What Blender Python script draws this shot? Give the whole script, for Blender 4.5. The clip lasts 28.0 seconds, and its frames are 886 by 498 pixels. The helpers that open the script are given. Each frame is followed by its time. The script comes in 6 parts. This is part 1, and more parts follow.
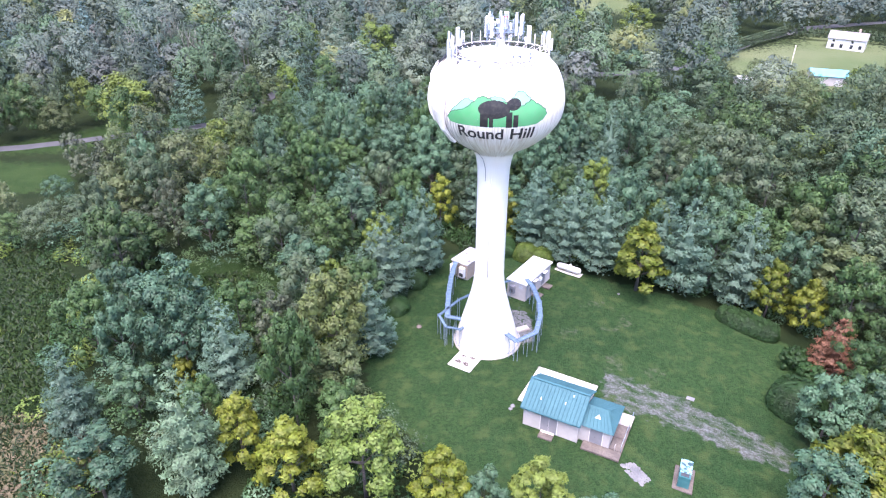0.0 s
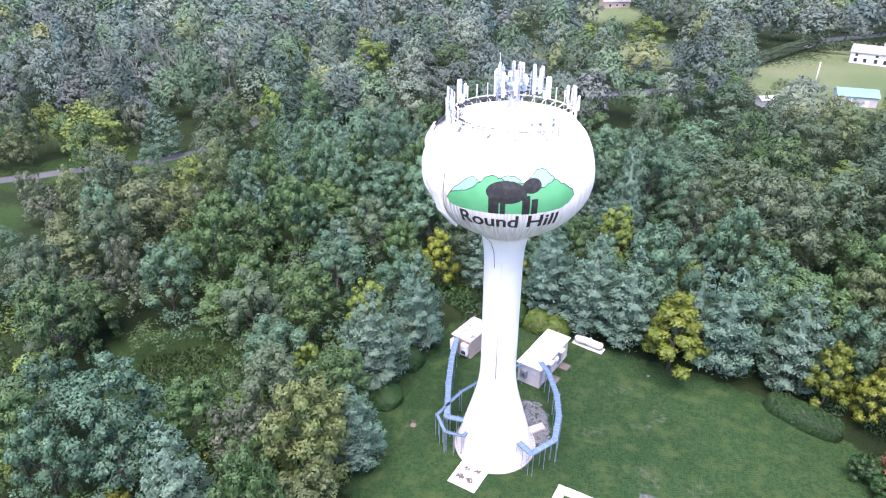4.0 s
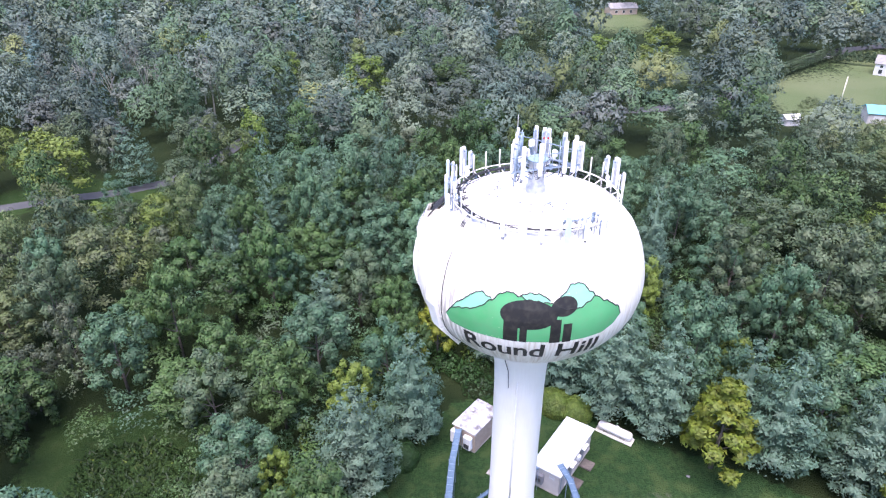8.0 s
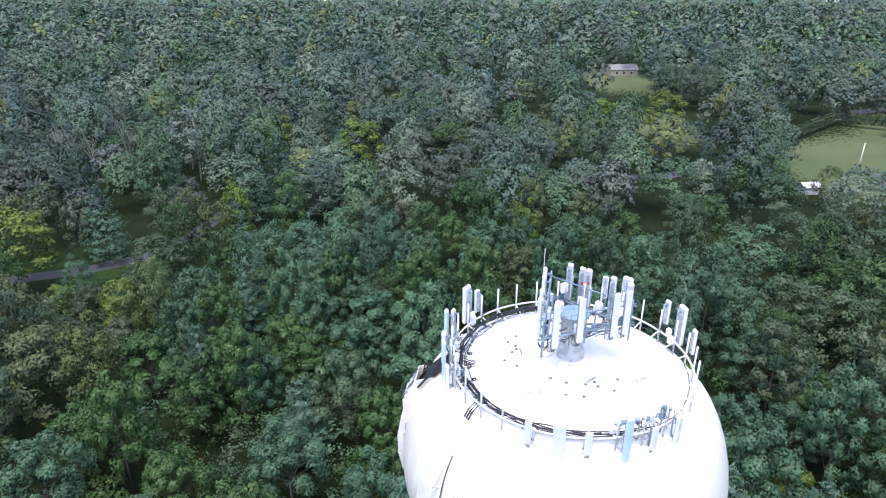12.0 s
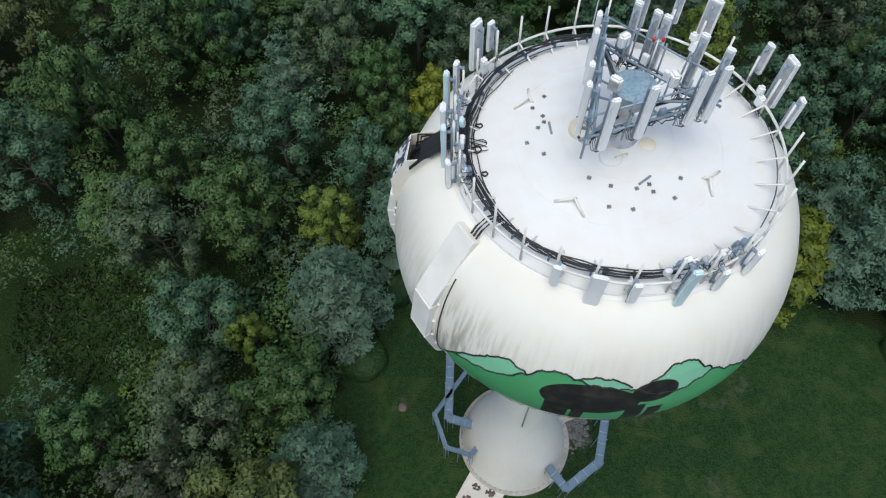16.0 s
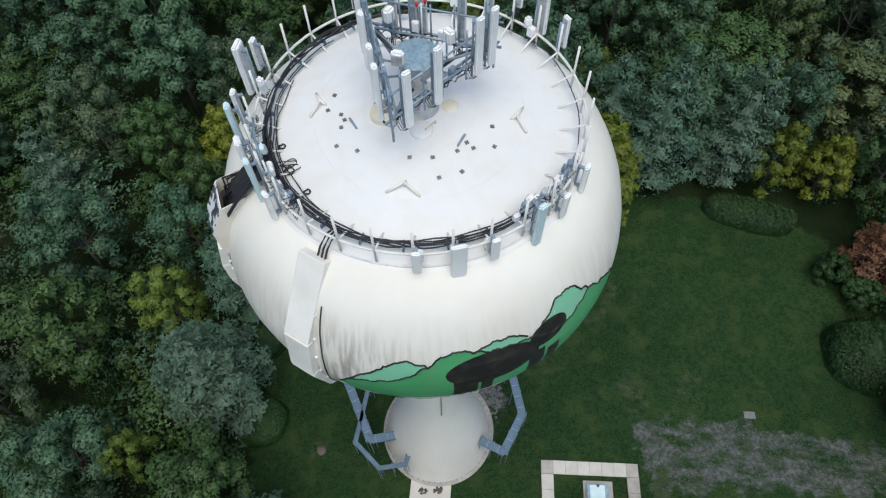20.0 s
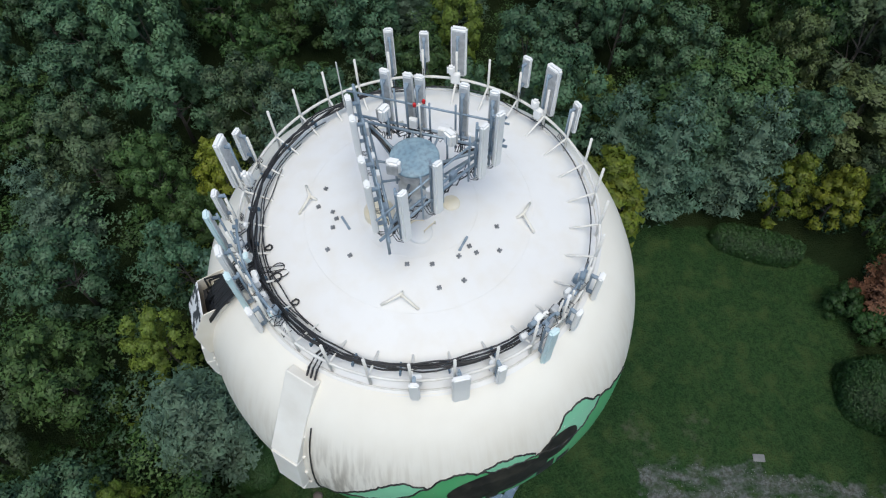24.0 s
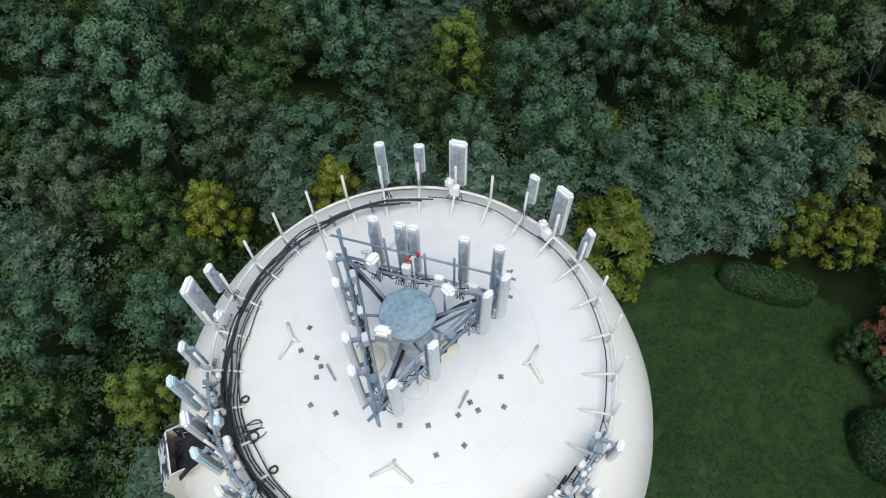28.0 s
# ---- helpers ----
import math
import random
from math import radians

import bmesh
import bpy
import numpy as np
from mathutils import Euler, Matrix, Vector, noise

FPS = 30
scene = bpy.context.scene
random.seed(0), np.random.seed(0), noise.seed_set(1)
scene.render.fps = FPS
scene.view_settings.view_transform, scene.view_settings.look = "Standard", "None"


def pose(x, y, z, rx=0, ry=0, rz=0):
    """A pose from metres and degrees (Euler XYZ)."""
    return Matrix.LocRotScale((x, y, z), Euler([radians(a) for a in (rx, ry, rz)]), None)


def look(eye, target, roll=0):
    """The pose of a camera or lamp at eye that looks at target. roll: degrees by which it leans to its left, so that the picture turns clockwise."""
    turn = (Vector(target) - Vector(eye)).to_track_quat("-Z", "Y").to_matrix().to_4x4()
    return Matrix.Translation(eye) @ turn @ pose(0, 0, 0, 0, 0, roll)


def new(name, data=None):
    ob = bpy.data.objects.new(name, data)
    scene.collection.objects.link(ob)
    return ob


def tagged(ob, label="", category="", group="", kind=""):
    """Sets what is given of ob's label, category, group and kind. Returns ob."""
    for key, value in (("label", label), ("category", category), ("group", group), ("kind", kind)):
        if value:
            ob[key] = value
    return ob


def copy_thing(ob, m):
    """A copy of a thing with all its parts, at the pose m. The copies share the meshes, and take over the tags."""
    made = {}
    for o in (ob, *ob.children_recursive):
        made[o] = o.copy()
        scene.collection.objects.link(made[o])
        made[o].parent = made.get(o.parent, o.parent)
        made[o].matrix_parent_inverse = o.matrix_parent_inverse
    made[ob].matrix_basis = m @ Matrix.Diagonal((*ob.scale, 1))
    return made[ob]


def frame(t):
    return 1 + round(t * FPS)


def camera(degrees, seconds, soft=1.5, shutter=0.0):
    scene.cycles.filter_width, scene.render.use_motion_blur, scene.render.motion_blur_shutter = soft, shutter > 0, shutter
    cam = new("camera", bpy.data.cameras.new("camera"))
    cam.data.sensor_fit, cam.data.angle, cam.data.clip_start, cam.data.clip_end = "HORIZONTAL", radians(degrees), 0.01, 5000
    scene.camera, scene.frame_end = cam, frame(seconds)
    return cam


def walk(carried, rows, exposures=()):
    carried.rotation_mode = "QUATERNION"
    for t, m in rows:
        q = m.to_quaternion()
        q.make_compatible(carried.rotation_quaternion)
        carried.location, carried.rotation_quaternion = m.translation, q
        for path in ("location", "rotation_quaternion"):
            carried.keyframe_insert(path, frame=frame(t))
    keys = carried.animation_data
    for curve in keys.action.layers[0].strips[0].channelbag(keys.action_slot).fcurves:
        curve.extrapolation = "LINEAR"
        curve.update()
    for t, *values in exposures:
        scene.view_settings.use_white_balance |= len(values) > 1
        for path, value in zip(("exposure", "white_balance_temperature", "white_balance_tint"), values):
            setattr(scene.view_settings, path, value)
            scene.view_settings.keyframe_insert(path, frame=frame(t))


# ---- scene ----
cam = camera(68.9, 28.0, soft=1.2)
METRES, EYE, TILT, LEAN, TURN = 66.0, 53.0, -0.3, 0.4, 0.0
ROWS = [
    (0.0, 0.0, 0.0, 0.0, 0.25, -28.72, -0.46),
    (0.5, 0.0003, 0.0258, 0.0017, 0.25, -28.7, -0.44),
    (1.0, 0.0005, 0.0554, 0.0037, 0.25, -28.67, -0.43),
    (1.5, 0.0007, 0.0878, 0.0058, 0.24, -28.64, -0.43),
    (2.0, 0.0008, 0.122, 0.0083, 0.24, -28.62, -0.42),
    (2.5, 0.0011, 0.1571, 0.011, 0.24, -28.6, -0.41),
    (3.0, 0.0013, 0.1928, 0.0137, 0.24, -28.57, -0.4),
    (3.5, 0.0015, 0.2279, 0.0163, 0.24, -28.55, -0.38),
    (5.5, 0.0029, 0.3597, 0.0239, 0.27, -28.5, -0.36),
    (6.0, 0.0028, 0.39, 0.0242, 0.26, -28.48, -0.35),
    (6.5, 0.0027, 0.4198, 0.0245, 0.26, -28.46, -0.34),
    (7.0, 0.0027, 0.4489, 0.0251, 0.26, -28.47, -0.34),
    (7.5, 0.0026, 0.4774, 0.025, 0.24, -28.44, -0.34),
    (8.0, 0.0027, 0.5052, 0.0249, 0.24, -28.43, -0.34),
    (8.5, 0.0029, 0.5322, 0.0247, 0.23, -28.42, -0.34),
    (9.0, 0.0031, 0.5586, 0.0243, 0.23, -28.43, -0.34),
    (9.5, 0.0028, 0.5839, 0.024, 0.21, -28.42, -0.35),
    (10.0, 0.0028, 0.6089, 0.0238, 0.2, -28.43, -0.36),
    (10.5, 0.0032, 0.6333, 0.0241, 0.2, -28.46, -0.34),
    (11.0, 0.0031, 0.6576, 0.0231, 0.19, -28.54, -0.34),
    (11.5, 0.0037, 0.6818, 0.0228, 0.19, -22.07, -0.42),
    (12.0, 0.0035, 0.7027, 0.0212, 0.18, -23.79, -0.46),
    (12.5, 0.0035, 0.7242, 0.0216, 0.14, -31.27, -0.31),
    (13.0, 0.0035, 0.7458, 0.0218, 0.08, -38.81, -0.19),
    (13.5, 0.0037, 0.7667, 0.0219, 0.02, -46.31, -0.07),
    (14.0, 0.0039, 0.7878, 0.0222, -0.04, -53.4, 0.0),
    (14.5, 0.0041, 0.8088, 0.0225, -0.09, -58.3, 0.06),
    (15.0, 0.0044, 0.8297, 0.0228, -0.13, -59.25, 0.11),
    (15.5, 0.0046, 0.85, 0.023, -0.16, -59.3, 0.15),
    (16.0, 0.0047, 0.8633, 0.0226, -0.17, -59.3, 0.16),
    (16.5, 0.0047, 0.867, 0.0211, -2.18, -59.27, 0.35),
    (17.0, 0.0046, 0.8673, 0.019, -7.62, -59.23, 0.47),
    (17.5, 0.0049, 0.8668, 0.017, -12.66, -59.23, 0.42),
    (18.0, 0.005, 0.8665, 0.0153, -17.64, -59.21, 0.6),
    (18.5, 0.0052, 0.8672, 0.0137, -24.05, -59.21, 0.89),
    (19.0, 0.0051, 0.8675, 0.013, -26.05, -59.22, 0.68),
    (19.5, 0.0051, 0.8681, 0.0126, -26.07, -59.22, 0.44),
    (20.0, 0.0058, 0.87, 0.0123, -26.08, -59.21, 0.43),
    (20.5, 0.0071, 0.8732, 0.0121, -26.09, -59.2, 0.44),
    (21.0, 0.0091, 0.8776, 0.0121, -26.1, -59.19, 0.43),
    (21.5, 0.0117, 0.883, 0.0122, -26.12, -59.19, 0.43),
    (23.5, 0.0253, 0.9104, 0.0155, -26.15, -59.23, 0.44),
    (24.0, 0.0291, 0.9181, 0.0162, -26.15, -59.22, 0.45),
    (24.5, 0.0331, 0.9258, 0.0168, -26.16, -59.23, 0.46),
    (25.0, 0.0372, 0.9337, 0.0175, -26.17, -59.23, 0.47),
    (25.5, 0.0412, 0.9415, 0.0181, -26.17, -59.25, 0.46),
    (26.0, 0.0453, 0.9492, 0.0185, -26.17, -59.26, 0.48),
    (26.5, 0.0491, 0.9567, 0.0189, -26.18, -59.27, 0.48),
    (27.0, 0.0528, 0.964, 0.0193, -26.2, -59.28, 0.49),
    (27.5, 0.0563, 0.971, 0.0197, -26.21, -59.29, 0.5),
    (28.0, 0.0595, 0.9775, 0.0199, -26.22, -59.29, 0.5),
]
walk(cam, [(t, pose(0, 0, EYE, TILT, LEAN, TURN) @ pose(METRES * x, METRES * y, METRES * z, 90 + pitch, roll, yaw)) for t, x, y, z, yaw, pitch, roll in ROWS],
     exposures=[(0.0, 2.02, 6170, 33), (8.0, 1.63, 6130, 30), (11.0, 1.2, 6080, 22), (12.0, 0.98, 6050, 18), (13.0, 0.58, 6250, 12), (16.0, 0.0, 6450, 6), (24.0, -0.05, 6500, 6), (28.0, 0.0, 6550, 6)])

# ---- world and sun ----
SUN_EL, SUN_AZ = radians(72), radians(200)      # azimuth clockwise from +y
world = bpy.data.worlds.new("sky")
scene.world = world
world.use_nodes = True
wn = world.node_tree
sky = wn.nodes.new("ShaderNodeTexSky")
sky.sky_type = "NISHITA"
sky.sun_disc = False
sky.sun_elevation, sky.sun_rotation = SUN_EL, SUN_AZ
sky.dust_density = 1.0
sky.air_density = 1.0
wn.links.new(sky.outputs[0], wn.nodes["Background"].inputs[0])
wn.nodes["Background"].inputs[1].default_value = 0.15
sun = new("sun", bpy.data.lights.new("sun", "SUN"))
sun.data.energy, sun.data.angle, sun.data.color = 2.5, radians(50), (1.0, 0.94, 0.84)
sun_from = Vector((math.sin(SUN_AZ) * math.cos(SUN_EL), math.cos(SUN_AZ) * math.cos(SUN_EL), math.sin(SUN_EL)))
sun.matrix_world = look(sun_from * 300, (0, 0, 0))


# ---- materials ----
def mat_base(name, rough=0.6, metal=0.0):
    m = bpy.data.materials.new(name)
    m.use_nodes = True
    b = m.node_tree.nodes["Principled BSDF"]
    b.inputs["Roughness"].default_value, b.inputs["Metallic"].default_value = rough, metal
    return m, m.node_tree, b


def noise_fac(nt, scale, detail=4.0, stretch=(1, 1, 1), lo=0.35, hi=0.65, coords="Object", turn=0.0):
    tc = nt.nodes.new("ShaderNodeTexCoord")
    mp = nt.nodes.new("ShaderNodeMapping")
    mp.inputs["Scale"].default_value = stretch
    if turn:
        mp.vector_type = "TEXTURE"
        mp.inputs["Rotation"].default_value = (0, 0, turn)
        mp.inputs["Scale"].default_value = [1 / k for k in stretch]
    n = nt.nodes.new("ShaderNodeTexNoise")
    n.inputs["Scale"].default_value, n.inputs["Detail"].default_value = scale, detail
    r = nt.nodes.new("ShaderNodeMapRange")
    r.inputs[1].default_value, r.inputs[2].default_value = lo, hi
    nt.links.new(tc.outputs[coords], mp.inputs[0])
    nt.links.new(mp.outputs[0], n.inputs[0])
    nt.links.new(n.outputs[0], r.inputs[0])
    return r.outputs[0]


def mix(nt, fac, a, b):
    n = nt.nodes.new("ShaderNodeMix")
    n.data_type = "RGBA"
    for k, v in ((0, fac), (6, a), (7, b)):
        if isinstance(v, tuple):
            n.inputs[k].default_value = (*v, 1)
        elif isinstance(v, float):
            n.inputs[k].default_value = v
        else:
            nt.links.new(v, n.inputs[k])
    return n.outputs[2]


def maths(nt, op, a, b=0.0):
    n = nt.nodes.new("ShaderNodeMath")
    n.operation = op
    for k, v in ((0, a), (1, b)):
        if isinstance(v, (int, float)):
            n.inputs[k].default_value = v
        else:
            nt.links.new(v, n.inputs[k])
    return n.outputs[0]


def bump(nt, b, height, strength, dist):
    n = nt.nodes.new("ShaderNodeBump")
    n.inputs["Strength"].default_value, n.inputs["Distance"].default_value = strength, dist
    nt.links.new(height, n.inputs["Height"])
    nt.links.new(n.outputs[0], b.inputs["Normal"])


def surface(name, c1, c2, scale=1.0, rough=0.6, metal=0.0, stretch=(1, 1, 1), lo=0.35, hi=0.65, fine=None, bumps=0.0, vary=0.0):
    """Two tones mixed by a coarse noise, with an optional fine grain (colour, scale, amount) and a change from piece to piece."""
    m, nt, b = mat_base(name, rough, metal)
    col = mix(nt, noise_fac(nt, scale, 5, stretch, lo, hi), c1, c2)
    if fine:
        f = maths(nt, "MULTIPLY", noise_fac(nt, fine[1], 3, stretch, 0.45, 0.7), fine[2])
        col = mix(nt, f, col, fine[0])
    if vary:
        oi = nt.nodes.new("ShaderNodeObjectInfo")
        hs = nt.nodes.new("ShaderNodeHueSaturation")
        nt.links.new(maths(nt, "ADD", maths(nt, "MULTIPLY", oi.outputs["Random"], vary), 1 - vary / 2), hs.inputs["Value"])
        nt.links.new(col, hs.inputs["Color"])
        col = hs.outputs[0]
    nt.links.new(col, b.inputs["Base Color"])
    if bumps:
        bump(nt, b, noise_fac(nt, scale * 8, 4), 0.5, bumps)
    return m


def leaf_mat(name, c1, c2, c3=None, spread=0.48, blotch=0.4, cool=(1.14, 1.07, 1.36), trees=0.45):
    """Foliage: the tone wanders from tree to tree, and a little from leaf to leaf."""
    c1, c2, c3 = (c and tuple(a * k for a, k in zip(c, cool)) for c in (c1, c2, c3))
    m, nt, b = mat_base(name, 0.55)
    oi = nt.nodes.new("ShaderNodeObjectInfo")
    at = nt.nodes.new("ShaderNodeAttribute")
    at.attribute_name = "tint"
    ge = nt.nodes.new("ShaderNodeNewGeometry")
    tone = maths(nt, "FRACT", maths(nt, "ADD", oi.outputs["Random"], at.outputs["Fac"]))
    col = mix(nt, tone, c1, c2)
    isl = ge.outputs["Random Per Island"]
    age = maths(nt, "FRACT", maths(nt, "MULTIPLY", tone, 7.31))
    if c3:
        col = mix(nt, maths(nt, "MULTIPLY", noise_fac(nt, 1.3, 3, lo=0.48, hi=0.7), 0.8), col, c3)
    hs = nt.nodes.new("ShaderNodeHueSaturation")
    bough = maths(nt, "MULTIPLY", noise_fac(nt, 0.9, 3, lo=0.36, hi=0.66), blotch)
    nt.links.new(maths(nt, "ADD", maths(nt, "ADD", maths(nt, "ADD", maths(nt, "MULTIPLY", isl, spread), maths(nt, "MULTIPLY", age, trees)), 1.02 - spread / 2 - blotch / 2 - trees / 2), bough), hs.inputs["Value"])
    nt.links.new(col, hs.inputs["Color"])
    nt.links.new(hs.outputs[0], b.inputs["Base Color"])
    b.inputs["Specular IOR Level"].default_value = 0.3
    tr = nt.nodes.new("ShaderNodeBsdfTranslucent")
    nt.links.new(hs.outputs[0], tr.inputs[0])
    ms = nt.nodes.new("ShaderNodeMixShader")
    ms.inputs[0].default_value = 0.12
    nt.links.new(b.outputs[0], ms.inputs[1])
    nt.links.new(tr.outputs[0], ms.inputs[2])
    nt.links.new(ms.outputs[0], nt.nodes["Material Output"].inputs[0])
    return m


LEAF = {
    "blue": leaf_mat("leaf_blue", (0.039, 0.094, 0.040), (0.062, 0.128, 0.049), (0.085, 0.162, 0.071)),
    "pine": leaf_mat("needle_pine", (0.045, 0.103, 0.052), (0.070, 0.131, 0.066), (0.094, 0.160, 0.088)),
    "green": leaf_mat("leaf_green", (0.029, 0.074, 0.017), (0.049, 0.097, 0.022), (0.067, 0.125, 0.029)),
    "dark": leaf_mat("leaf_dark", (0.046, 0.086, 0.033), (0.063, 0.096, 0.038), (0.078, 0.122, 0.046)),
    "olive": leaf_mat("leaf_olive", (0.065, 0.099, 0.034), (0.083, 0.106, 0.042), (0.103, 0.138, 0.048), cool=(1.08, 1.06, 1.1)),
    "fresh": leaf_mat("leaf_fresh", (0.072, 0.130, 0.022), (0.097, 0.143, 0.026), (0.130, 0.176, 0.040), cool=(1.08, 1.06, 1.1)),
    "moss": leaf_mat("leaf_moss", (0.070, 0.102, 0.028), (0.085, 0.113, 0.030), (0.111, 0.143, 0.045), cool=(1.08, 1.06, 1.1)),
    "lime": leaf_mat("leaf_lime", (0.087, 0.135, 0.023), (0.124, 0.150, 0.028), (0.175, 0.204, 0.041), cool=(0.9, 1.02, 0.95)),
    "gold": leaf_mat("leaf_gold", (0.1, 0.138, 0.016), (0.132, 0.148, 0.018), (0.185, 0.2, 0.034), cool=(1.05, 1.06, 0.85)),
    "red": leaf_mat("needle_red", (0.19, 0.088, 0.044), (0.225, 0.105, 0.055), (0.27, 0.14, 0.08), cool=(1.08, 1.06, 1.1)),
    "pale": leaf_mat("needle_pale", (0.078, 0.150, 0.063), (0.089, 0.161, 0.067), (0.125, 0.200, 0.089)),
    "clipped": leaf_mat("leaf_clipped", (0.018, 0.050, 0.012), (0.024, 0.062, 0.015), (0.032, 0.078, 0.018), cool=(1.05, 1.05, 1.1)),
    "grey": leaf_mat("leaf_greyish", (0.056, 0.081, 0.035), (0.070, 0.091, 0.040), (0.082, 0.111, 0.052)),
}
# the same leaves seen from far, where single tips no longer show; distance haze is painted into their paler, bluer
# tones
LEAF_FAR_HAZY = {
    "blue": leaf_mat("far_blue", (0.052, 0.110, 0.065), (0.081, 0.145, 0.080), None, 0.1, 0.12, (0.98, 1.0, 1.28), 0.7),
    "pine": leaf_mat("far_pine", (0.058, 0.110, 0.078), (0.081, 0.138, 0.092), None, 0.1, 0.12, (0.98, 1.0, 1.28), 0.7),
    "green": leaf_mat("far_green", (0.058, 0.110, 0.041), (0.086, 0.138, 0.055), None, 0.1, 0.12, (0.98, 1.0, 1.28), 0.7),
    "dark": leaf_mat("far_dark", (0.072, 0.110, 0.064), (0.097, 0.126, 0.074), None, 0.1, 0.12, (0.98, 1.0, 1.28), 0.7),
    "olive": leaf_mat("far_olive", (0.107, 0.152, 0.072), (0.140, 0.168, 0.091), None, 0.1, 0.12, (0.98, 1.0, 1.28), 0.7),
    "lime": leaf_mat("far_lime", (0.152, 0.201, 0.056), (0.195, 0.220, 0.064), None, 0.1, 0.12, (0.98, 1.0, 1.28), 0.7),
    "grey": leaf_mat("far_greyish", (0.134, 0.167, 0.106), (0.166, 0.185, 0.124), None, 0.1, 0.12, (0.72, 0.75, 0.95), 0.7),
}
BARK = surface("bark", (0.06, 0.052, 0.045), (0.11, 0.1, 0.088), 3, 0.9, stretch=(1, 1, 0.2), bumps=0.02)
DEAD = surface("dead_wood", (0.198, 0.199, 0.167), (0.288, 0.285, 0.238), 2, 0.9)


def tank_paint(name, white, dirt, streak):
    """White tower paint: faint plate seams, rain streaks running down, a dingy tone in patches."""
    m, nt, b = mat_base(name, 0.42)
    tc = nt.nodes.new("ShaderNodeTexCoord")
    sp = nt.nodes.new("ShaderNodeSeparateXYZ")
    nt.links.new(tc.outputs["Object"], sp.inputs[0])
    ang = maths(nt, "ARCTAN2", sp.outputs[0], sp.outputs[1])
    cb = nt.nodes.new("ShaderNodeCombineXYZ")
    nt.links.new(maths(nt, "MULTIPLY", ang, 15.0), cb.inputs[0])
    nt.links.new(maths(nt, "MULTIPLY", sp.outputs[2], 0.22), cb.inputs[1])
    n = nt.nodes.new("ShaderNodeTexNoise")
    n.inputs["Scale"].default_value, n.inputs["Detail"].default_value = 2.6, 5
    nt.links.new(cb.outputs[0], n.inputs[0])
    r = nt.nodes.new("ShaderNodeMapRange")
    r.inputs[1].default_value, r.inputs[2].default_value = 0.43, 0.68
    nt.links.new(n.outputs[0], r.inputs[0])
    low = nt.nodes.new("ShaderNodeMapRange")
    low.inputs[1].default_value, low.inputs[2].default_value = 36.6, 30.5
    nt.links.new(sp.outputs[2], low.inputs[0])
    col = mix(nt, maths(nt, "MULTIPLY", r.outputs[0], maths(nt, "MULTIPLY", low.outputs[0], streak)), white, dirt)
    col = mix(nt, maths(nt, "MULTIPLY", noise_fac(nt, 0.5, 6), 0.12), col, dirt)
    # grey run-off stains beside the cable cover
    runs = nt.nodes.new("ShaderNodeMapRange")
    runs.inputs[1].default_value, runs.inputs[2].default_value = 0.42, 0.6
    nt.links.new(n.outputs[0], runs.inputs[0])
    off = maths(nt, "ABSOLUTE", maths(nt, "ADD", ang, 2.34))
    band = nt.nodes.new("ShaderNodeMapRange")
    band.inputs[1].default_value, band.inputs[2].default_value = 0.42, 0.05
    nt.links.new(off, band.inputs[0])
    high = nt.nodes.new("ShaderNodeMapRange")
    high.inputs[1].default_value, high.inputs[2].default_value = 36.2, 34.2
    nt.links.new(sp.outputs[2], high.inputs[0])
    foot = nt.nodes.new("ShaderNodeMapRange")
    foot.inputs[1].default_value, foot.inputs[2].default_value = 28.0, 30.5
    nt.links.new(sp.outputs[2], foot.inputs[0])
    run = maths(nt, "MULTIPLY", foot.outputs[0], maths(nt, "MULTIPLY", maths(nt, "MULTIPLY", band.outputs[0], high.outputs[0]), runs.outputs[0]))
    col = mix(nt, maths(nt, "MULTIPLY", run, 0.75), col, (0.34, 0.31, 0.27))
    nt.links.new(col, b.inputs["Base Color"])
    bump(nt, b, noise_fac(nt, 0.8, 3), 0.25, 0.02)
    return m


M_TANK = tank_paint("tank_paint", (0.86, 0.825, 0.75), (0.5, 0.4, 0.27), 0.75)
M_STEM = tank_paint("stem_paint", (0.83, 0.795, 0.72), (0.58, 0.53, 0.45), 0.12)
M_ROOF = surface("roof_paint", (0.75, 0.745, 0.735), (0.78, 0.775, 0.765), 0.35, 0.45, fine=((0.68, 0.62, 0.52), 1.5, 0.25), bumps=0.004)
M_WHITE = surface("white_steel", (0.78, 0.77, 0.74), (0.72, 0.7, 0.66), 1.5, 0.45, fine=((0.5, 0.42, 0.33), 6, 0.2), vary=0.06)
M_CHUTE = surface("cover_paint", (0.86, 0.84, 0.79), (0.82, 0.79, 0.73), 0.6, 0.45, fine=((0.5, 0.45, 0.38), 1.2, 0.15))
M_PANEL = surface("antenna_plastic", (0.88, 0.88, 0.87), (0.82, 0.82, 0.82), 1.2, 0.4, vary=0.06)
M_PANELBACK = surface("antenna_back", (0.6, 0.61, 0.62), (0.4, 0.41, 0.42), 4, 0.5, 0.1, vary=0.2)
M_AQUA = surface("aqua_plastic", (0.58, 0.75, 0.78), (0.66, 0.8, 0.82), 2, 0.4)
M_GALV = surface("galvanised_steel", (0.2, 0.27, 0.34), (0.31, 0.38, 0.45), 4, 0.5, 0.35, vary=0.15)
M_DISC = surface("grey_blue_lid", (0.2, 0.31, 0.39), (0.27, 0.38, 0.45), 3, 0.5, fine=((0.1, 0.13, 0.16), 9, 0.5))
M_CABLE = surface("black_cable", (0.015, 0.016, 0.018), (0.03, 0.03, 0.035), 2, 0.45)
M_HOOD = surface("hood_paint", (0.8, 0.74, 0.63), (0.84, 0.79, 0.7), 1.2, 0.5)
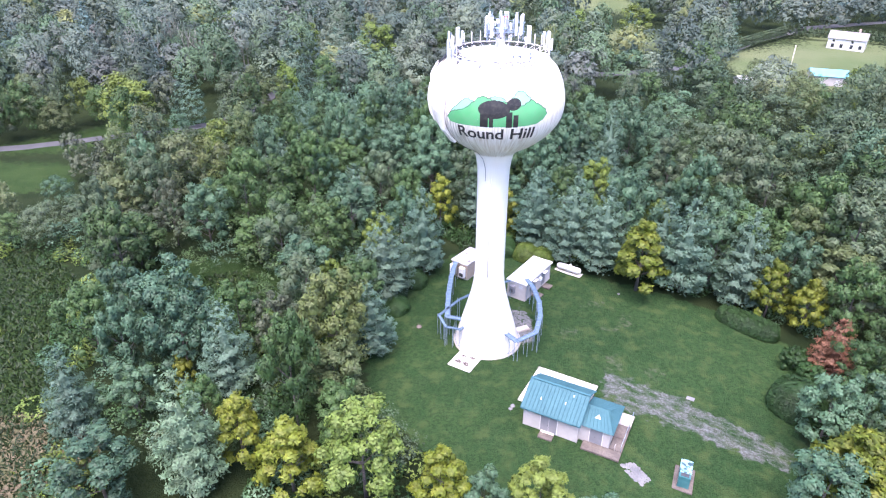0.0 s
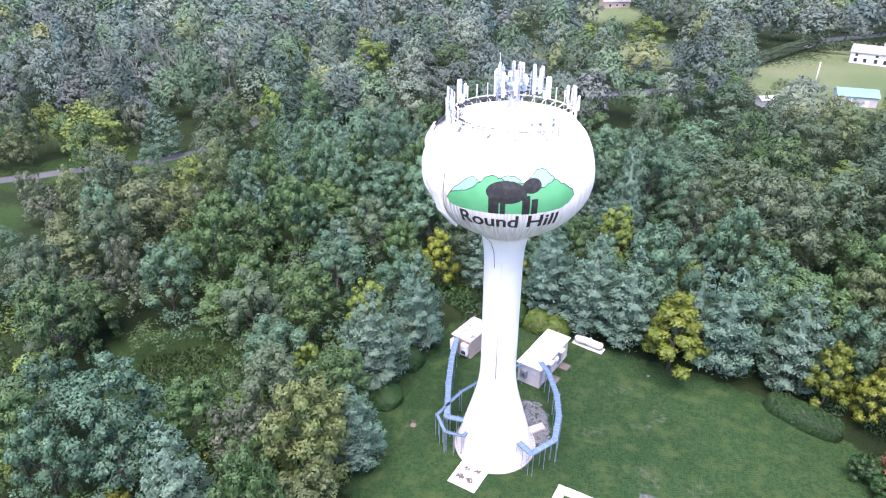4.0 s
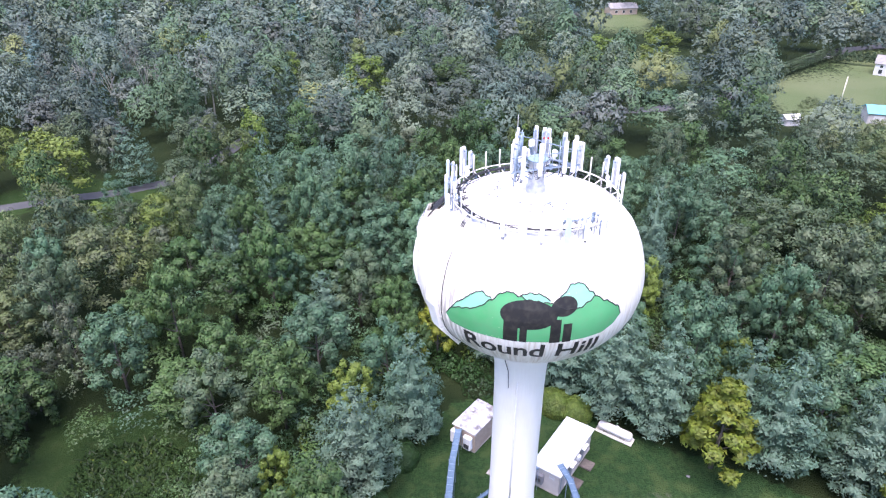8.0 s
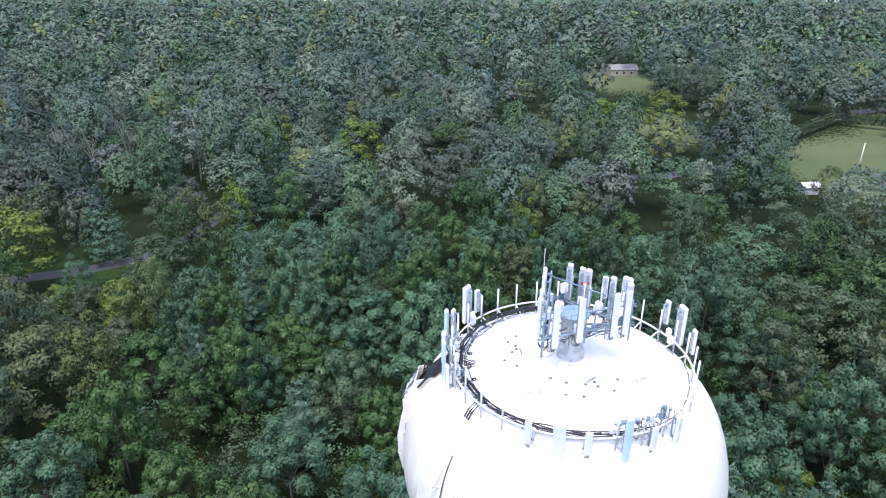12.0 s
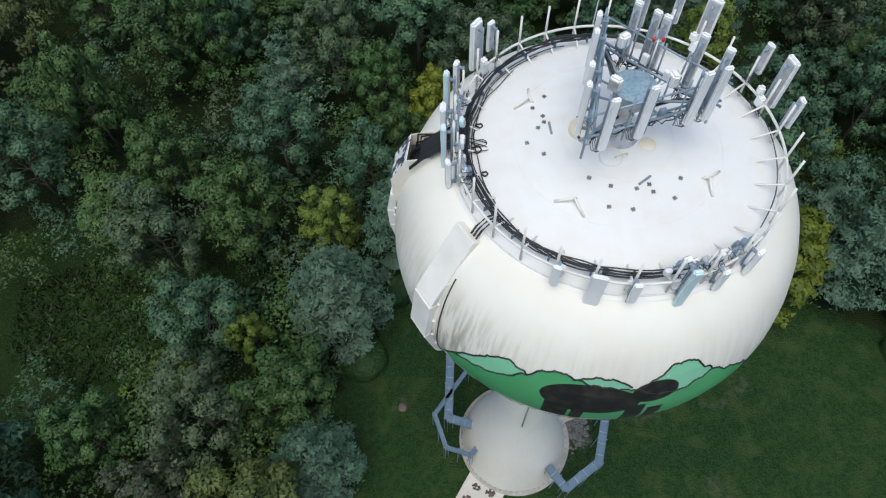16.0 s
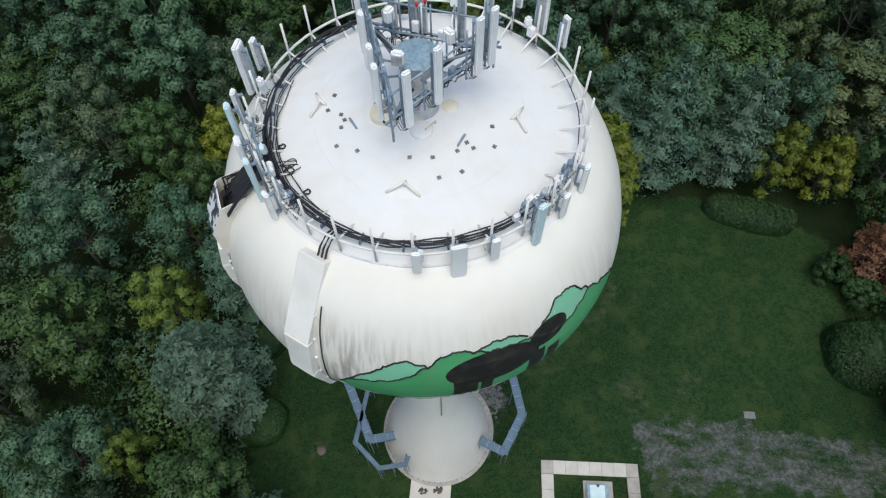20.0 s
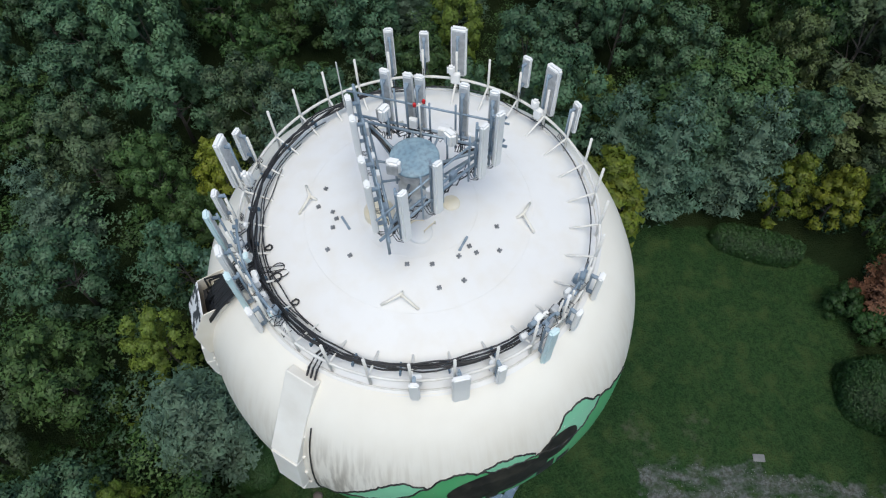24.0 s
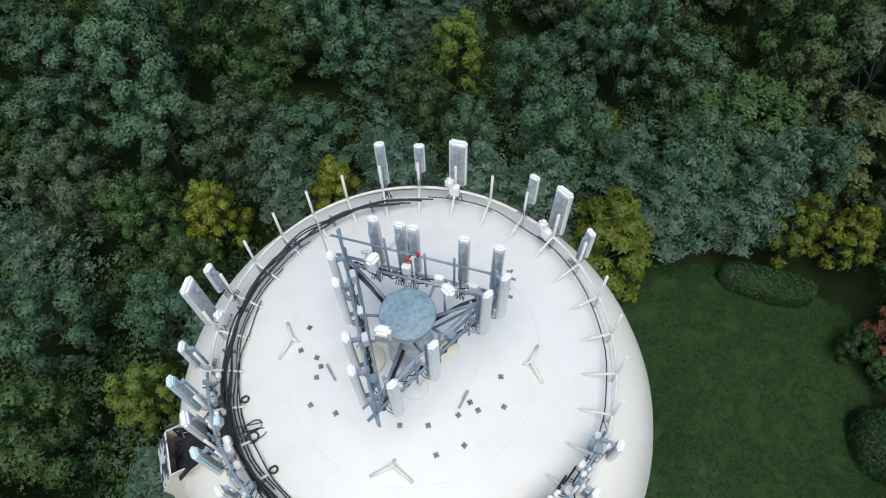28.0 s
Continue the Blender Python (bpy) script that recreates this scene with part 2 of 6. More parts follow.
M_PATCHY = surface("peeling_paint", (0.74, 0.75, 0.76), (0.05, 0.056, 0.066), 3.2, 0.6, lo=0.49, hi=0.53)
M_CREAM = surface("cream_primer", (0.72, 0.64, 0.47), (0.78, 0.72, 0.6), 2, 0.5)
M_PAD = surface("grey_pad", (0.13, 0.14, 0.15), (0.24, 0.25, 0.27), 5, 0.6, vary=0.4)
M_RED = surface("red_beacon", (0.6, 0.02, 0.03), (0.5, 0.02, 0.02), 2, 0.25)
M_GREEN = surface("mural_green", (0.07, 0.34, 0.13), (0.1, 0.4, 0.17), 0.5, 0.45, fine=((0.12, 0.3, 0.14), 2, 0.4))
M_MINT = surface("mural_mint", (0.2, 0.55, 0.33), (0.27, 0.6, 0.4), 0.5, 0.45)
M_BLACKP = surface("mural_black", (0.012, 0.012, 0.013), (0.022, 0.021, 0.02), 0.8, 0.5, fine=((0.1, 0.09, 0.07), 3, 0.3))
M_TRAY = surface("blue_grey_tray", (0.095, 0.155, 0.215), (0.125, 0.19, 0.26), 2, 0.6, 0.0, vary=0.1)
M_CONC = surface("concrete", (0.34, 0.31, 0.27), (0.45, 0.42, 0.38), 0.8, 0.9, fine=((0.3, 0.27, 0.23), 5, 0.4), vary=0.12, bumps=0.005)
M_CONCW = surface("pale_concrete", (0.52, 0.49, 0.44), (0.6, 0.57, 0.52), 0.8, 0.85, fine=((0.5, 0.46, 0.4), 6, 0.3), vary=0.08)
M_CONCD = surface("brown_concrete", (0.1, 0.083, 0.072), (0.16, 0.135, 0.115), 0.9, 0.9, fine=((0.06, 0.05, 0.042), 5, 0.5), bumps=0.006)
M_STAIN = surface("dark_stain", (0.05, 0.04, 0.035), (0.12, 0.1, 0.09), 6, 0.9)
M_WALLW = surface("white_block_wall", (0.52, 0.485, 0.465), (0.46, 0.43, 0.405), 1.2, 0.8, fine=((0.55, 0.5, 0.44), 7, 0.3))
M_TAN = surface("tan_panel", (0.395, 0.311, 0.245), (0.456, 0.370, 0.295), 1.0, 0.8, fine=((0.289, 0.222, 0.173), 6, 0.4))
M_TEAL = surface("teal_metal_roof", (0.038, 0.112, 0.128), (0.046, 0.130, 0.146), 0.6, 0.6, fine=((0.065, 0.16, 0.175), 3, 0.3), vary=0.1)
M_TEAL.node_tree.nodes["Principled BSDF"].inputs["Specular IOR Level"].default_value = 0.2
M_TEAL2 = surface("teal_cabinet", (0.033, 0.138, 0.143), (0.055, 0.176, 0.182), 1.5, 0.4)
M_SHROOF = surface("shelter_roof", (0.6, 0.62, 0.6), (0.52, 0.54, 0.53), 0.7, 0.6, fine=((0.4, 0.39, 0.38), 2, 0.4), vary=0.05)
M_STROOF = surface("stained_roof", (0.42, 0.41, 0.42), (0.15, 0.135, 0.13), 0.7, 0.7, lo=0.44, hi=0.6, fine=((0.75, 0.75, 0.76), 2, 0.6))
M_DOOR = surface("grey_door", (0.2, 0.205, 0.22), (0.25, 0.25, 0.27), 1, 0.5)
M_DARKMETAL = surface("dark_louvre", (0.04, 0.04, 0.045), (0.07, 0.07, 0.075), 3, 0.5)
M_STONE = surface("grey_stone", (0.13, 0.135, 0.14), (0.2, 0.2, 0.195), 0.9, 0.9, vary=0.3)
M_ASPHALT = surface("asphalt", (0.055, 0.058, 0.062), (0.075, 0.077, 0.08), 0.3, 0.9)


def ground_mat():
    m, nt, b = mat_base("ground_cover", 0.95)

    def attr(n):
        a = nt.nodes.new("ShaderNodeAttribute")
        a.attribute_name = n
        return a.outputs["Fac"]

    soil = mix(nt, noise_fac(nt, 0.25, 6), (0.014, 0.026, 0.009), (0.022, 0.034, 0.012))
    # rough meadow: several greens and dry straw
    wild = mix(nt, noise_fac(nt, 0.12, 8, lo=0.38, hi=0.6), (0.015, 0.039, 0.010), (0.027, 0.055, 0.015))
    wild = mix(nt, maths(nt, "MULTIPLY", noise_fac(nt, 0.7, 6, lo=0.56, hi=0.72), 0.22), wild, (0.09, 0.09, 0.04))
    lawn = mix(nt, noise_fac(nt, 0.07, 9, lo=0.38, hi=0.62), (0.015, 0.042, 0.012), (0.030, 0.066, 0.019))
    lawn = mix(nt, maths(nt, "MULTIPLY", noise_fac(nt, 0.22, 8, lo=0.5, hi=0.74), 0.45), lawn, (0.052, 0.074, 0.030))
    # mowing lanes
    lane = noise_fac(nt, 0.9, 3, (0.9, 0.12, 1), 0.4, 0.6)
    lawn = mix(nt, maths(nt, "MULTIPLY", lane, 0.4), lawn, (0.028, 0.062, 0.020))
    tuft = noise_fac(nt, 2.2, 10, lo=0.45, hi=0.57)
    lawn = mix(nt, maths(nt, "MULTIPLY", tuft, 0.65), lawn, (0.008, 0.026, 0.008))
    thin = noise_fac(nt, 0.5, 10, lo=0.5, hi=0.68)
    lawn = mix(nt, maths(nt, "MULTIPLY", thin, 0.65), lawn, (0.068, 0.094, 0.030))
    clover = noise_fac(nt, 0.9, 8, (1, 0.6, 1), 0.52, 0.68)
    lawn = mix(nt, maths(nt, "MULTIPLY", clover, 0.5), lawn, (0.012, 0.046, 0.014))
    grain = noise_fac(nt, 6, 10, lo=0.38, hi=0.62)
    lawn = mix(nt, maths(nt, "MULTIPLY", grain, 0.55), lawn, (0.044, 0.088, 0.032))
    wild = mix(nt, maths(nt, "MULTIPLY", grain, 0.3), wild, (0.06, 0.09, 0.03))
    field = mix(nt, noise_fac(nt, 0.03, 6), (0.095, 0.135, 0.055), (0.14, 0.165, 0.08))
    dry = mix(nt, noise_fac(nt, 0.5, 8), (0.2, 0.165, 0.11), (0.1, 0.11, 0.05))
    gravel = mix(nt, noise_fac(nt, 3.4, 10, lo=0.36, hi=0.66), (0.085, 0.088, 0.076), (0.18, 0.192, 0.192))
    edge = maths(nt, "MULTIPLY", maths(nt, "SUBTRACT", noise_fac(nt, 0.9, 8, lo=0.2, hi=0.8), 0.5), 0.9)

    def broken(a):
        r = nt.nodes.new("ShaderNodeMapRange")
        r.inputs[1].default_value, r.inputs[2].default_value = 0.4, 0.6
        s = maths(nt, "ADD", a, maths(nt, "MULTIPLY", edge, maths(nt, "GREATER_THAN", a, 0.02)))
        nt.links.new(s, r.inputs[0])
        return r.outputs[0]

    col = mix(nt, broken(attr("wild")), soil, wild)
    col = mix(nt, broken(attr("field")), col, field)
    col = mix(nt, broken(attr("dry")), col, dry)
    col = mix(nt, broken(attr("lawn")), col, lawn)
    worn = maths(nt, "MULTIPLY", maths(nt, "MULTIPLY", broken(attr("worn")), noise_fac(nt, 1.4, 8, lo=0.42, hi=0.66)), 0.55)
    col = mix(nt, worn, col, (0.115, 0.12, 0.08))
    col = mix(nt, maths(nt, "MULTIPLY", maths(nt, "MULTIPLY", broken(attr("gravel")), noise_fac(nt, 1.0, 12, (0.55, 1.1, 1), 0.36, 0.6, turn=-0.51)), 0.92), col, gravel)
    nt.links.new(col, b.inputs["Base Color"])
    b.inputs["Specular IOR Level"].default_value = 0.1
    bump(nt, b, grain, 0.9, 0.12)
    return m


M_GROUND = ground_mat()


# ---- building helpers ----
def part(name, bm, material, parent, label=""):
    me = bpy.data.meshes.new(name)
    bm.to_mesh(me)
    bm.free()
    me.materials.append(material)
    ob = new(name, me)
    ob.parent = parent
    if label:
        ob["label"] = label
    return ob


def share(name, me, parent, m):
    ob = new(name, me)
    ob.parent = parent
    ob.matrix_local = m
    return ob


def thing(name, label, category, m=None, group="", kind=""):
    ob = new(name)
    ob.empty_display_size = 0.2
    if m is not None:
        ob.matrix_world = m
    return tagged(ob, label, category, group, kind)


def single(name, bm, material, label, category, m=None, group="", kind=""):
    ob = part(name, bm, material, None)
    if m is not None:
        ob.matrix_world = m
    return tagged(ob, label, category, group, kind)


def block(sx, sy, sz, m=None, bevel=0.0, bm=None, base=False):
    """A box centred on the pose m, or standing on it."""
    out = bm or bmesh.new()
    t = bmesh.new()
    bmesh.ops.create_cube(t, size=1, matrix=Matrix.Translation((0, 0, sz / 2 if base else 0)) @ Matrix.Diagonal((sx, sy, sz, 1)))
    if bevel:
        bmesh.ops.bevel(t, geom=t.edges[:], offset=bevel, segments=2, affect="EDGES")
    if m is not None:
        bmesh.ops.transform(t, matrix=m, verts=t.verts)
    me = bpy.data.meshes.new("tmp")
    t.to_mesh(me)
    t.free()
    out.from_mesh(me)
    bpy.data.meshes.remove(me)
    return out


def rod(p0, p1, r, seg=8, r2=None, bm=None):
    out = bm or bmesh.new()
    p0, p1 = Vector(p0), Vector(p1)
    q = (p1 - p0).to_track_quat("Z", "Y").to_matrix()
    rings = []
    for p, rr in ((p0, r), (p1, r if r2 is None else r2)):
        rings.append([out.verts.new(p + q @ Vector((rr * math.cos(a), rr * math.sin(a), 0))) for a in (2 * math.pi * i / seg for i in range(seg))])
    for i in range(seg):
        j = (i + 1) % seg
        out.faces.new((rings[0][i], rings[0][j], rings[1][j], rings[1][i])).smooth = seg > 6
    out.faces.new(rings[0][::-1])
    out.faces.new(rings[1])
    return out


def hose(points, r, seg=6, closed=False, bm=None):
    """A tube along a line of points."""
    out = bm or bmesh.new()
    pts = [Vector(p) for p in points]
    n = len(pts)
    rings = []
    for i, p in enumerate(pts):
        a = pts[i - 1] if i or closed else p
        b = pts[(i + 1) % n] if i < n - 1 or closed else p
        q = (b - a).to_track_quat("Z", "Y").to_matrix()
        rings.append([out.verts.new(p + q @ Vector((r * math.cos(k), r * math.sin(k), 0))) for k in (2 * math.pi * s / seg for s in range(seg))])
    for i in range(n if closed else n - 1):
        A, B = rings[i], rings[(i + 1) % n]
        off = min(range(seg), key=lambda o: (A[0].co - B[o].co).length) if seg > 2 else 0
        for s in range(seg):
            out.faces.new((A[s], A[(s + 1) % seg], B[(s + 1 + off) % seg], B[(s + off) % seg])).smooth = True
    if not closed:
        out.faces.new(rings[0][::-1])
        out.faces.new(rings[-1])
    return out


def lathe(profile, seg=96, smooth=True):
    bm = bmesh.new()
    rings = []
    for r, z in profile:
        if r < 1e-4:
            rings.append([bm.verts.new((0, 0, z))])
        else:
            rings.append([bm.verts.new((r * math.sin(a), -r * math.cos(a), z)) for a in (2 * math.pi * i / seg for i in range(seg))])
    for A, B in zip(rings, rings[1:]):
        for i in range(seg):
            j = (i + 1) % seg
            if len(A) == 1:
                f = bm.faces.new((A[0], B[i], B[j]))
            elif len(B) == 1:
                f = bm.faces.new((A[i], B[0], A[j]))
            else:
                f = bm.faces.new((A[i], B[i], B[j], A[j]))
            f.smooth = smooth
    bmesh.ops.recalc_face_normals(bm, faces=bm.faces)
    return bm


def inside(poly, x, y):
    c = False
    for (x0, y0), (x1, y1) in zip(poly, poly[1:] + poly[:1]):
        if (y0 > y) != (y1 > y) and x < (x1 - x0) * (y - y0) / (y1 - y0) + x0:
            c = not c
    return c


def edge_dist(poly, x, y):
    best = 1e9
    for (x0, y0), (x1, y1) in zip(poly, poly[1:] + poly[:1]):
        dx, dy = x1 - x0, y1 - y0
        k = max(0, min(1, ((x - x0) * dx + (y - y0) * dy) / (dx * dx + dy * dy + 1e-9)))
        best = min(best, math.hypot(x - x0 - k * dx, y - y0 - k * dy))
    return best


def signed(poly, x, y):
    d = edge_dist(poly, x, y)
    return d if inside(poly, x, y) else -d


# ---- ground ----
LAWN = [(-1.6, 88.3), (-6.6, 81), (-8.8, 75.8), (-10.6, 69), (-9.8, 62.4), (-7.6, 56.4), (-2.4, 50.2), (3, 46), (12, 43), (16, 38), (34, 38),
        (38.6, 49.6), (41.4, 53.4), (41.2, 58), (45.4, 64.2), (49.6, 71), (43.6, 79), (34.6, 84), (25.1, 87), (16, 92), (8, 95), (1, 94)]
CLEARING = [(-40, 85), (-33, 88), (-26, 83.5), (-25, 78.5), (-31, 74), (-39, 78)]
MEADOW = [(-90, 92), (-66, 94), (-56, 84), (-50, 73), (-50, 63), (-42, 53), (-38, 40), (-60, 36), (-90, 60)]
DRYBIT = [(-60, 55), (-46, 56), (-38, 52.5), (-36, 41), (-52, 38)]
FIELD_L = [(-125, 137), (-85, 136), (-77, 124), (-84, 116), (-115, 112)]
GLADE = [(-46, 90), (-33, 93), (-22, 87), (-21, 75), (-31, 70), (-45, 74)]
VERGE = [(-104, 140), (-84, 146), (-62, 155), (-56, 168), (-66, 167), (-82, 162), (-106, 154)]
FIELD_R = [(100, 240), (128, 266), (150, 284), (200, 270), (160, 200), (117, 200), (97, 212)]
FIELD_R2 = [(72, 398), (110, 388), (94, 338), (70, 336)]
FIELD_R3 = [(24, 298), (40, 292), (42, 276), (32, 256), (22, 270)]
FIELD_R4 = [(62, 304), (96, 300), (92, 268), (66, 276)]
GRAVEL = [(20.3, 64.2), (24.4, 62.4), (28.2, 60.2), (32.9, 57.0), (39.2, 52.4), (37.2, 49.9), (31.3, 52.7), (25.2, 56.0), (21.2, 57.4), (19.4, 60.0)]
RIPRAP = [(8.0, 77.6), (11.6, 77), (12.2, 73.8), (11.9, 70.8), (10.5, 69.2), (9.8, 70), (9.3, 73.5)]


def axis(lo, hi, step, far):
    a = list(np.arange(lo, hi + 1e-6, step))
    g = step
    left, right = [lo], [hi]
    while left[-1] > -far:
        g *= 1.25
        left.append(left[-1] - g)
        right.append(right[-1] + g)
    return np.array(left[:0:-1] + a + right[1:])


def smooth(a, lo, hi):
    k = np.clip((a - lo) / (hi - lo), 0, 1)
    return k * k * (3 - 2 * k)


def ground_z(x, y):
    """The lawn falls away gently to the east; further out the land rolls a little."""
    d = np.hypot(x - 12, y - 66)
    fall = -2.9 * smooth(x, 12, 52) * (1 - smooth(d, 60, 160))
    roll = smooth(d, 50, 110) * (0.5 * np.sin(x * 0.06 + 1) * np.cos(y * 0.05)) * (1 - smooth(d, 200, 400))
    return fall + roll - 1.5 * smooth(d, 90, 200)


def build_ground():
    xs, ys = axis(-62, 54, 0.8, 3500), axis(34, 104, 0.8, 3500)
    nx, ny = len(xs), len(ys)
    X, Y = np.meshgrid(xs, ys)
    Z = ground_z(X, Y)
    verts = np.stack([X, Y, Z], -1).reshape(-1, 3)
    i = np.arange(nx * ny).reshape(ny, nx)
    faces = np.stack([i[:-1, :-1], i[:-1, 1:], i[1:, 1:], i[1:, :-1]], -1).reshape(-1, 4)
    me = bpy.data.meshes.new("ground")
    me.from_pydata(verts.tolist(), [], faces.tolist())
    me.polygons.foreach_set("use_smooth", [True] * len(faces))
    me.materials.append(M_GROUND)
    worn_spots = [(20.4, 79.4, 1.3), (21.8, 80, 1.2), (23.4, 79.6, 1.3), (24.9, 78.6, 1.2), (26, 77, 1.3), (25.8, 75.4, 1.2), (24.6, 74.2, 1.1), (22.4, 73.4, 1.2), (22, 66, 2.5), (17, 72, 2.2), (27, 64.5, 2.0), (-4, 73, 1.2), (19, 58, 2)]
    layers = {"lawn": ([LAWN], 1.0), "wild": ([MEADOW, GLADE, FIELD_L, VERGE], 1.6), "dry": ([DRYBIT], 2.0), "gravel": ([GRAVEL, RIPRAP], 1.7),
              "field": ([FIELD_R, FIELD_R2, FIELD_R3, FIELD_R4], 3.0)}
    pts = verts[:, :2]
    for name, (polys, soft) in layers.items():
        val = np.zeros(len(verts))
        for poly in polys:
            P = np.array(poly)
            lo, hi = P.min(0) - 4, P.max(0) + 4
            for k in np.where(((pts > lo) & (pts < hi)).all(1))[0]:
                val[k] = max(val[k], min(1, max(0, 0.5 + signed(poly, *pts[k]) / (2 * soft))))
        me.attributes.new(name, "FLOAT", "POINT").data.foreach_set("value", val.astype(np.float32))
    val = np.zeros(len(verts))
    for x, y, r in worn_spots:
        val = np.maximum(val, np.clip(0.75 - np.hypot(pts[:, 0] - x, pts[:, 1] - y) / (2 * r), 0, 0.62))
    me.attributes.new("worn", "FLOAT", "POINT").data.foreach_set("value", val.astype(np.float32))
    return tagged(new("ground", me), "mown lawn, rough meadow and woodland floor", "ground", kind="structure")


build_ground()


# ---- water tower ----
CX, CY = 5.70, 70.5
TOWER = pose(CX, CY, 0)
TOP = pose(CX + 0.08, CY, 0)        # the roof sits a little to the east of the shell
ROOF_P = [(0.0, 38.32), (1.0, 38.28), (2.0, 38.17), (3.0, 38.04), (4.0, 37.84), (4.7, 37.66), (5.35, 37.41), (5.45, 37.36)]
TANK_P = [(5.35, 37.4), (5.69, 37.15), (6.04, 36.81), (6.39, 36.41), (6.72, 35.8), (7.02, 35.06), (7.25, 34.19), (7.38, 33.4), (7.41, 32.8), (7.35, 32.1), (7.18, 31.4),
          (6.88, 30.74), (6.47, 30.14), (5.97, 29.54), (5.37, 28.98), (4.7, 28.46), (4.04, 28.03), (3.32, 27.64), (2.76, 27.3), (2.45, 27.0)]
STEM_P = [(2.45, 27.0), (2.2, 26.5), (2.02, 25.7), (1.9, 24.8), (1.84, 23.0), (1.83, 12.0), (1.87, 10.5), (2.0, 9.2), (2.24, 7.8), (2.6, 6.4), (3.0, 4.9), (3.42, 3.4), (3.82, 1.9), (4.12, 0.7), (4.2, 0.3), (4.22, 0.0)]


def tank_radius(z):
    for (r0, z0), (r1, z1) in zip(TANK_P, TANK_P[1:]):
        if z1 <= z <= z0:
            return r0 + (r1 - r0) * (z0 - z) / (z0 - z1)
    return 2.45 if z < 27 else 5.35


def roof_z(r):
    for (r0, z0), (r1, z1) in zip(ROOF_P, ROOF_P[1:]):
        if r0 <= r <= r1:
            return z0 + (z1 - z0) * (r - r0) / (r1 - r0)
    return 37.4


def polar(phi, r, z):
    """phi in degrees from the -y side, turning to +x; relative to the tower's axis."""
    a = radians(phi)
    return Vector((r * math.sin(a), -r * math.cos(a), z))


def on_tank(phi, z, out=0.0):
    return polar(phi, tank_radius(z) + out, z)


def sheet(rows, out, thick=0.006):
    """A painted sheet that follows the tank: rows of (phi, z_low, z_high)."""
    bm = bmesh.new()
    n = 10
    grid = [[bm.verts.new(on_tank(phi, zl + (zh - zl) * k / n, out)) for k in range(n + 1)] for phi, zl, zh in rows]
    for A, B in zip(grid, grid[1:]):
        for k in range(n):
            if (A[k].co - A[k + 1].co).length + (B[k].co - B[k + 1].co).length > 1e-3:
                try:
                    bm.faces.new((A[k], B[k], B[k + 1], A[k + 1])).smooth = True
                except ValueError:
                    pass
    bmesh.ops.remove_doubles(bm, verts=bm.verts, dist=1e-4)
    return bm


def curve_of(points, phi):
    for (a, za), (b, zb) in zip(points, points[1:]):
        if a <= phi <= b:
            k = (phi - a) / (b - a)
            k = k * k * (3 - 2 * k)
            return za + (zb - za) * k
    return points[0][1] if phi < points[0][0] else points[-1][1]


tower = thing("water_tower", "white steel pedestal water tower with a painted green hill scene", "water tower", TOWER)
part("tank", lathe(TANK_P, 128), M_TANK, tower, "off-white tank with rain streaks")
part("tank_roof", lathe(ROOF_P, 128), M_ROOF, tower, "white shallow domed roof").matrix_local = pose(0.08, 0, 0)
part("stem", lathe(STEM_P, 96), M_STEM, tower, "white flared steel stem").matrix_local = pose(-0.07, 0, 0)
part("base_ring", lathe([(4.15, 0.16), (4.52, 0.16), (4.52, -0.1)], 64), M_CONC, tower, "concrete footing ring")
for r in (1.75, 3.35):
    part("roof_weld", hose([polar(a, r, roof_z(r) + 0.002) + Vector((0.08, 0, 0)) for a in range(0, 360, 4)], 0.006, 5, True), M_ROOF, tower)
lug = part("anchor_lug", block(0.14, 0.1, 0.16), M_GALV, tower)
lug.matrix_local = Matrix.Translation(polar(0, 4.3, 0.22))
for k in range(1, 60):
    share("anchor_lug", lug.data, tower, Matrix.Translation(polar(k * 6, 4.3, 0.22)) @ pose(0, 0, 0, 0, 0, k * 6))
part("man_door", block(0.9, 0.12, 2.1, Matrix.Translation(polar(128, 3.25, 3.3)) @ pose(0, 0, 0, -12, 0, 128), 0.03), M_WHITE, tower, "white steel access door")
part("ladder_rail", hose([polar(-96, tank_radius(z) + 0.14, z) for z in np.arange(37.3, 27.2, -0.4)], 0.04, 6), M_WHITE, tower, "white safety rail")
for ph in (-14, 150):
    part("stem_conduit", rod(polar(ph, 1.93, 10.8), polar(ph, 1.93, 24.4), 0.05, 8), M_WHITE, tower, "white conduit")

# painted scene on the tank
ridge = [(-48, 32.5), (-44.4, 33.1), (-40, 33.35), (-33.5, 33.58), (-29, 33.9), (-24.8, 34.4), (-19.4, 34.97), (-15.9, 35.1), (-11.6, 34.92), (-7.7, 34.74), (2.8, 34.6), (10, 34.2),
         (15.8, 34.17), (21.3, 34.47), (24.4, 34.7), (29.8, 34.24), (37, 33.67), (39.8, 33.0)]
foot = [(-48, 32.45), (-44.7, 32.02), (-36, 31.98), (-20, 32.02), (0, 32.06), (20, 32.08), (29, 32.15), (34, 32.4), (39.8, 32.95)]
tops = {"left_hill": [(-44.4, 33.15), (-40.9, 33.69), (-35.8, 34.2), (-34.6, 34.46), (-29.5, 34.78), (-25, 34.57), (-23.4, 34.45)], "middle_hill": [(-12.5, 34.9), (-6.9, 35.13), (-2.1, 35.09), (2.8, 34.75)],
        "right_hill": [(5, 34.6), (7.6, 35.0), (12.9, 35.56), (17.2, 35.56), (22.6, 34.98), (24.4, 34.7)]}


def jag(phi, amt=0.05):
    return amt * (math.sin(phi * 1.7) + 0.6 * math.sin(phi * 4.3 + 1))


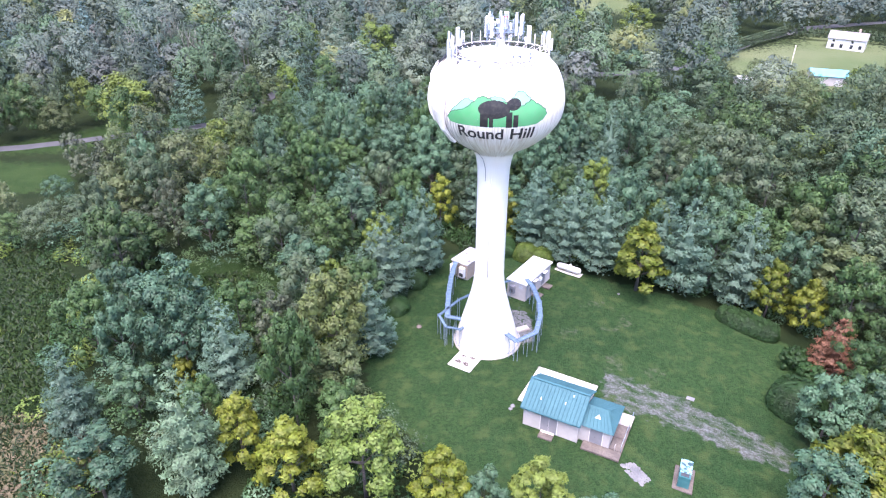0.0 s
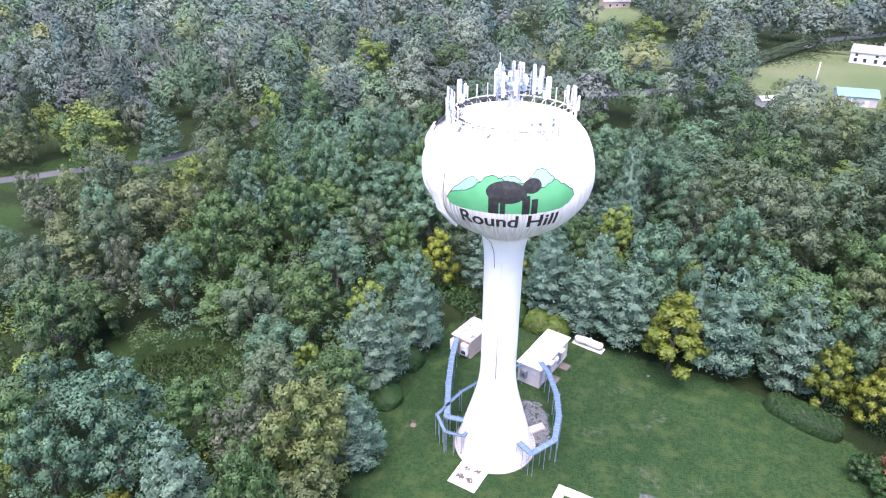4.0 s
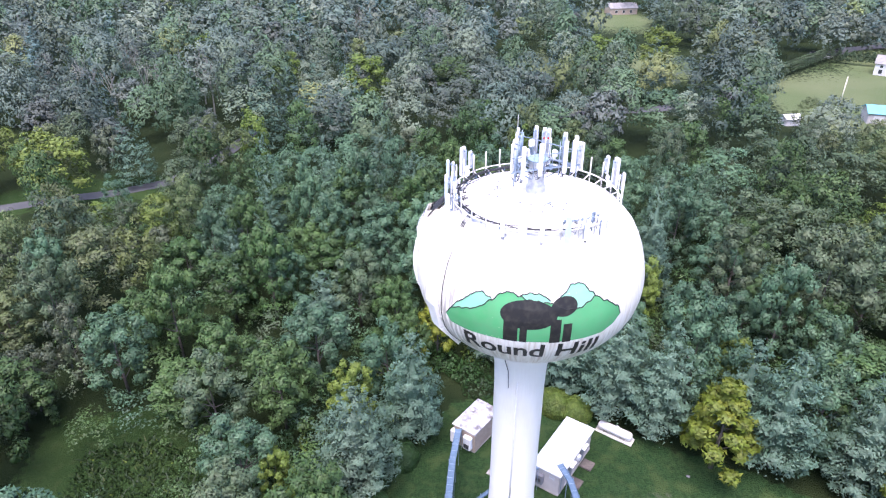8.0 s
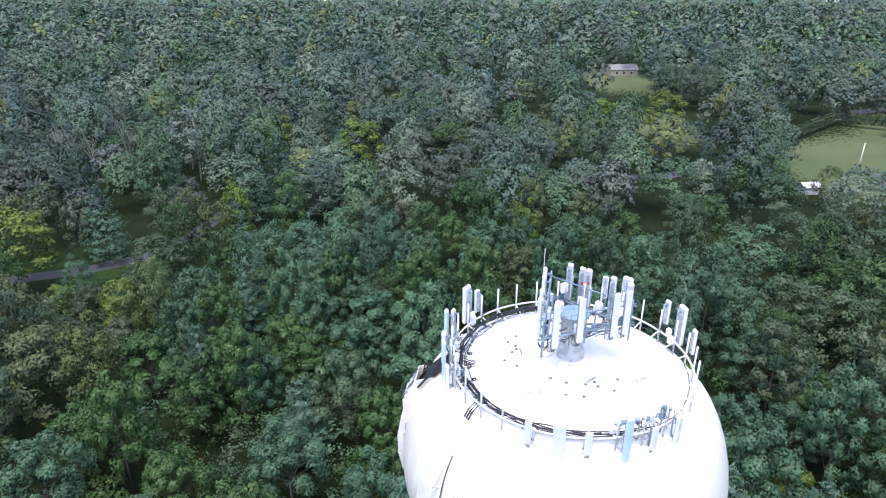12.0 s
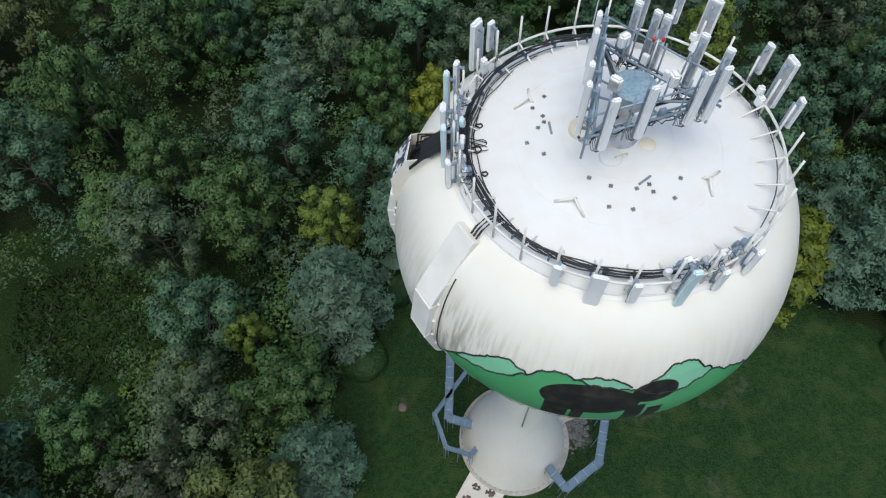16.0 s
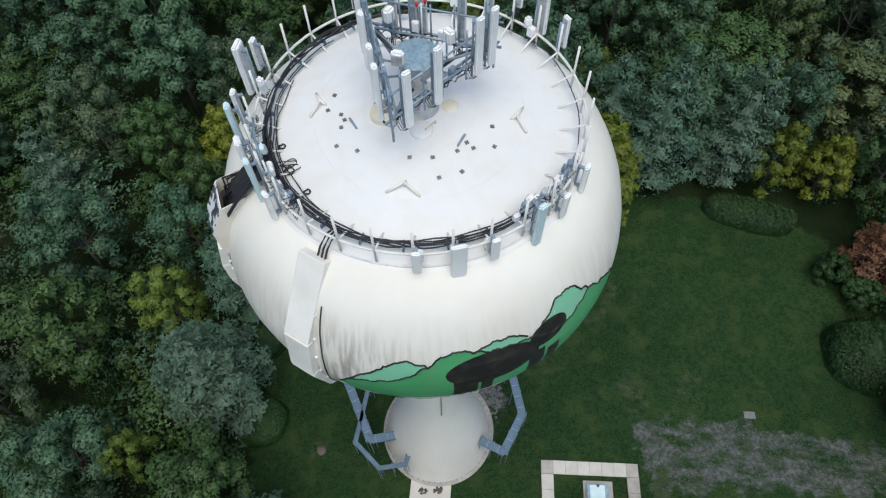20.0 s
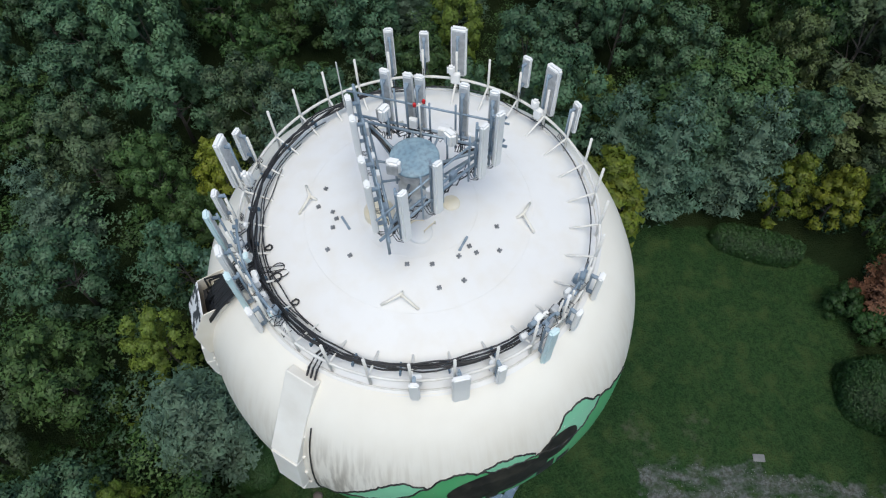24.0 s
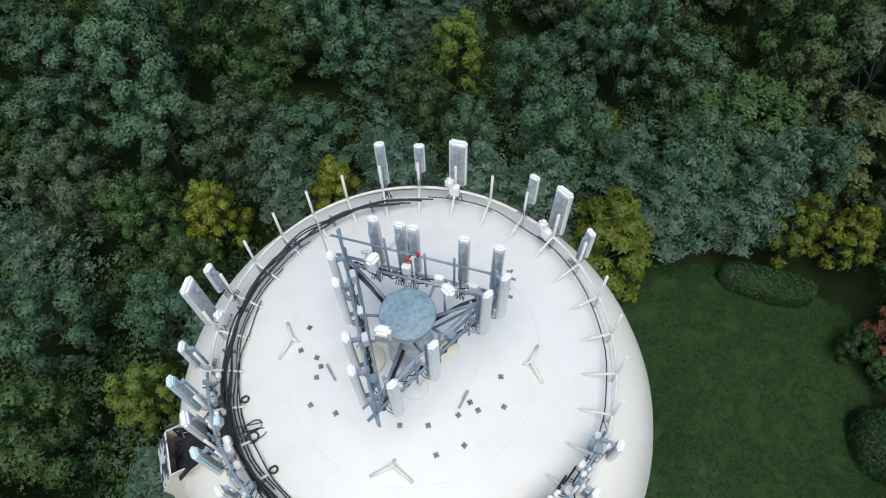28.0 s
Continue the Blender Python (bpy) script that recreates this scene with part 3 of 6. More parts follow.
phis = np.arange(-48, 39.81, 0.6)
part("painted_ridge", sheet([(p, curve_of(foot, p), max(curve_of(foot, p), curve_of(ridge, p) + jag(p, 0.03))) for p in phis], 0.008), M_GREEN, tower, "green painted hills")
for key, pts in tops.items():
    ph = np.arange(pts[0][0], pts[-1][0] + 0.1, 0.6)
    rows = [(p, min(curve_of(ridge, p), curve_of(pts, p)) - 0.1, max(curve_of(pts, p) + jag(p, 0.03), curve_of(ridge, p) - 0.1)) for p in ph]
    part("painted_peak", sheet(rows, 0.004), M_MINT, tower, "pale mint painted peak")
    part("outline", hose([on_tank(p, zh, 0.006) for p, zl, zh in rows], 0.035, 5), M_BLACKP, tower)
part("outline", hose([on_tank(p, curve_of(ridge, p) + jag(p, 0.03), 0.004) for p in phis], 0.035, 5), M_BLACKP, tower, "black ridge line")


def oval(phi, z, a, b, turn=0.0, out=0.014):
    """A plain painted oval on the tank: half sizes a (metres along) and b (metres up)."""
    bm = bmesh.new()
    rings = []
    ct, st = math.cos(radians(turn)), math.sin(radians(turn))
    for k in range(9):
        ring = []
        for i in range(28):
            u, v = a * k / 8 * math.cos(i * math.pi / 14), b * k / 8 * math.sin(i * math.pi / 14)
            u, v = u * ct - v * st, u * st + v * ct
            ring.append(bm.verts.new(on_tank(phi + math.degrees(u / 7.2), z + v, out)))
            if k == 0:
                break
        rings.append(ring)
    for i in range(28):
        bm.faces.new((rings[0][0], rings[1][i], rings[1][(i + 1) % 28]))
        for A, B in zip(rings[1:], rings[2:]):
            bm.faces.new((A[i], B[i], B[(i + 1) % 28], A[(i + 1) % 28]))
    return bm


part("painted_oval", oval(-6.8, 33.84, 1.6, 0.9, -1), M_BLACKP, tower, "plain black painted shape")
part("painted_oval", oval(9.0, 34.36, 0.76, 0.6, 10, 0.016), M_BLACKP, tower, "plain black painted shape")
for a, b, hi in ((-17.6, -11.2, 33.6), (-10.3, -7.0, 33.0), (3.0, 8.0, 33.6), (8.8, 13.0, 33.3)):
    part("painted_block", sheet([(p, 32.0, hi) for p in np.arange(a, b, 0.8)], 0.012), M_BLACKP, tower, "plain black painted shape")


def lettering(text, phi0, phi1, z_low, height, material, parent):
    """Words that follow the tank's curve."""
    cu = bpy.data.curves.new("words", "FONT")
    cu.body, cu.size, cu.offset = text, 1.0, 0.022
    tmp = bpy.data.objects.new("words", cu)
    scene.collection.objects.link(tmp)
    me = bpy.data.meshes.new_from_object(tmp.evaluated_get(bpy.context.evaluated_depsgraph_get()))
    bpy.data.objects.remove(tmp)
    bm = bmesh.new()
    bm.from_mesh(me)
    bmesh.ops.triangulate(bm, faces=bm.faces)
    for _ in range(3):
        long = [e for e in bm.edges if e.calc_length() > 0.16]
        bmesh.ops.subdivide_edges(bm, edges=long, cuts=1)
        bmesh.ops.triangulate(bm, faces=bm.faces)
    xs = [v.co.x for v in bm.verts]
    lo, hi = min(xs), max(xs)
    cap = max(v.co.y for v in bm.verts)
    for v in bm.verts:
        phi = phi0 + (phi1 - phi0) * (v.co.x - lo) / (hi - lo)
        v.co = on_tank(phi, z_low + height * v.co.y / cap, 0.012)
    return part("lettering", bm, material, parent, "black painted word reading " + text)


lettering("Round", -37.6, 1.6, 30.62, 1.24, M_BLACKP, tower)
lettering("Hill", 7.6, 28.6, 30.62, 1.24, M_BLACKP, tower)

# cable covers that run down the tank's side
def chute(phi, width, zs, label):
    t = thing("cable_cover", label, "cable cover", TOWER, "cable covers on the tank")
    for z0, z1 in zip(zs, zs[1:]):
        a, b = on_tank(phi, z0, 0.02), on_tank(phi, z1, 0.02)
        side = polar(phi + 90, 1, 0).normalized() * width / 2
        nrm = (b - a).cross(side).normalized()
        if nrm.dot(polar(phi, 1, 0)) < 0:
            nrm = -nrm
        bm = bmesh.new()
        lowv = [bm.verts.new(p) for p in (a - side, a + side, b + side, b - side)]
        topv = [bm.verts.new(v.co + nrm * 0.3) for v in lowv]
        bm.faces.new(topv)
        for i in range(4):
            bm.faces.new((lowv[i], lowv[(i + 1) % 4], topv[(i + 1) % 4], topv[i]))
        bmesh.ops.recalc_face_normals(bm, faces=bm.faces)
        bmesh.ops.bevel(bm, geom=bm.edges[:], offset=0.02, segments=1, affect="EDGES")
        part("cover_plate", bm, M_CHUTE, t)
    for k in range(8):
        z = zs[0] + (zs[-1] - zs[0]) * (k + 0.5) / 8
        part("clip", block(0.08, 0.08, 0.05, Matrix.Translation(on_tank(phi + math.degrees(width / 2 / 7.2) + 0.3, z, 0.03)) @ pose(0, 0, 0, 0, 0, phi)), M_WHITE, t)
    return t


chute(-57.2, 0.94, [37.3, 34.7, 32.8, 30.9, 29.2], "white bent steel cable cover down the tank")
chute(-97, 0.95, [34.4, 33.4, 32.4, 31.4, 30.4], "white steel cable cover low on the tank")


def cable_hood(phi, width, label):
    """A boxed hood at the roof's rim: open above, with a lid plate, a lower plate and two side plates."""
    t = thing("cable_hood", label, "cable cover", TOWER)
    side = polar(phi + 90, 1, 0).normalized() * width / 2
    up = [on_tank(phi, 36.95, 0.12), on_tank(phi, 36.72, 0.62), on_tank(phi, 35.6, 0.55), on_tank(phi, 34.3, 0.1)]
    deep = [on_tank(phi, z, -0.04) for z in (34.3, 35.2, 36.1, 36.95)]

    def plate(name, ring, push, material, note=""):
        bm = bmesh.new()
        a = [bm.verts.new(p) for p in ring]
        b = [bm.verts.new(p + push) for p in ring]
        bm.faces.new(a)
        bm.faces.new(b[::-1])
        for k in range(len(a)):
            bm.faces.new((a[k], b[k], b[(k + 1) % len(a)], a[(k + 1) % len(a)]))
        bmesh.ops.recalc_face_normals(bm, faces=bm.faces)
        return part(name, bm, material, t, note)

    for sg in (-1, 1):
        plate("side_plate", [p + side * sg for p in up + deep], side.normalized() * 0.025 * sg, M_HOOD, "cream side plate")
    out = polar(phi, 0.03, 0)
    plate("lid", [up[1] - side, up[1] + side, up[2] + side, up[2] - side], out, M_PATCHY, "peeling lid with dark blotches")
    plate("lower_plate", [up[2] - side, up[2] + side, up[3] + side, up[3] - side], out, M_CHUTE)
    # added dark sheet that paints the shade down in the open mouth
    low = [p + polar(phi, 0, -0.55) for p in up[:2]]
    plate("lining", [low[0] - side * 0.96, low[0] + side * 0.96, low[1] + side * 0.96, low[1] - side * 0.96], Vector((0, 0, 0.02)), M_DARKMETAL, "dark sheet standing in for the shade inside the hood")
    for k in range(9):
        u = (k - 4) / 4.6
        part("riser_cable", hose([low[1].lerp(low[0], 0.3 + 0.1 * (k % 3)) + side * u, up[1].lerp(up[0], 0.35 + 0.2 * (k % 3)) + side * u + Vector((0, 0, 0.06)),
                                  polar(phi + 1.4 * u, 5.55, 37.42 + 0.04 * (k % 2)), polar(phi + 2.5 + 2 * u, 5.1, 37.8)], 0.034, 6), M_CABLE, t)
    return t


cable_hood(-97, 1.15, "cream steel cable hood with a peeling lid and black cables")
for k in range(3):
    part("riser_cable", hose([on_tank(-56.6 + 1.3 * k, 37.32, 0.12), polar(-56.4 + 1.3 * k, 5.4, 37.62), polar(-55.5 + 1.3 * k, 5.1, 37.95), polar(-53.5 + 1.3 * k, 4.8, 38.1)], 0.035, 6), M_CABLE, tower)

# dark cable lying along the cover's edge and on down the stem; its black also stands in for the shadow gap at the edge
part("edge_cable_and_shadow", hose([on_tank(-51.3 + 0.3 * math.sin(z), z, 0.04) for z in np.arange(36.2, 28.1, -0.5)] + [polar(-46, 3.1, 27.5), polar(-38, 2.4, 26.6), polar(-33, 2.12, 25.4), polar(-32, 2.0, 23.8)], 0.024, 6), M_CABLE, tower, "dark cable and shadow line along the cover's edge")

# gallery round the roof
gallery = thing("roof_gallery", "white pipe gallery with posts and struts round the tank roof", "gallery", TOP)
RING, RAIL_Z = 5.25, 38.08
part("top_rail", hose([polar(a, RING, RAIL_Z) for a in range(0, 360, 4)], 0.045, 8, True), M_WHITE, gallery)
part("toe_rail", hose([polar(a, 5.3, 37.45) for a in range(0, 360, 4)], 0.03, 8, True), M_WHITE, gallery)
post_me = part("post", rod((0, 0, -0.68), (0, 0, 1.15), 0.04, 8), M_WHITE, gallery).data
strut_me = part("strut", rod((0, 0, 0), (0, 1.1, -0.5), 0.035, 8), M_WHITE, gallery).data
for ob in list(gallery.children):
    if ob.name.split(".")[0] in ("post", "strut"):
        bpy.data.objects.remove(ob)
for k in range(30):
    phi = 177 - 12 * k
    m = Matrix.Translation(polar(phi, RING, RAIL_Z)) @ pose(0, 0, 0, 0, 0, phi)
    share("post", post_me, gallery, m)
    share("strut", strut_me, gallery, m)


# ---- antennas ----
def antenna(name, label, h, w, d, material, radio=0, pole=True, dish=False):
    """A panel antenna; its front faces -y, its pipe stands behind; the foot of the pipe is the origin."""
    t = thing(name, label, "antenna", None, "panel antennas on the tower")
    part("housing", block(w, d, h, pose(0, -0.18 - d / 2, 0.25), min(w, d) * 0.28, base=True), material, t)
    part("back_tray", block(w * 0.8, 0.02, h * 0.9, pose(0, -0.175, 0.25 + h * 0.05), 0.005, base=True), M_PANELBACK, t)
    if pole:
        part("mount_pipe", rod((0, 0, 0), (0, 0, h + 0.12), 0.035), M_GALV, t)
    for z in (0.3 + 0.12 * h, 0.2 + 0.88 * h):
        part("bracket", block(0.1, 0.2, 0.07, pose(0, -0.09, z), 0.01), M_GALV, t)
    for k in range(radio):
        part("radio_unit", block(0.3, 0.2, 0.42, pose(0.02, 0.14, 0.3 + 0.62 * k), 0.03, base=True), M_PANEL, t, "pale grey radio box")
    if dish:
        part("rounded_cover", block(0.26, 0.22, 0.36, pose(0.16, 0.2, h * 0.45, 0, 0, 20), 0.07), M_PANEL, t, "white rounded radio cover")
    for k in range(4):
        x = (k - 1.5) * w * 0.16
        part("jumper_cable", hose([(x, -0.2 - d * 0.4, 0.27), (x, -0.15, 0.05), (x * 1.6, 0.05, -0.08), (x * 2, 0.18, 0.1), (x, 0.16, 0.34)], 0.012, 5), M_CABLE, t)
    return t


proto = {
    "tall": antenna("panel_antenna", "white tall panel antenna on a pipe mount", 1.95, 0.3, 0.16, M_PANEL, 0),
    "wide": antenna("panel_antenna", "white wide panel antenna with radio box behind", 2.0, 0.52, 0.2, M_PANEL, 1, dish=True),
    "small": antenna("panel_antenna", "pale short panel antenna on the roof gallery", 1.25, 0.3, 0.15, M_PANEL, 0),
    "radio": antenna("panel_antenna", "white panel antenna with grey radio boxes", 1.8, 0.42, 0.18, M_PANEL, 2),
    "aqua": antenna("panel_antenna", "pale aqua panel antenna leaning outwards", 2.0, 0.3, 0.16, M_AQUA, 1),
    "flat": antenna("panel_antenna", "white broad flat panel antenna with grey gear behind", 1.9, 0.46, 0.13, M_PANEL, 1),
    "stub": antenna("panel_antenna", "short white panel antenna with a small radio box", 1.05, 0.26, 0.13, M_PANEL, 1),
    "long": antenna("panel_antenna", "white slim panel antenna on the centre frame", 2.05, 0.26, 0.15, M_PANEL, 0),
}
used = set()


def put(kind, m):
    if kind not in used:
        used.add(kind)
        proto[kind].matrix_world = m
        return proto[kind]
    return copy_thing(proto[kind], m)


# round the gallery: kind, angle, lift
for kind, phi, up in (("tall", 164, 0.0), ("small", 152.5, 0.5), ("wide", 141, 0.0), ("small", 117, 0.45), ("wide", 107, -0.1), ("small", 95, 0.1),
                      ("small", -135, 0.25), ("wide", -127, 0.0), ("small", -113, 0.15), ("aqua", -102, -0.05), ("radio", -95, -0.6), ("aqua", -86, -0.75), ("small", -77, -0.6),
                      ("stub", -26, -0.3), ("flat", -14, -1.0), ("stub", -3, -0.35), ("aqua", 12, -0.75), ("stub", 24, -0.5), ("small", 37, -0.7)):
    put(kind, TOP @ Matrix.Translation(polar(phi, 5.32, 37.68 + up)) @ pose(0, 0, 0, 0, 0, phi))


def rack(a0, a1, label, seed):
    """Small radio gear, clamps and short pipes fixed along the gallery."""
    g = random.Random(seed)
    t = thing("equipment_rack", label, "radio equipment", TOP)
    part("mount_rail", hose([polar(a0 + (a1 - a0) * k / 8, 5.2, 37.95) for k in range(9)], 0.045, 6), M_WHITE, t)
    part("mount_rail", hose([polar(a0 + (a1 - a0) * k / 8, 5.12, 38.6) for k in range(9)], 0.04, 6), M_GALV, t)
    for k in range(11):
        phi = a0 + (a1 - a0) * (k + g.random()) / 11
        m = Matrix.Translation(polar(phi, g.uniform(4.92, 5.22), g.uniform(37.95, 38.75))) @ pose(0, 0, 0, g.uniform(-8, 8), 0, phi + g.uniform(-12, 12))
        s = g.uniform(0.5, 0.95)
        mt = (M_PANEL, M_PANEL, M_PANELBACK, M_PANEL, M_GALV, M_PANEL, M_AQUA)[g.randrange(7)]
        part("radio_box", block(0.26 * s, 0.17 * s, 0.34 * s, m, 0.025), mt, t)
        if g.random() < 0.6:
            fin = bmesh.new()
            for q in range(5):
                block(0.02, 0.03, 0.28 * s, m @ pose((q - 2) * 0.045 * s, 0.1 * s, 0), 0, fin)
            part("heat_sink", fin, M_PANELBACK, t)
    for k in range(7):
        phi = a0 + (a1 - a0) * (k + 0.5) / 7
        part("stub_pipe", rod(polar(phi, 5.16, 37.7), polar(phi + g.uniform(-1.5, 1.5), 5.16, 38.9 + g.uniform(-0.2, 0.3)), 0.03), (M_WHITE, M_GALV)[k % 2], t)
        part("clamp", block(0.12, 0.14, 0.08, Matrix.Translation(polar(phi, 5.16, 38.6)) @ pose(0, 0, 0, 0, 0, phi), 0.01), M_GALV, t)
    for k in range(16):
        phi = a0 + (a1 - a0) * g.random()
        z = g.uniform(37.85, 38.5)
        wire = hose([polar(phi, 4.95, z), polar(phi + g.uniform(0, 2), 5.25, z - g.uniform(0, 0.25)), polar(phi + g.uniform(1, 4), 5.3, z + g.uniform(-0.2, 0.2)), polar(phi + g.uniform(2, 5), 5.05, z + 0.2)], 0.012, 5)
        part("loose_wire", wire, M_CABLE, t)


rack(-108, -70, "cluster of white and aqua radio boxes on the gallery", 31)
rack(8, 38, "cluster of grey and aqua radio boxes on the gallery", 32)

# centre drum with its round lid
drum = thing("vent_drum", "grey steel drum with a round blue-grey lid at the roof's centre", "roof vent", TOP)
part("drum", lathe([(0.62, 38.2), (0.6, 38.6), (0.5, 38.75), (0.5, 40.3)], 40), M_PANELBACK, drum, "weathered grey steel drum")
part("lid", lathe([(0, 40.46), (0.62, 40.44), (0.66, 40.42), (0.66, 40.36), (0, 40.34)], 48), M_DISC, drum, "round blue-grey lid")
hatch = thing("roof_hatch", "round cream roof hatch low on the dome", "hatch", TOP @ Matrix.Translation(polar(-22, 1.0, roof_z(1.0))))
part("hatch_lid", lathe([(0, 0.1), (0.32, 0.09), (0.36, 0.06), (0.36, -0.05)], 32), M_ROOF, hatch)
part("handle", hose([(0.1, -0.1, 0.08), (0.1, -0.1, 0.16), (0.5, 0.05, 0.16), (0.5, 0.05, 0.05)], 0.025, 6), M_CREAM, hatch)

side_hatch = thing("roof_hatch", "round cream access cover beside the drum", "hatch", TOP @ Matrix.Translation(polar(-100, 1.15, roof_z(1.15))))
part("hatch_lid", lathe([(0, 0.2), (0.4, 0.18), (0.44, 0.12), (0.44, -0.08)], 32), M_CREAM, side_hatch, "cream round lid")
part("hinge", block(0.3, 0.12, 0.08, pose(0, 0.42, 0.1), 0.01), M_GALV, side_hatch)

# triangular antenna frame
frame3 = thing("antenna_frame", "galvanised triangular antenna frame round the roof drum", "antenna frame", TOP)
R3, ZL, ZU = 2.3, 40.15, 41.05
corners = [-163, 79, -42]
mid = []
for z, r in ((ZL, 0.042), (ZU, 0.03)):
    for i in range(3):
        a, b = polar(corners[i], R3, z), polar(corners[(i + 1) % 3], R3, z)
        d = (b - a).normalized() * 0.25
        part("side_rail", rod(a - d, b + d, r), M_GALV, frame3)
        if z == ZL:
            inn = 0.86
            part("side_rail", rod(a * inn + Vector((0, 0, z * (1 - inn))), b * inn + Vector((0, 0, z * (1 - inn))), 0.04), M_GALV, frame3)
for i in range(3):
    part("stand_arm", rod(polar(corners[i], 0.55, 39.9), polar(corners[i], R3, ZL), 0.045), M_GALV, frame3)
    part("stand_arm", rod(polar(corners[i], 0.55, 39.2), polar(corners[i], R3 * 0.9, ZL), 0.035), M_GALV, frame3)
    for dphi in (-30, 30):
        part("cross_arm", rod(polar(corners[i] + 60 + dphi, 0.55, 39.95), polar(corners[i] + 60 + dphi * 0.6, 1.22, ZL), 0.035), M_GALV, frame3)
    part("corner_pipe", rod(polar(corners[i], R3 + 0.05, 39.3), polar(corners[i], R3 + 0.05, 41.3), 0.04), M_GALV, frame3)
rng = random.Random(5)
for i in range(3):
    a, b = polar(corners[i], R3, 0), polar(corners[(i + 1) % 3], R3, 0)
    face = math.degrees(math.atan2((a + b).x, -(a + b).y))
    spots = {0: (0.2, 0.36, 0.44, 0.74, 0.94), 1: (0.08, 0.22, 0.62, 0.9), 2: (0.12, 0.3, 0.62, 0.78)}[i]
    for k in spots:
        p = a.lerp(b, k)
        put("long", TOP @ Matrix.Translation(p + Vector((0, 0, 39.5 + rng.uniform(-0.05, 0.12)))) @ pose(0, 0, 0, 0, 0, face))
    for k in (0.28, 0.52, 0.7):
        p = a.lerp(b, k)
        part("spare_pipe", rod(p + Vector((0, 0, 39.6)), p + Vector((0, 0, 41.2 + rng.uniform(0, 0.3))), 0.03), M_GALV, frame3)
    for k in (0.15, 0.4, 0.62, 0.85):
        p = a.lerp(b, k) * 0.93
        part("junction_box", block(0.22, 0.14, 0.36, Matrix.Translation(p + Vector((0, 0, 40.25 + rng.uniform(-0.15, 0.2)))) @ pose(0, 0, 0, 0, 0, face), 0.02), M_PANEL if rng.random() < 0.6 else M_GALV, frame3)
    wires = bmesh.new()
    for k in range(15):
        s0 = rng.uniform(0.02, 0.65)
        pts = [a.lerp(b, s0 + 0.3 * j / 6) * (0.95 + 0.04 * math.sin(j * 1.7 + k)) + Vector((0, 0, 40.05 - 0.4 * math.sin(math.pi * j / 6) * rng.random() + 0.014 * k)) for j in range(7)]
        hose(pts, rng.choice((0.01, 0.014, 0.02)), 5, bm=wires)
    part("wire_bundle", wires, M_CABLE, frame3)
    part("feeder", hose([polar(corners[i] + 3, 0.6, 39.6), polar(corners[i] + 3, 1.3, 40.02), polar(corners[i] + 3, R3 - 0.1, 40.12)], 0.05, 6), M_CABLE, frame3, "black feeder cables")
whip = rod(polar(-150, 2.2, 41.0), polar(-150, 2.2, 42.55), 0.018, 6)
part("whip_antenna", whip, M_WHITE, frame3, "thin white whip")
for phi, r, z in ((-170, 1.35, 40.9), (85, 1.0, 40.75), (-60, 0.85, 40.95), (155, 1.7, 40.8)):
    t = thing("radio_head", "white rounded radio unit on the antenna frame", "radio unit", TOP @ Matrix.Translation(polar(phi, r, z)) @ pose(0, 0, 0, 0, 0, phi + 20), "radio units")
    part("case", block(0.36, 0.24, 0.46, None, 0.06), M_PANEL, t)
    part("stand_pipe", rod((0, 0.1, -0.85), (0, 0.1, 0.1), 0.03), M_GALV, t)
    part("fins", block(0.3, 0.04, 0.38, pose(0, -0.135, 0), 0.01), M_PANELBACK, t)
beacon = thing("obstruction_light", "pair of red obstruction lamps on a pole", "beacon", TOP @ Matrix.Translation(polar(145, 0.95, 39.9)))
part("pole", rod((0, 0, 0), (0, 0, 1.5), 0.025), M_WHITE, beacon)
part("arm", rod((-0.13, 0, 1.45), (0.13, 0, 1.45), 0.02), M_WHITE, beacon)
for x in (-0.13, 0.13):
    part("red_lamp", lathe([(0, 0.13), (0.03, 0.12), (0.05, 0.07), (0.046, 0.0), (0, -0.01)], 16), M_RED, beacon, "red glass lamp").matrix_local = pose(x, 0, 1.46)

# cables lying along the gallery
bundle = thing("cable_bundle", "thick bundle of black cables round the roof edge", "cables", TOP)
rng = random.Random(8)


def ring_cable(a0, a1, r, z, sway, rad_):
    pts = []
    n = max(8, int(abs(a1 - a0) / 4))
    ph1, ph2 = rng.uniform(0, 6), rng.uniform(0, 6)
    for k in range(n + 1):
        a = a0 + (a1 - a0) * k / n
        rr = r + sway * (math.sin(a * 0.13 + ph1) + 0.5 * math.sin(a * 0.31 + ph2))
        pts.append(polar(a, rr, z + 0.05 * math.sin(a * 0.2 + ph2)))
    return hose(pts, rad_, 6)


for k in range(7):
    part("cable", ring_cable(-212 + 4 * k, 28 - 4 * k, 4.93 - 0.05 * (k % 4), roof_z(4.8) + 0.3 + 0.06 * (k // 3), 0.045, 0.026), M_CABLE, bundle)
for k in range(3):
    part("cable", ring_cable(-165 + 14 * k, -70 + 5 * k, 4.72 - 0.08 * k, roof_z(4.6) + 0.12, 0.04, 0.018), M_CABLE, bundle)
for k in range(1):
    part("cable", ring_cable(24, 150 - 30 * k, 5.05 - 0.04 * k, roof_z(4.9) + 0.3, 0.02, 0.018), M_CABLE, bundle)
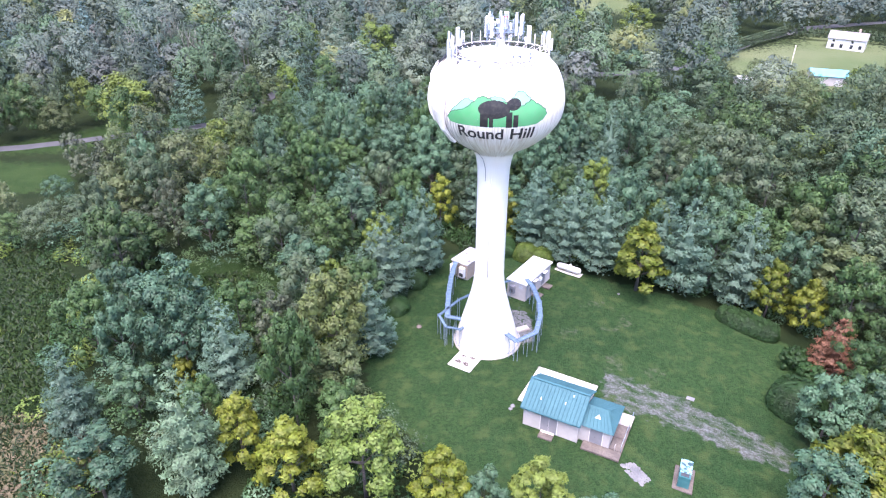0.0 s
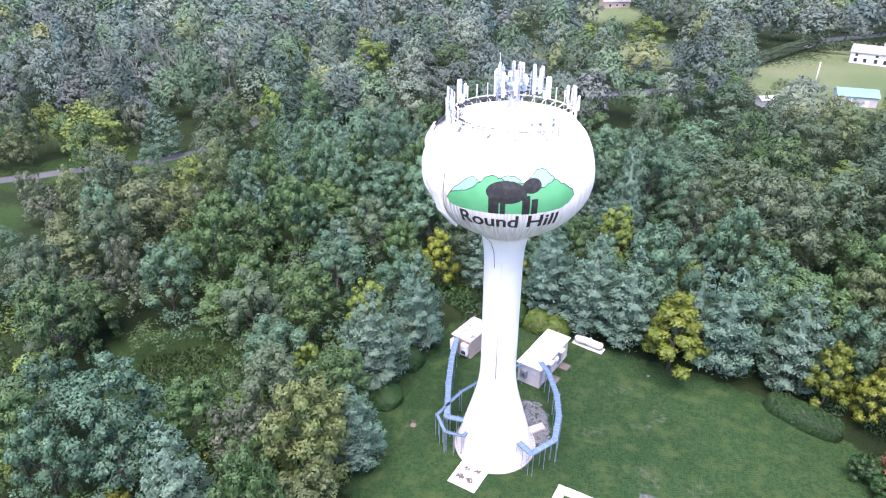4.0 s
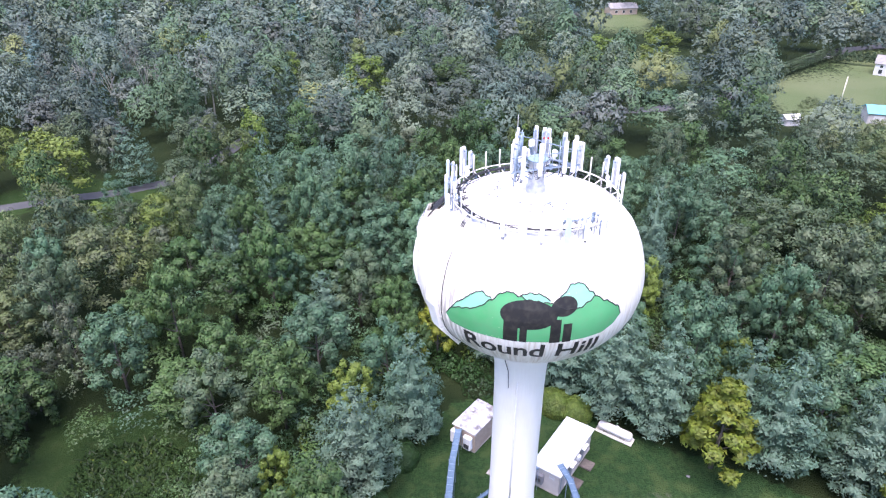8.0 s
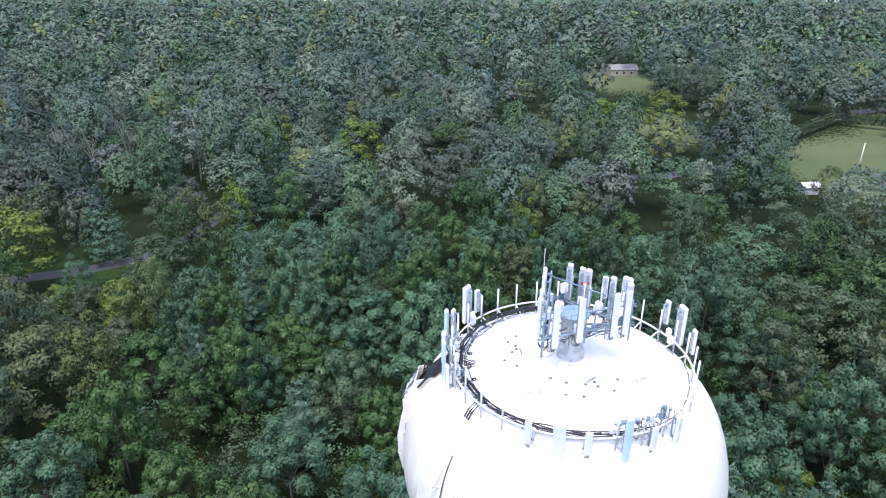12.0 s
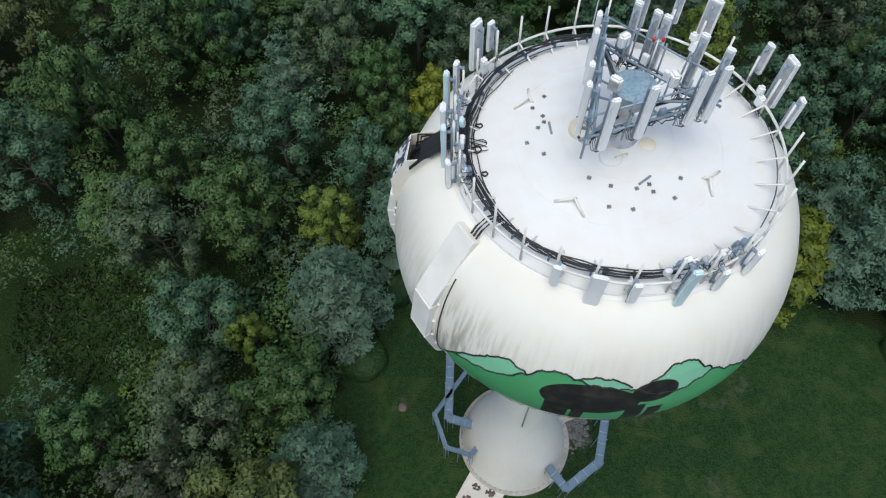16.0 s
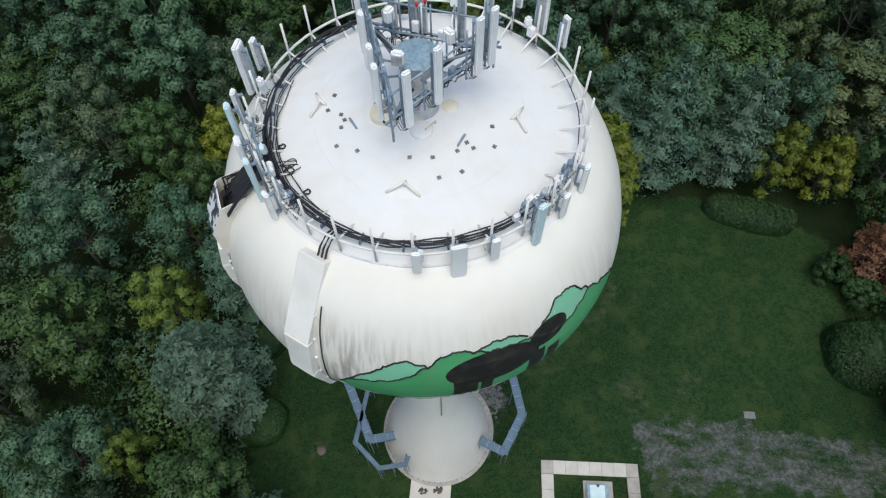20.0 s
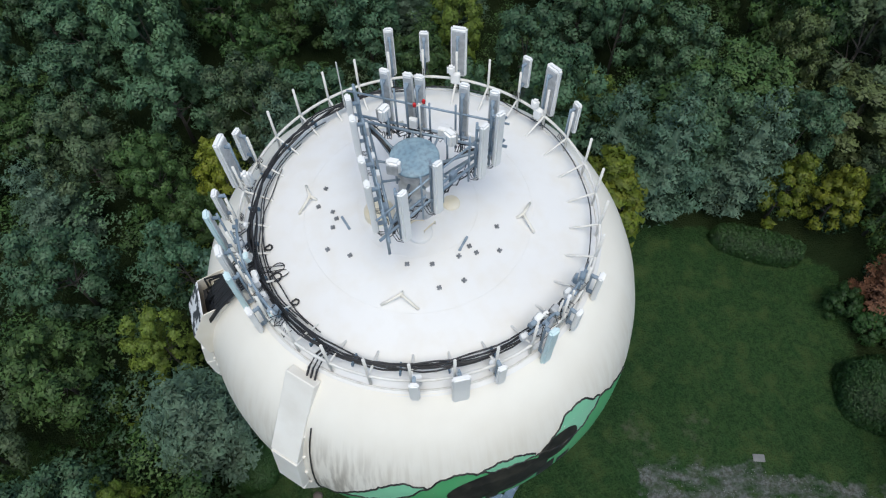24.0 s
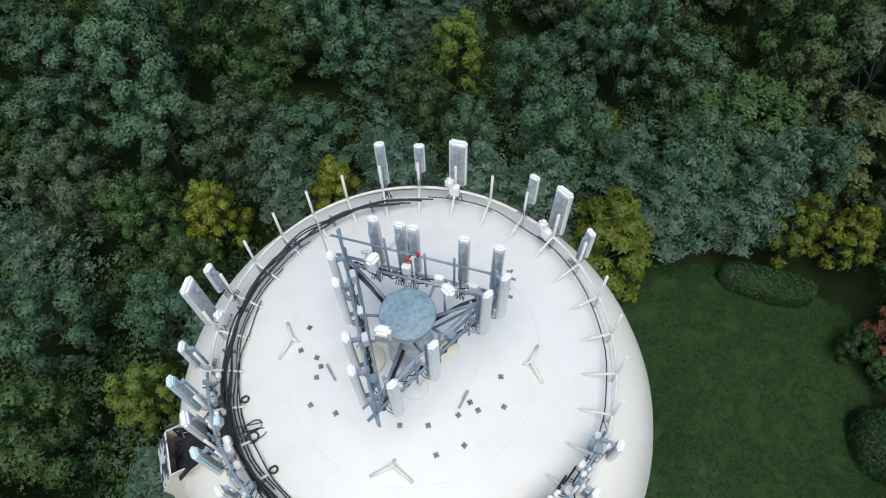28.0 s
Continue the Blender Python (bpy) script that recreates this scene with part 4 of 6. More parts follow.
for k in range(18):
    part("drop_cable", hose([polar(-88 - k, 4.8, 38.0), polar(-89 - k * 0.7, 5.2, 37.85 + 0.03 * (k % 3)), polar(-90 - k * 0.45, 5.75, 37.5 + 0.05 * (k % 3)), polar(-90.5 - k * 0.42, 6.3, 37.0 + 0.04 * (k % 2)), polar(-91 - k * 0.36, 6.75, 36.4)], 0.032, 6), M_CABLE, bundle)
for phi, r, rr in ((-101, 4.45, 0.1), (-75, 4.42, 0.1), (-88, 4.5, 0.16)):
    single("cable_coil", hose([polar(phi, r, roof_z(r) + 0.03) + Vector((rr * math.cos(a), rr * math.sin(a) * 0.8, 0.02 * (k % 3))) for k, a in enumerate(np.linspace(0, 12.2, 24))], 0.028, 6), M_CABLE, "small black coil of cable on the roof", "cable coil", TOP, "cable coils")
for k in range(15):
    phi = -190 + 14.5 * k
    part("cable_tie", block(0.05, 0.34, 0.18, Matrix.Translation(polar(phi, 4.88, roof_z(4.88) + 0.28)) @ pose(0, 0, 0, 0, 0, phi), 0.01), M_TRAY, bundle)

for k in range(2):
    cxy = polar(-91 + 3 * k, 4.4 - 0.04 * k, roof_z(4.4) + 0.08)
    part("spare_loop", hose([polar(-92 + 2 * k, 4.8, 38.0)] + [cxy + Vector((0.24 * math.cos(a + k), 0.13 * math.sin(a + k), 0.04 * math.sin(2 * a))) for a in np.linspace(0, 9.5, 22)], 0.016, 6), M_CABLE, bundle)

# small fittings on the dome
M_BRACKET = surface("bracket_paint", (0.8, 0.77, 0.7), (0.76, 0.72, 0.63), 2, 0.5)
pad_bm = block(0.15, 0.06, 0.04, pose(0, 0, 0, 0, 0, 45), 0.008)
block(0.15, 0.06, 0.04, pose(0, 0, 0.003, 0, 0, -45), 0.008, pad_bm)
block(0.06, 0.06, 0.05, pose(0, 0, 0.03), 0.008, pad_bm)
pad = single("roof_pad", pad_bm, M_PAD, "small square grey rubber pad on the roof", "pad", None, "roof pads")
for i, (phi, r) in enumerate(((-130, 2.85), (-117, 2.93), (-112, 2.49), (-106, 2.39), (-100, 2.54), (-87, 2.9), (-75, 2.49), (-34, 1.98), (-14, 2.01), (-13, 2.72), (2, 2.75), (8, 2.07), (20, 2.29), (20, 2.02), (46, 2.37), (31, 2.74))):
    m = TOP @ Matrix.Translation(polar(phi, r, roof_z(r) + 0.025)) @ pose(0, 0, 0, 4, 0, phi + rng.uniform(-25, 25))
    if i:
        copy_thing(pad, m)
    else:
        pad.matrix_world = m
for phi, r, turn in ((-100, 2.15, 106), (18, 1.85, -72)):
    single("loose_channel", block(0.07, 0.5, 0.05, None, 0.008), M_GALV, "short grey steel channel lying on the roof", "steel offcut", TOP @ Matrix.Translation(polar(phi, r, roof_z(r) + 0.03)) @ pose(0, 0, 0, 4, 0, phi + turn), "steel offcuts")
for phi, r, turn in ((-122, 3.2, 0), (57, 3.05, 10), (-34, 2.95, 0), (172, 3.1, 0)):
    t = thing("roof_bracket", "cream three-legged steel bracket welded to the roof", "bracket", TOP @ Matrix.Translation(polar(phi, r, roof_z(r))) @ pose(0, 0, 0, 0, 0, phi + turn), "roof brackets")
    for k in range(3):
        a, reach = radians((-62, 62, 180)[k]), (0.58, 0.58, 0.2)[k]
        part("leg", rod((0, 0, 0.22), (reach * math.sin(a), -reach * math.cos(a), -0.02), 0.042), M_BRACKET, t)
    part("stub", rod((0, 0, 0.05), (0, 0, 0.3), 0.03), M_BRACKET, t)
for phi, r in ((64, 0.95), (-30, 0.75)):
    single("roof_collar", lathe([(0, 0.05), (0.22, 0.045), (0.26, 0.02), (0.27, -0.03)], 24), M_CREAM, "cream steel pipe collar on the roof", "pipe collar", TOP @ Matrix.Translation(polar(phi, r, roof_z(r))), "pipe collars")


# ---- pump house with a teal metal roof ----
PH = pose(8.45, 54.5, 0, 0, 0, -27.2)


def prism(points, z0, z1):
    bm = bmesh.new()
    lo = [bm.verts.new((x, y, z0)) for x, y in points]
    hi = [bm.verts.new((x, y, z1)) for x, y in points]
    n = len(points)
    bm.faces.new(lo[::-1])
    bm.faces.new(hi)
    for i in range(n):
        bm.faces.new((lo[i], lo[(i + 1) % n], hi[(i + 1) % n], hi[i]))
    return bm


def roof_panel(a, b, c, d, thick=0.05):
    """One roof plane: eave a-b, ridge c-d (above b and a)."""
    bm = bmesh.new()
    v = [bm.verts.new(p) for p in (a, b, c, d)]
    n = (Vector(b) - Vector(a)).cross(Vector(d) - Vector(a)).normalized()
    w = [bm.verts.new(q.co - n * thick) for q in v]
    bm.faces.new(v)
    bm.faces.new(w[::-1])
    for i in range(4):
        bm.faces.new((v[i], w[i], w[(i + 1) % 4], v[(i + 1) % 4]))
    return bm


def standing_seams(a, b, c, d, step, parent):
    a, b, c, d = (Vector(p) for p in (a, b, c, d))
    n = (b - a).cross(d - a).normalized() * 0.025
    count = max(2, int((b - a).length / step))
    for k in range(count + 1):
        f = k / count
        part("roof_seam", rod(a.lerp(b, f) + n, d.lerp(c, f) + n, 0.028, 4), M_TEAL, parent)


def opening_door(x0, x1, y, h, parent, leaves=2):
    d = part("door", block(x1 - x0 + 0.12, 0.08, h + 0.06, pose((x0 + x1) / 2, y - 0.02, 0.12), 0.01, base=True), M_WHITE, parent, "white door frame")
    for k in range(leaves):
        w = (x1 - x0) / leaves
        part("door_leaf", block(w - 0.03, 0.06, h, pose(x0 + w * (k + 0.5), y - 0.05, 0.12), 0.008, base=True), M_DOOR, d, "grey steel door leaf")
    part("door_handle", block(0.04, 0.06, 0.16, pose((x0 + x1) / 2 - 0.1, y - 0.1, 1.1), 0.01), M_DARKMETAL, d)


house = thing("pump_house", "white block pump house with teal standing-seam metal roof", "building", PH)
EAVE, RIDGE = 2.75, 4.55
# main block 6.3 x 6.0, annex 3.3 x 4.6
MX0, MX1, MY0, MY1 = 0.3, 6.6, 0.35, 6.1
part("wall", prism([(MX0, MY0), (MX1, MY0), (MX1, MY1), (MX0, MY1)], -0.1, EAVE - 0.02), M_WALLW, house, "white painted block wall")
AX0, AX1, AY0, AY1 = 6.6, 9.95, 1.05, 5.45
part("wall", prism([(AX0, AY0), (AX1, AY0), (AX1, AY1), (AX0, AY1)], -0.1, 2.45), M_WALLW, house, "white painted annex wall")
for x in (MX0, MX1):
    g = bmesh.new()
    ym = (MY0 + MY1) / 2
    vs = [[g.verts.new((x + s, yy, zz)) for yy, zz in ((MY0, EAVE - 0.02), (MY1, EAVE - 0.02), (ym, RIDGE - 0.08))] for s in (-0.06, 0.06)]
    g.faces.new(vs[0]), g.faces.new(vs[1][::-1])
    for i in range(3):
        g.faces.new((vs[0][i], vs[1][i], vs[1][(i + 1) % 3], vs[0][(i + 1) % 3]))
    part("gable", g, M_WALLW, house)
rl, rr, ym = 0.0, 6.85, 3.2
ef, eb = 0.0, 6.4
front = ((rl, ef, EAVE - 0.05), (rr, ef, EAVE - 0.05), (rr, ym, RIDGE), (rl, ym, RIDGE))
back = ((rr, eb, EAVE - 0.05), (rl, eb, EAVE - 0.05), (rl, ym, RIDGE), (rr, ym, RIDGE))
for pl in (front, back):
    part("roof_slope", roof_panel(*pl), M_TEAL, house, "teal metal roof slope")
    standing_seams(*pl, 0.42, house)
part("ridge_cap", block(rr - rl + 0.04, 0.3, 0.05, pose((rl + rr) / 2, ym, RIDGE + 0.03), 0.015), M_TEAL, house)
for x in (rl, rr):
    for (y0, z0), (y1, z1) in (((ef, EAVE - 0.08), (ym, RIDGE - 0.03)), ((eb, EAVE - 0.08), (ym, RIDGE - 0.03))):
        part("barge_board", rod((x, y0, z0), (x, y1, z1), 0.05, 4), M_TEAL, house)
part("gutter", block(rr - rl, 0.1, 0.12, pose((rl + rr) / 2, ef - 0.04, EAVE - 0.12), 0.02), M_TEAL, house, "teal gutter")
part("gutter", block(rr - rl, 0.1, 0.12, pose((rl + rr) / 2, eb + 0.04, EAVE - 0.12), 0.02), M_TEAL, house, "teal gutter")
for x, y in ((1.9, 1.3), (4.6, 1.6), (5.2, 2.6)):
    part("vent_pipe", rod((x, y, EAVE + 0.3), (x, y, EAVE + 0.3 + y * 0.45 + 0.2), 0.05), M_WHITE, house, "white roof vent pipe")
# annex: a hipped roof
ax0, ax1, ay0, ay1, ae, ar = 6.75, 10.25, 0.75, 5.75, 2.4, 3.3
hx = 9.0
A = ((ax0, ay0, ae), (ax1, ay0, ae), (hx, 3.25, ar), (ax0, 3.25, ar))
Bk = ((ax1, ay1, ae), (ax0, ay1, ae), (ax0, 3.25, ar), (hx, 3.25, ar))
S = ((ax1, ay0, ae), (ax1, ay1, ae), (hx, 3.26, ar), (hx, 3.24, ar))
for pl in (A, Bk, S):
    part("roof_slope", roof_panel(*pl), M_TEAL, house, "teal hipped annex roof")
    standing_seams(*pl, 0.42, house)
for x0, y0, x1, y1 in ((ax0, ay0, ax1, ay0), (ax1, ay0, ax1, ay1), (ax1, ay1, ax0, ay1)):
    part("fascia", rod((x0, y0, ae - 0.06), (x1, y1, ae - 0.06), 0.05, 4), M_TEAL, house)
gab = bmesh.new()
for tri in (((7.85, 1.95, 2.87), (8.6, 1.95, 2.87), (8.2, 2.05, 3.0)), ((7.85, 1.95, 2.87), (8.2, 2.05, 3.0), (8.2, 2.45, 3.02)), ((8.6, 1.95, 2.87), (8.2, 2.45, 3.02), (8.2, 2.05, 3.0))):
    gab.faces.new([gab.verts.new(p) for p in tri])
part("gablet", gab, M_WHITE, house, "small white roof gablet")
opening_door(2.35, 4.25, MY0, 2.15, house)
opening_door(7.75, 9.15, AY0, 2.05, house, 1)
for x, y in ((1.7, MY0), (4.75, MY0)):
    part("wall_lamp", block(0.3, 0.14, 0.12, pose(x, y - 0.07, 2.35), 0.03), M_DARKMETAL, house, "dark wall lamp")
part("side_post", rod((10.6, 1.0, 0.1), (10.6, 1.0, 1.1), 0.03), M_WHITE, house)
for y in (1.0, 3.0, 5.0, 6.8):
    part("rail_post", rod((11.25, y, 0.1), (11.25, y, 1.1), 0.025), M_GALV, house)
part("hand_rail", rod((11.25, 1.0, 1.1), (11.25, 6.8, 1.1), 0.025), M_GALV, house)
single("door_step", block(1.6, 1.1, 0.2, PH @ pose(3.3, -0.35, -0.03), 0.02, base=True), M_CONCD, "brown weathered concrete door step", "step")
single("door_mat", block(1.5, 0.3, 0.03, PH @ pose(3.3, 0.1, 0.175), 0.005, base=True), M_CREAM, "tan timber sill at the doors", "sill")
porch = thing("porch_slab", "brown stained concrete porch round the annex", "slab", PH, kind="structure")
for i, (x0, x1, y0, y1) in enumerate(((7.2, 9.4, -0.35, 1.0), (9.4, 11.4, -0.35, 1.0), (10.0, 11.4, 1.02, 3.0), (10.0, 11.4, 3.02, 5.2), (10.0, 11.4, 5.22, 7.2))):
    part("slab", block(x1 - x0 - 0.02, y1 - y0 - 0.02, 0.22, pose((x0 + x1) / 2, (y0 + y1) / 2, -0.05), 0.02, base=True), M_CONCD if i < 4 else M_CONC, porch)
# U-shaped walk behind, made of pale slabs
WALK = pose(12.0, 64.65, 0, 0, 0, -28.7)
walkway = thing("concrete_walk", "U-shaped walk of pale concrete slabs behind the pump house", "path", WALK, kind="structure")
for k in range(8):
    w = 7.7 / 8
    dark = k in (0, 7)
    part("slab", block(w - 0.015, 1.05, 0.14, pose(w * (k + 0.5), -0.52, -0.04), 0.012, base=True), M_CONC if dark else M_CONCW, walkway)
for side in (0.48, 7.22):
    for k in range(5):
        part("slab", block(0.95, 1.16, 0.14, pose(side, -1.65 - 1.18 * k, -0.04), 0.012, base=True), M_CONCW if side < 1 else M_CONC, walkway)
box = thing("utility_cabinet", "glass-topped pale utility box on a concrete pad", "cabinet", WALK @ pose(4.4, -2.4, 0))
part("pad", block(2.3, 1.9, 0.15, pose(0, 0, 0), 0.02, base=True), M_CONC, box)
part("body", block(1.75, 1.35, 0.42, pose(-0.1, 0, 0.14), 0.08, base=True), M_GALV, box)
part("lid", block(1.15, 1.1, 0.06, pose(-0.15, 0, 0.55), 0.02, base=True), M_AQUA, box, "pale aqua flat lid")
part("vent", block(0.2, 0.2, 0.18, pose(-0.1, 0.5, 0.55), 0.03, base=True), M_DARKMETAL, box)

# ---- generator cabinet on its pad ----
gen = thing("generator_cabinet", "teal steel cabinet with peeling roof on a concrete pad", "cabinet", pose(24.9, 47.3, float(ground_z(24.9, 47.3)), 0, 0, -24))
part("pad", block(2.0, 3.4, 0.16, None, 0.02, base=True), M_CONCD, gen)
part("body", block(1.15, 2.5, 1.5, pose(0, 0, 0.15), 0.04, base=True), M_TEAL2, gen)
part("top", block(1.2, 1.9, 0.05, pose(0, 0.3, 1.65), 0.01, base=True), surface("peeling_teal", (0.2, 0.42, 0.45), (0.03, 0.06, 0.07), 2.2, 0.5, lo=0.5, hi=0.55), gen, "pale teal top with dark peeling patches")
part("grille", block(0.8, 0.45, 0.06, pose(0, -0.9, 1.65), 0.01, base=True), M_DARKMETAL, gen, "dark exhaust grille")
part("side_door", block(0.03, 1.0, 1.1, pose(0.59, 0.2, 0.3), 0.01, base=True), M_TEAL2, gen)

# ---- equipment shelters behind the tower ----
SHR = pose(9.2, 81.4, 0, 0, 0, -35)     # y along its length
sr = thing("equipment_shelter", "long white equipment shelter with a ribbed white roof", "shelter", SHR)
part("wall", block(3.0, 8.0, 2.75, pose(1.6, 4.0, 0.1), 0.02, base=True), M_WALLW, sr)
part("plinth", block(3.1, 8.1, 0.16, pose(1.6, 4.0, -0.04), 0.02, base=True), M_CONC, sr)
part("roof", block(3.3, 8.4, 0.16, pose(1.6, 4.0, 2.82), 0.02, base=True), M_SHROOF, sr, "white ribbed flat roof")
for k in range(12):
    part("roof_rib", block(3.26, 0.05, 0.04, pose(1.6, 0.1 + 0.71 * k, 2.97), 0.0, base=True), M_SHROOF, sr)
part("roof_fascia", block(0.06, 8.4, 0.24, pose(3.27, 4.0, 2.72), 0.01, base=True), M_WHITE, sr)
part("air_conditioner", block(0.9, 0.5, 1.2, pose(1.0, -0.2, 0.9), 0.05, base=True), M_DOOR, sr, "wall air conditioner")
part("fan_grille", block(0.5, 0.04, 0.5, pose(1.0, -0.46, 1.2), 0.02, base=True), M_DARKMETAL, sr)
part("louvre", block(0.6, 0.05, 0.5, pose(2.3, 0.0, 1.9), 0.01, base=True), M_PANELBACK, sr)
for y in (2.6, 5.6):
    d = part("door", block(0.06, 1.0, 2.1, pose(3.12, y, 0.25), 0.01, base=True), M_DOOR, sr, "grey shelter door")
    part("canopy", block(0.5, 1.1, 0.05, pose(3.35, y, 2.45), 0.01, base=True), M_WHITE, sr)
    part("wall_unit", block(0.35, 0.5, 0.5, pose(3.25, y - 1.1, 1.5), 0.03, base=True), M_PANEL, sr)
    single("stoop", block(1.3, 1.3, 0.2, SHR @ pose(3.9, y, -0.03), 0.02, base=True), M_CONCD, "weathered brown concrete stoop", "step", None, "shelter stoops")
single("concrete_pad", block(2.2, 4.2, 0.1, SHR @ pose(-3.4, 0.4, -0.03), 0.02, base=True), M_CONC, "worn concrete pad beside the shelter", "slab")
SHL = pose(1.0, 87.2, 0, 0, 0, -37)
sl = thing("equipment_shelter", "tan equipment shelter with a stained flat roof", "shelter", SHL)
part("wall", block(2.9, 4.8, 2.6, pose(1.5, 2.5, 0.1), 0.02, base=True), M_TAN, sl, "tan panel wall")
part("plinth", block(3.0, 4.9, 0.16, pose(1.5, 2.5, -0.04), 0.02, base=True), M_CONC, sl)
part("roof", block(3.1, 5.0, 0.16, pose(1.5, 2.5, 2.68), 0.02, base=True), M_STROOF, sl, "grey flat roof with dark stain")
part("roof_trim", block(3.16, 0.06, 0.2, pose(1.5, 0.0, 2.64), 0.01, base=True), M_WHITE, sl)
for x in (0.5, 2.2):
    part("air_conditioner", block(1.0, 0.55, 1.7, pose(x, -0.22, 0.5), 0.06, base=True), M_PANEL, sl, "white wall air conditioner")
part("fan_grille", block(0.7, 0.04, 0.6, pose(2.2, -0.52, 0.7), 0.02, base=True), M_DARKMETAL, sl)

# ---- gas tank ----
gt = thing("gas_tank", "white horizontal gas tank on a concrete slab", "tank", pose(19.7, 88.5, float(ground_z(19.7, 88.5)), 0, 0, -35))
part("slab", block(4.4, 1.3, 0.14, None, 0.02, base=True), M_CONCW, gt)
cap = lathe([(0, 2.05), (0.25, 2.0), (0.42, 1.88), (0.5, 1.68), (0.5, -1.68), (0.42, -1.88), (0.25, -2.0), (0, -2.05)], 28)
part("vessel", cap, M_WHITE, gt).matrix_local = pose(0, 0, 0.78, 0, 90, 0)
part("dome", lathe([(0, 0.28), (0.16, 0.26), (0.2, 0.2), (0.2, 0)], 20), M_WHITE, gt, "white valve dome").matrix_local = pose(0.2, 0, 1.24)
for x in (-1.2, 1.2):
    part("saddle", block(0.2, 0.8, 0.5, pose(x, 0, 0.12), 0.02, base=True), M_CONC, gt)


# ---- cable bridges from the shelters to the tower ----
def bridge(label, path, width, height, posts, rungs):
    t = thing("cable_bridge", label, "cable tray", None, "cable bridges")
    pts = [Vector((x, y, height)) for x, y in path]
    for i, (a, b) in enumerate(zip(pts, pts[1:])):
        a, b = a + Vector((0, 0, 0.012 * (i % 2))), b + Vector((0, 0, 0.012 * (i % 2)))
        d = b - a
        ang = math.degrees(math.atan2(d.y, d.x))
        m = Matrix.Translation(a) @ pose(0, 0, 0, 0, 0, ang)
        L = d.length + width * 0.35
        part("tray", block(L, width, 0.04, m @ pose(L / 2 - width * 0.15, 0, 0.0)), M_TRAY, t)
        for s in (-1, 1):
            part("side_rail", block(L, 0.05, 0.16, m @ pose(L / 2 - width * 0.15, s * width / 2, 0.03), 0.008), M_TRAY, t)
        n = max(2, int(d.length / posts))
        for k in range(n + 1):
            for s in (-1, 1):
                p = m @ Vector((d.length * k / n, s * (width / 2 + 0.04), 0))
                part("post", rod((p.x, p.y, -0.1), (p.x, p.y, height + 0.25), 0.03, 6), M_GALV, t)
        if rungs:
            for k in range(int(d.length / 0.9)):
                part("rung", block(0.05, width, 0.03, m @ pose(0.45 + 0.9 * k, 0, 0.06)), M_GALV, t)
    return t


bridge("wide blue-grey cable bridge from the tan shelter", [(1.6, 86.0), (0.9, 81.5), (0.5, 77), (0.3, 71.4), (2.6, 70.7)], 0.62, 3.0, 2.4, True)
bridge("narrow blue-grey cable bridge bent round the tower", [(9.6, 80.6), (5.6, 78.6), (1.9, 75.4), (-0.8, 71.7), (0.1, 69.1), (2.0, 68.5), (2.8, 69.4)], 0.3, 3.0, 1.9, False)
bridge("blue-grey cable bridge curving from the white shelter", [(12.0, 81.0), (12.7, 79.0), (13.1, 75), (12.8, 71.5), (11.8, 67.9), (9.1, 66.0), (8.0, 67.5)], 0.6, 3.0, 2.0, True)

# ---- at the tower's foot ----
ap = thing("concrete_apron", "pale concrete apron with dark stains at the tower base", "slab", pose(2.7, 65.9, 0, 0, 0, -31), kind="structure")
part("slab", block(3.2, 3.8, 0.14, pose(0, 0.0, -0.04), 0.02, base=True), M_CONCW, ap)
gst = random.Random(9)
for x, y, r in ((-0.75, -0.75, 0.42), (0.35, -0.75, 0.4), (0.55, 0.75, 0.36), (-0.6, 0.55, 0.3)):
    s = bmesh.new()
    for k in range(26):
        a, q = gst.uniform(0, 6.28), r * math.sqrt(gst.random())
        e = r * gst.uniform(0.2, 0.42)
        ring = [s.verts.new((q * math.cos(a) + e * math.cos(t_) * gst.uniform(0.6, 1.2), 0.8 * q * math.sin(a) + e * math.sin(t_) * gst.uniform(0.6, 1.2), 0.104 + 0.0006 * k)) for t_ in np.linspace(0, 6.28, 8)[:-1]]
        s.faces.new(ring)
    part("stain", s, M_STAIN, ap, "dark muddy stain").matrix_local = pose(x, y, 0)
single("flat_stone", block(0.95, 0.6, 0.14, pose(30.0, 60.2, float(ground_z(30.0, 60.2)) - 0.03, 0, 0, -30), 0.03, base=True), M_STONE, "pale flat concrete slab in the lawn", "slab")
single("concrete_ramp", block(3.2, 1.0, 0.3, pose(10.0, 72.3, 0.02, 0, -4, 20), 0.05, base=True), M_CONC, "tilted tan concrete block by the tower", "slab")


def rubble(name, label, poly, n, size, seed):
    g = np.random.default_rng(seed)
    P = np.array(poly)
    V, F = [], []
    base = np.array([[1, 0, 0], [0.3, 0.9, 0], [-0.8, 0.5, 0], [-0.6, -0.7, 0], [0.5, -0.8, 0], [0.1, 0.0, 0.7]])
    tri = [(0, 1, 5), (1, 2, 5), (2, 3, 5), (3, 4, 5), (4, 0, 5)]
    while len(V) < n:
        x, y = g.uniform(P.min(0), P.max(0))
        if not inside(poly, x, y):
            continue
        s = size * g.uniform(0.5, 1.6)
        a = g.uniform(0, 6.28)
        r = np.array([[math.cos(a), -math.sin(a), 0], [math.sin(a), math.cos(a), 0], [0, 0, 1]])
        V.append(base * g.uniform(0.7, 1.3, (6, 1)) * s @ r.T + (x, y, float(ground_z(x, y))))
    F = [tuple(i + 6 * k for i in t) for k in range(n) for t in tri]
    me = bpy.data.meshes.new(name)
    me.from_pydata(np.vstack(V).tolist(), [], F)
    me.materials.append(M_STONE)
    return tagged(new(name, me), label, "stones", kind="stuff")


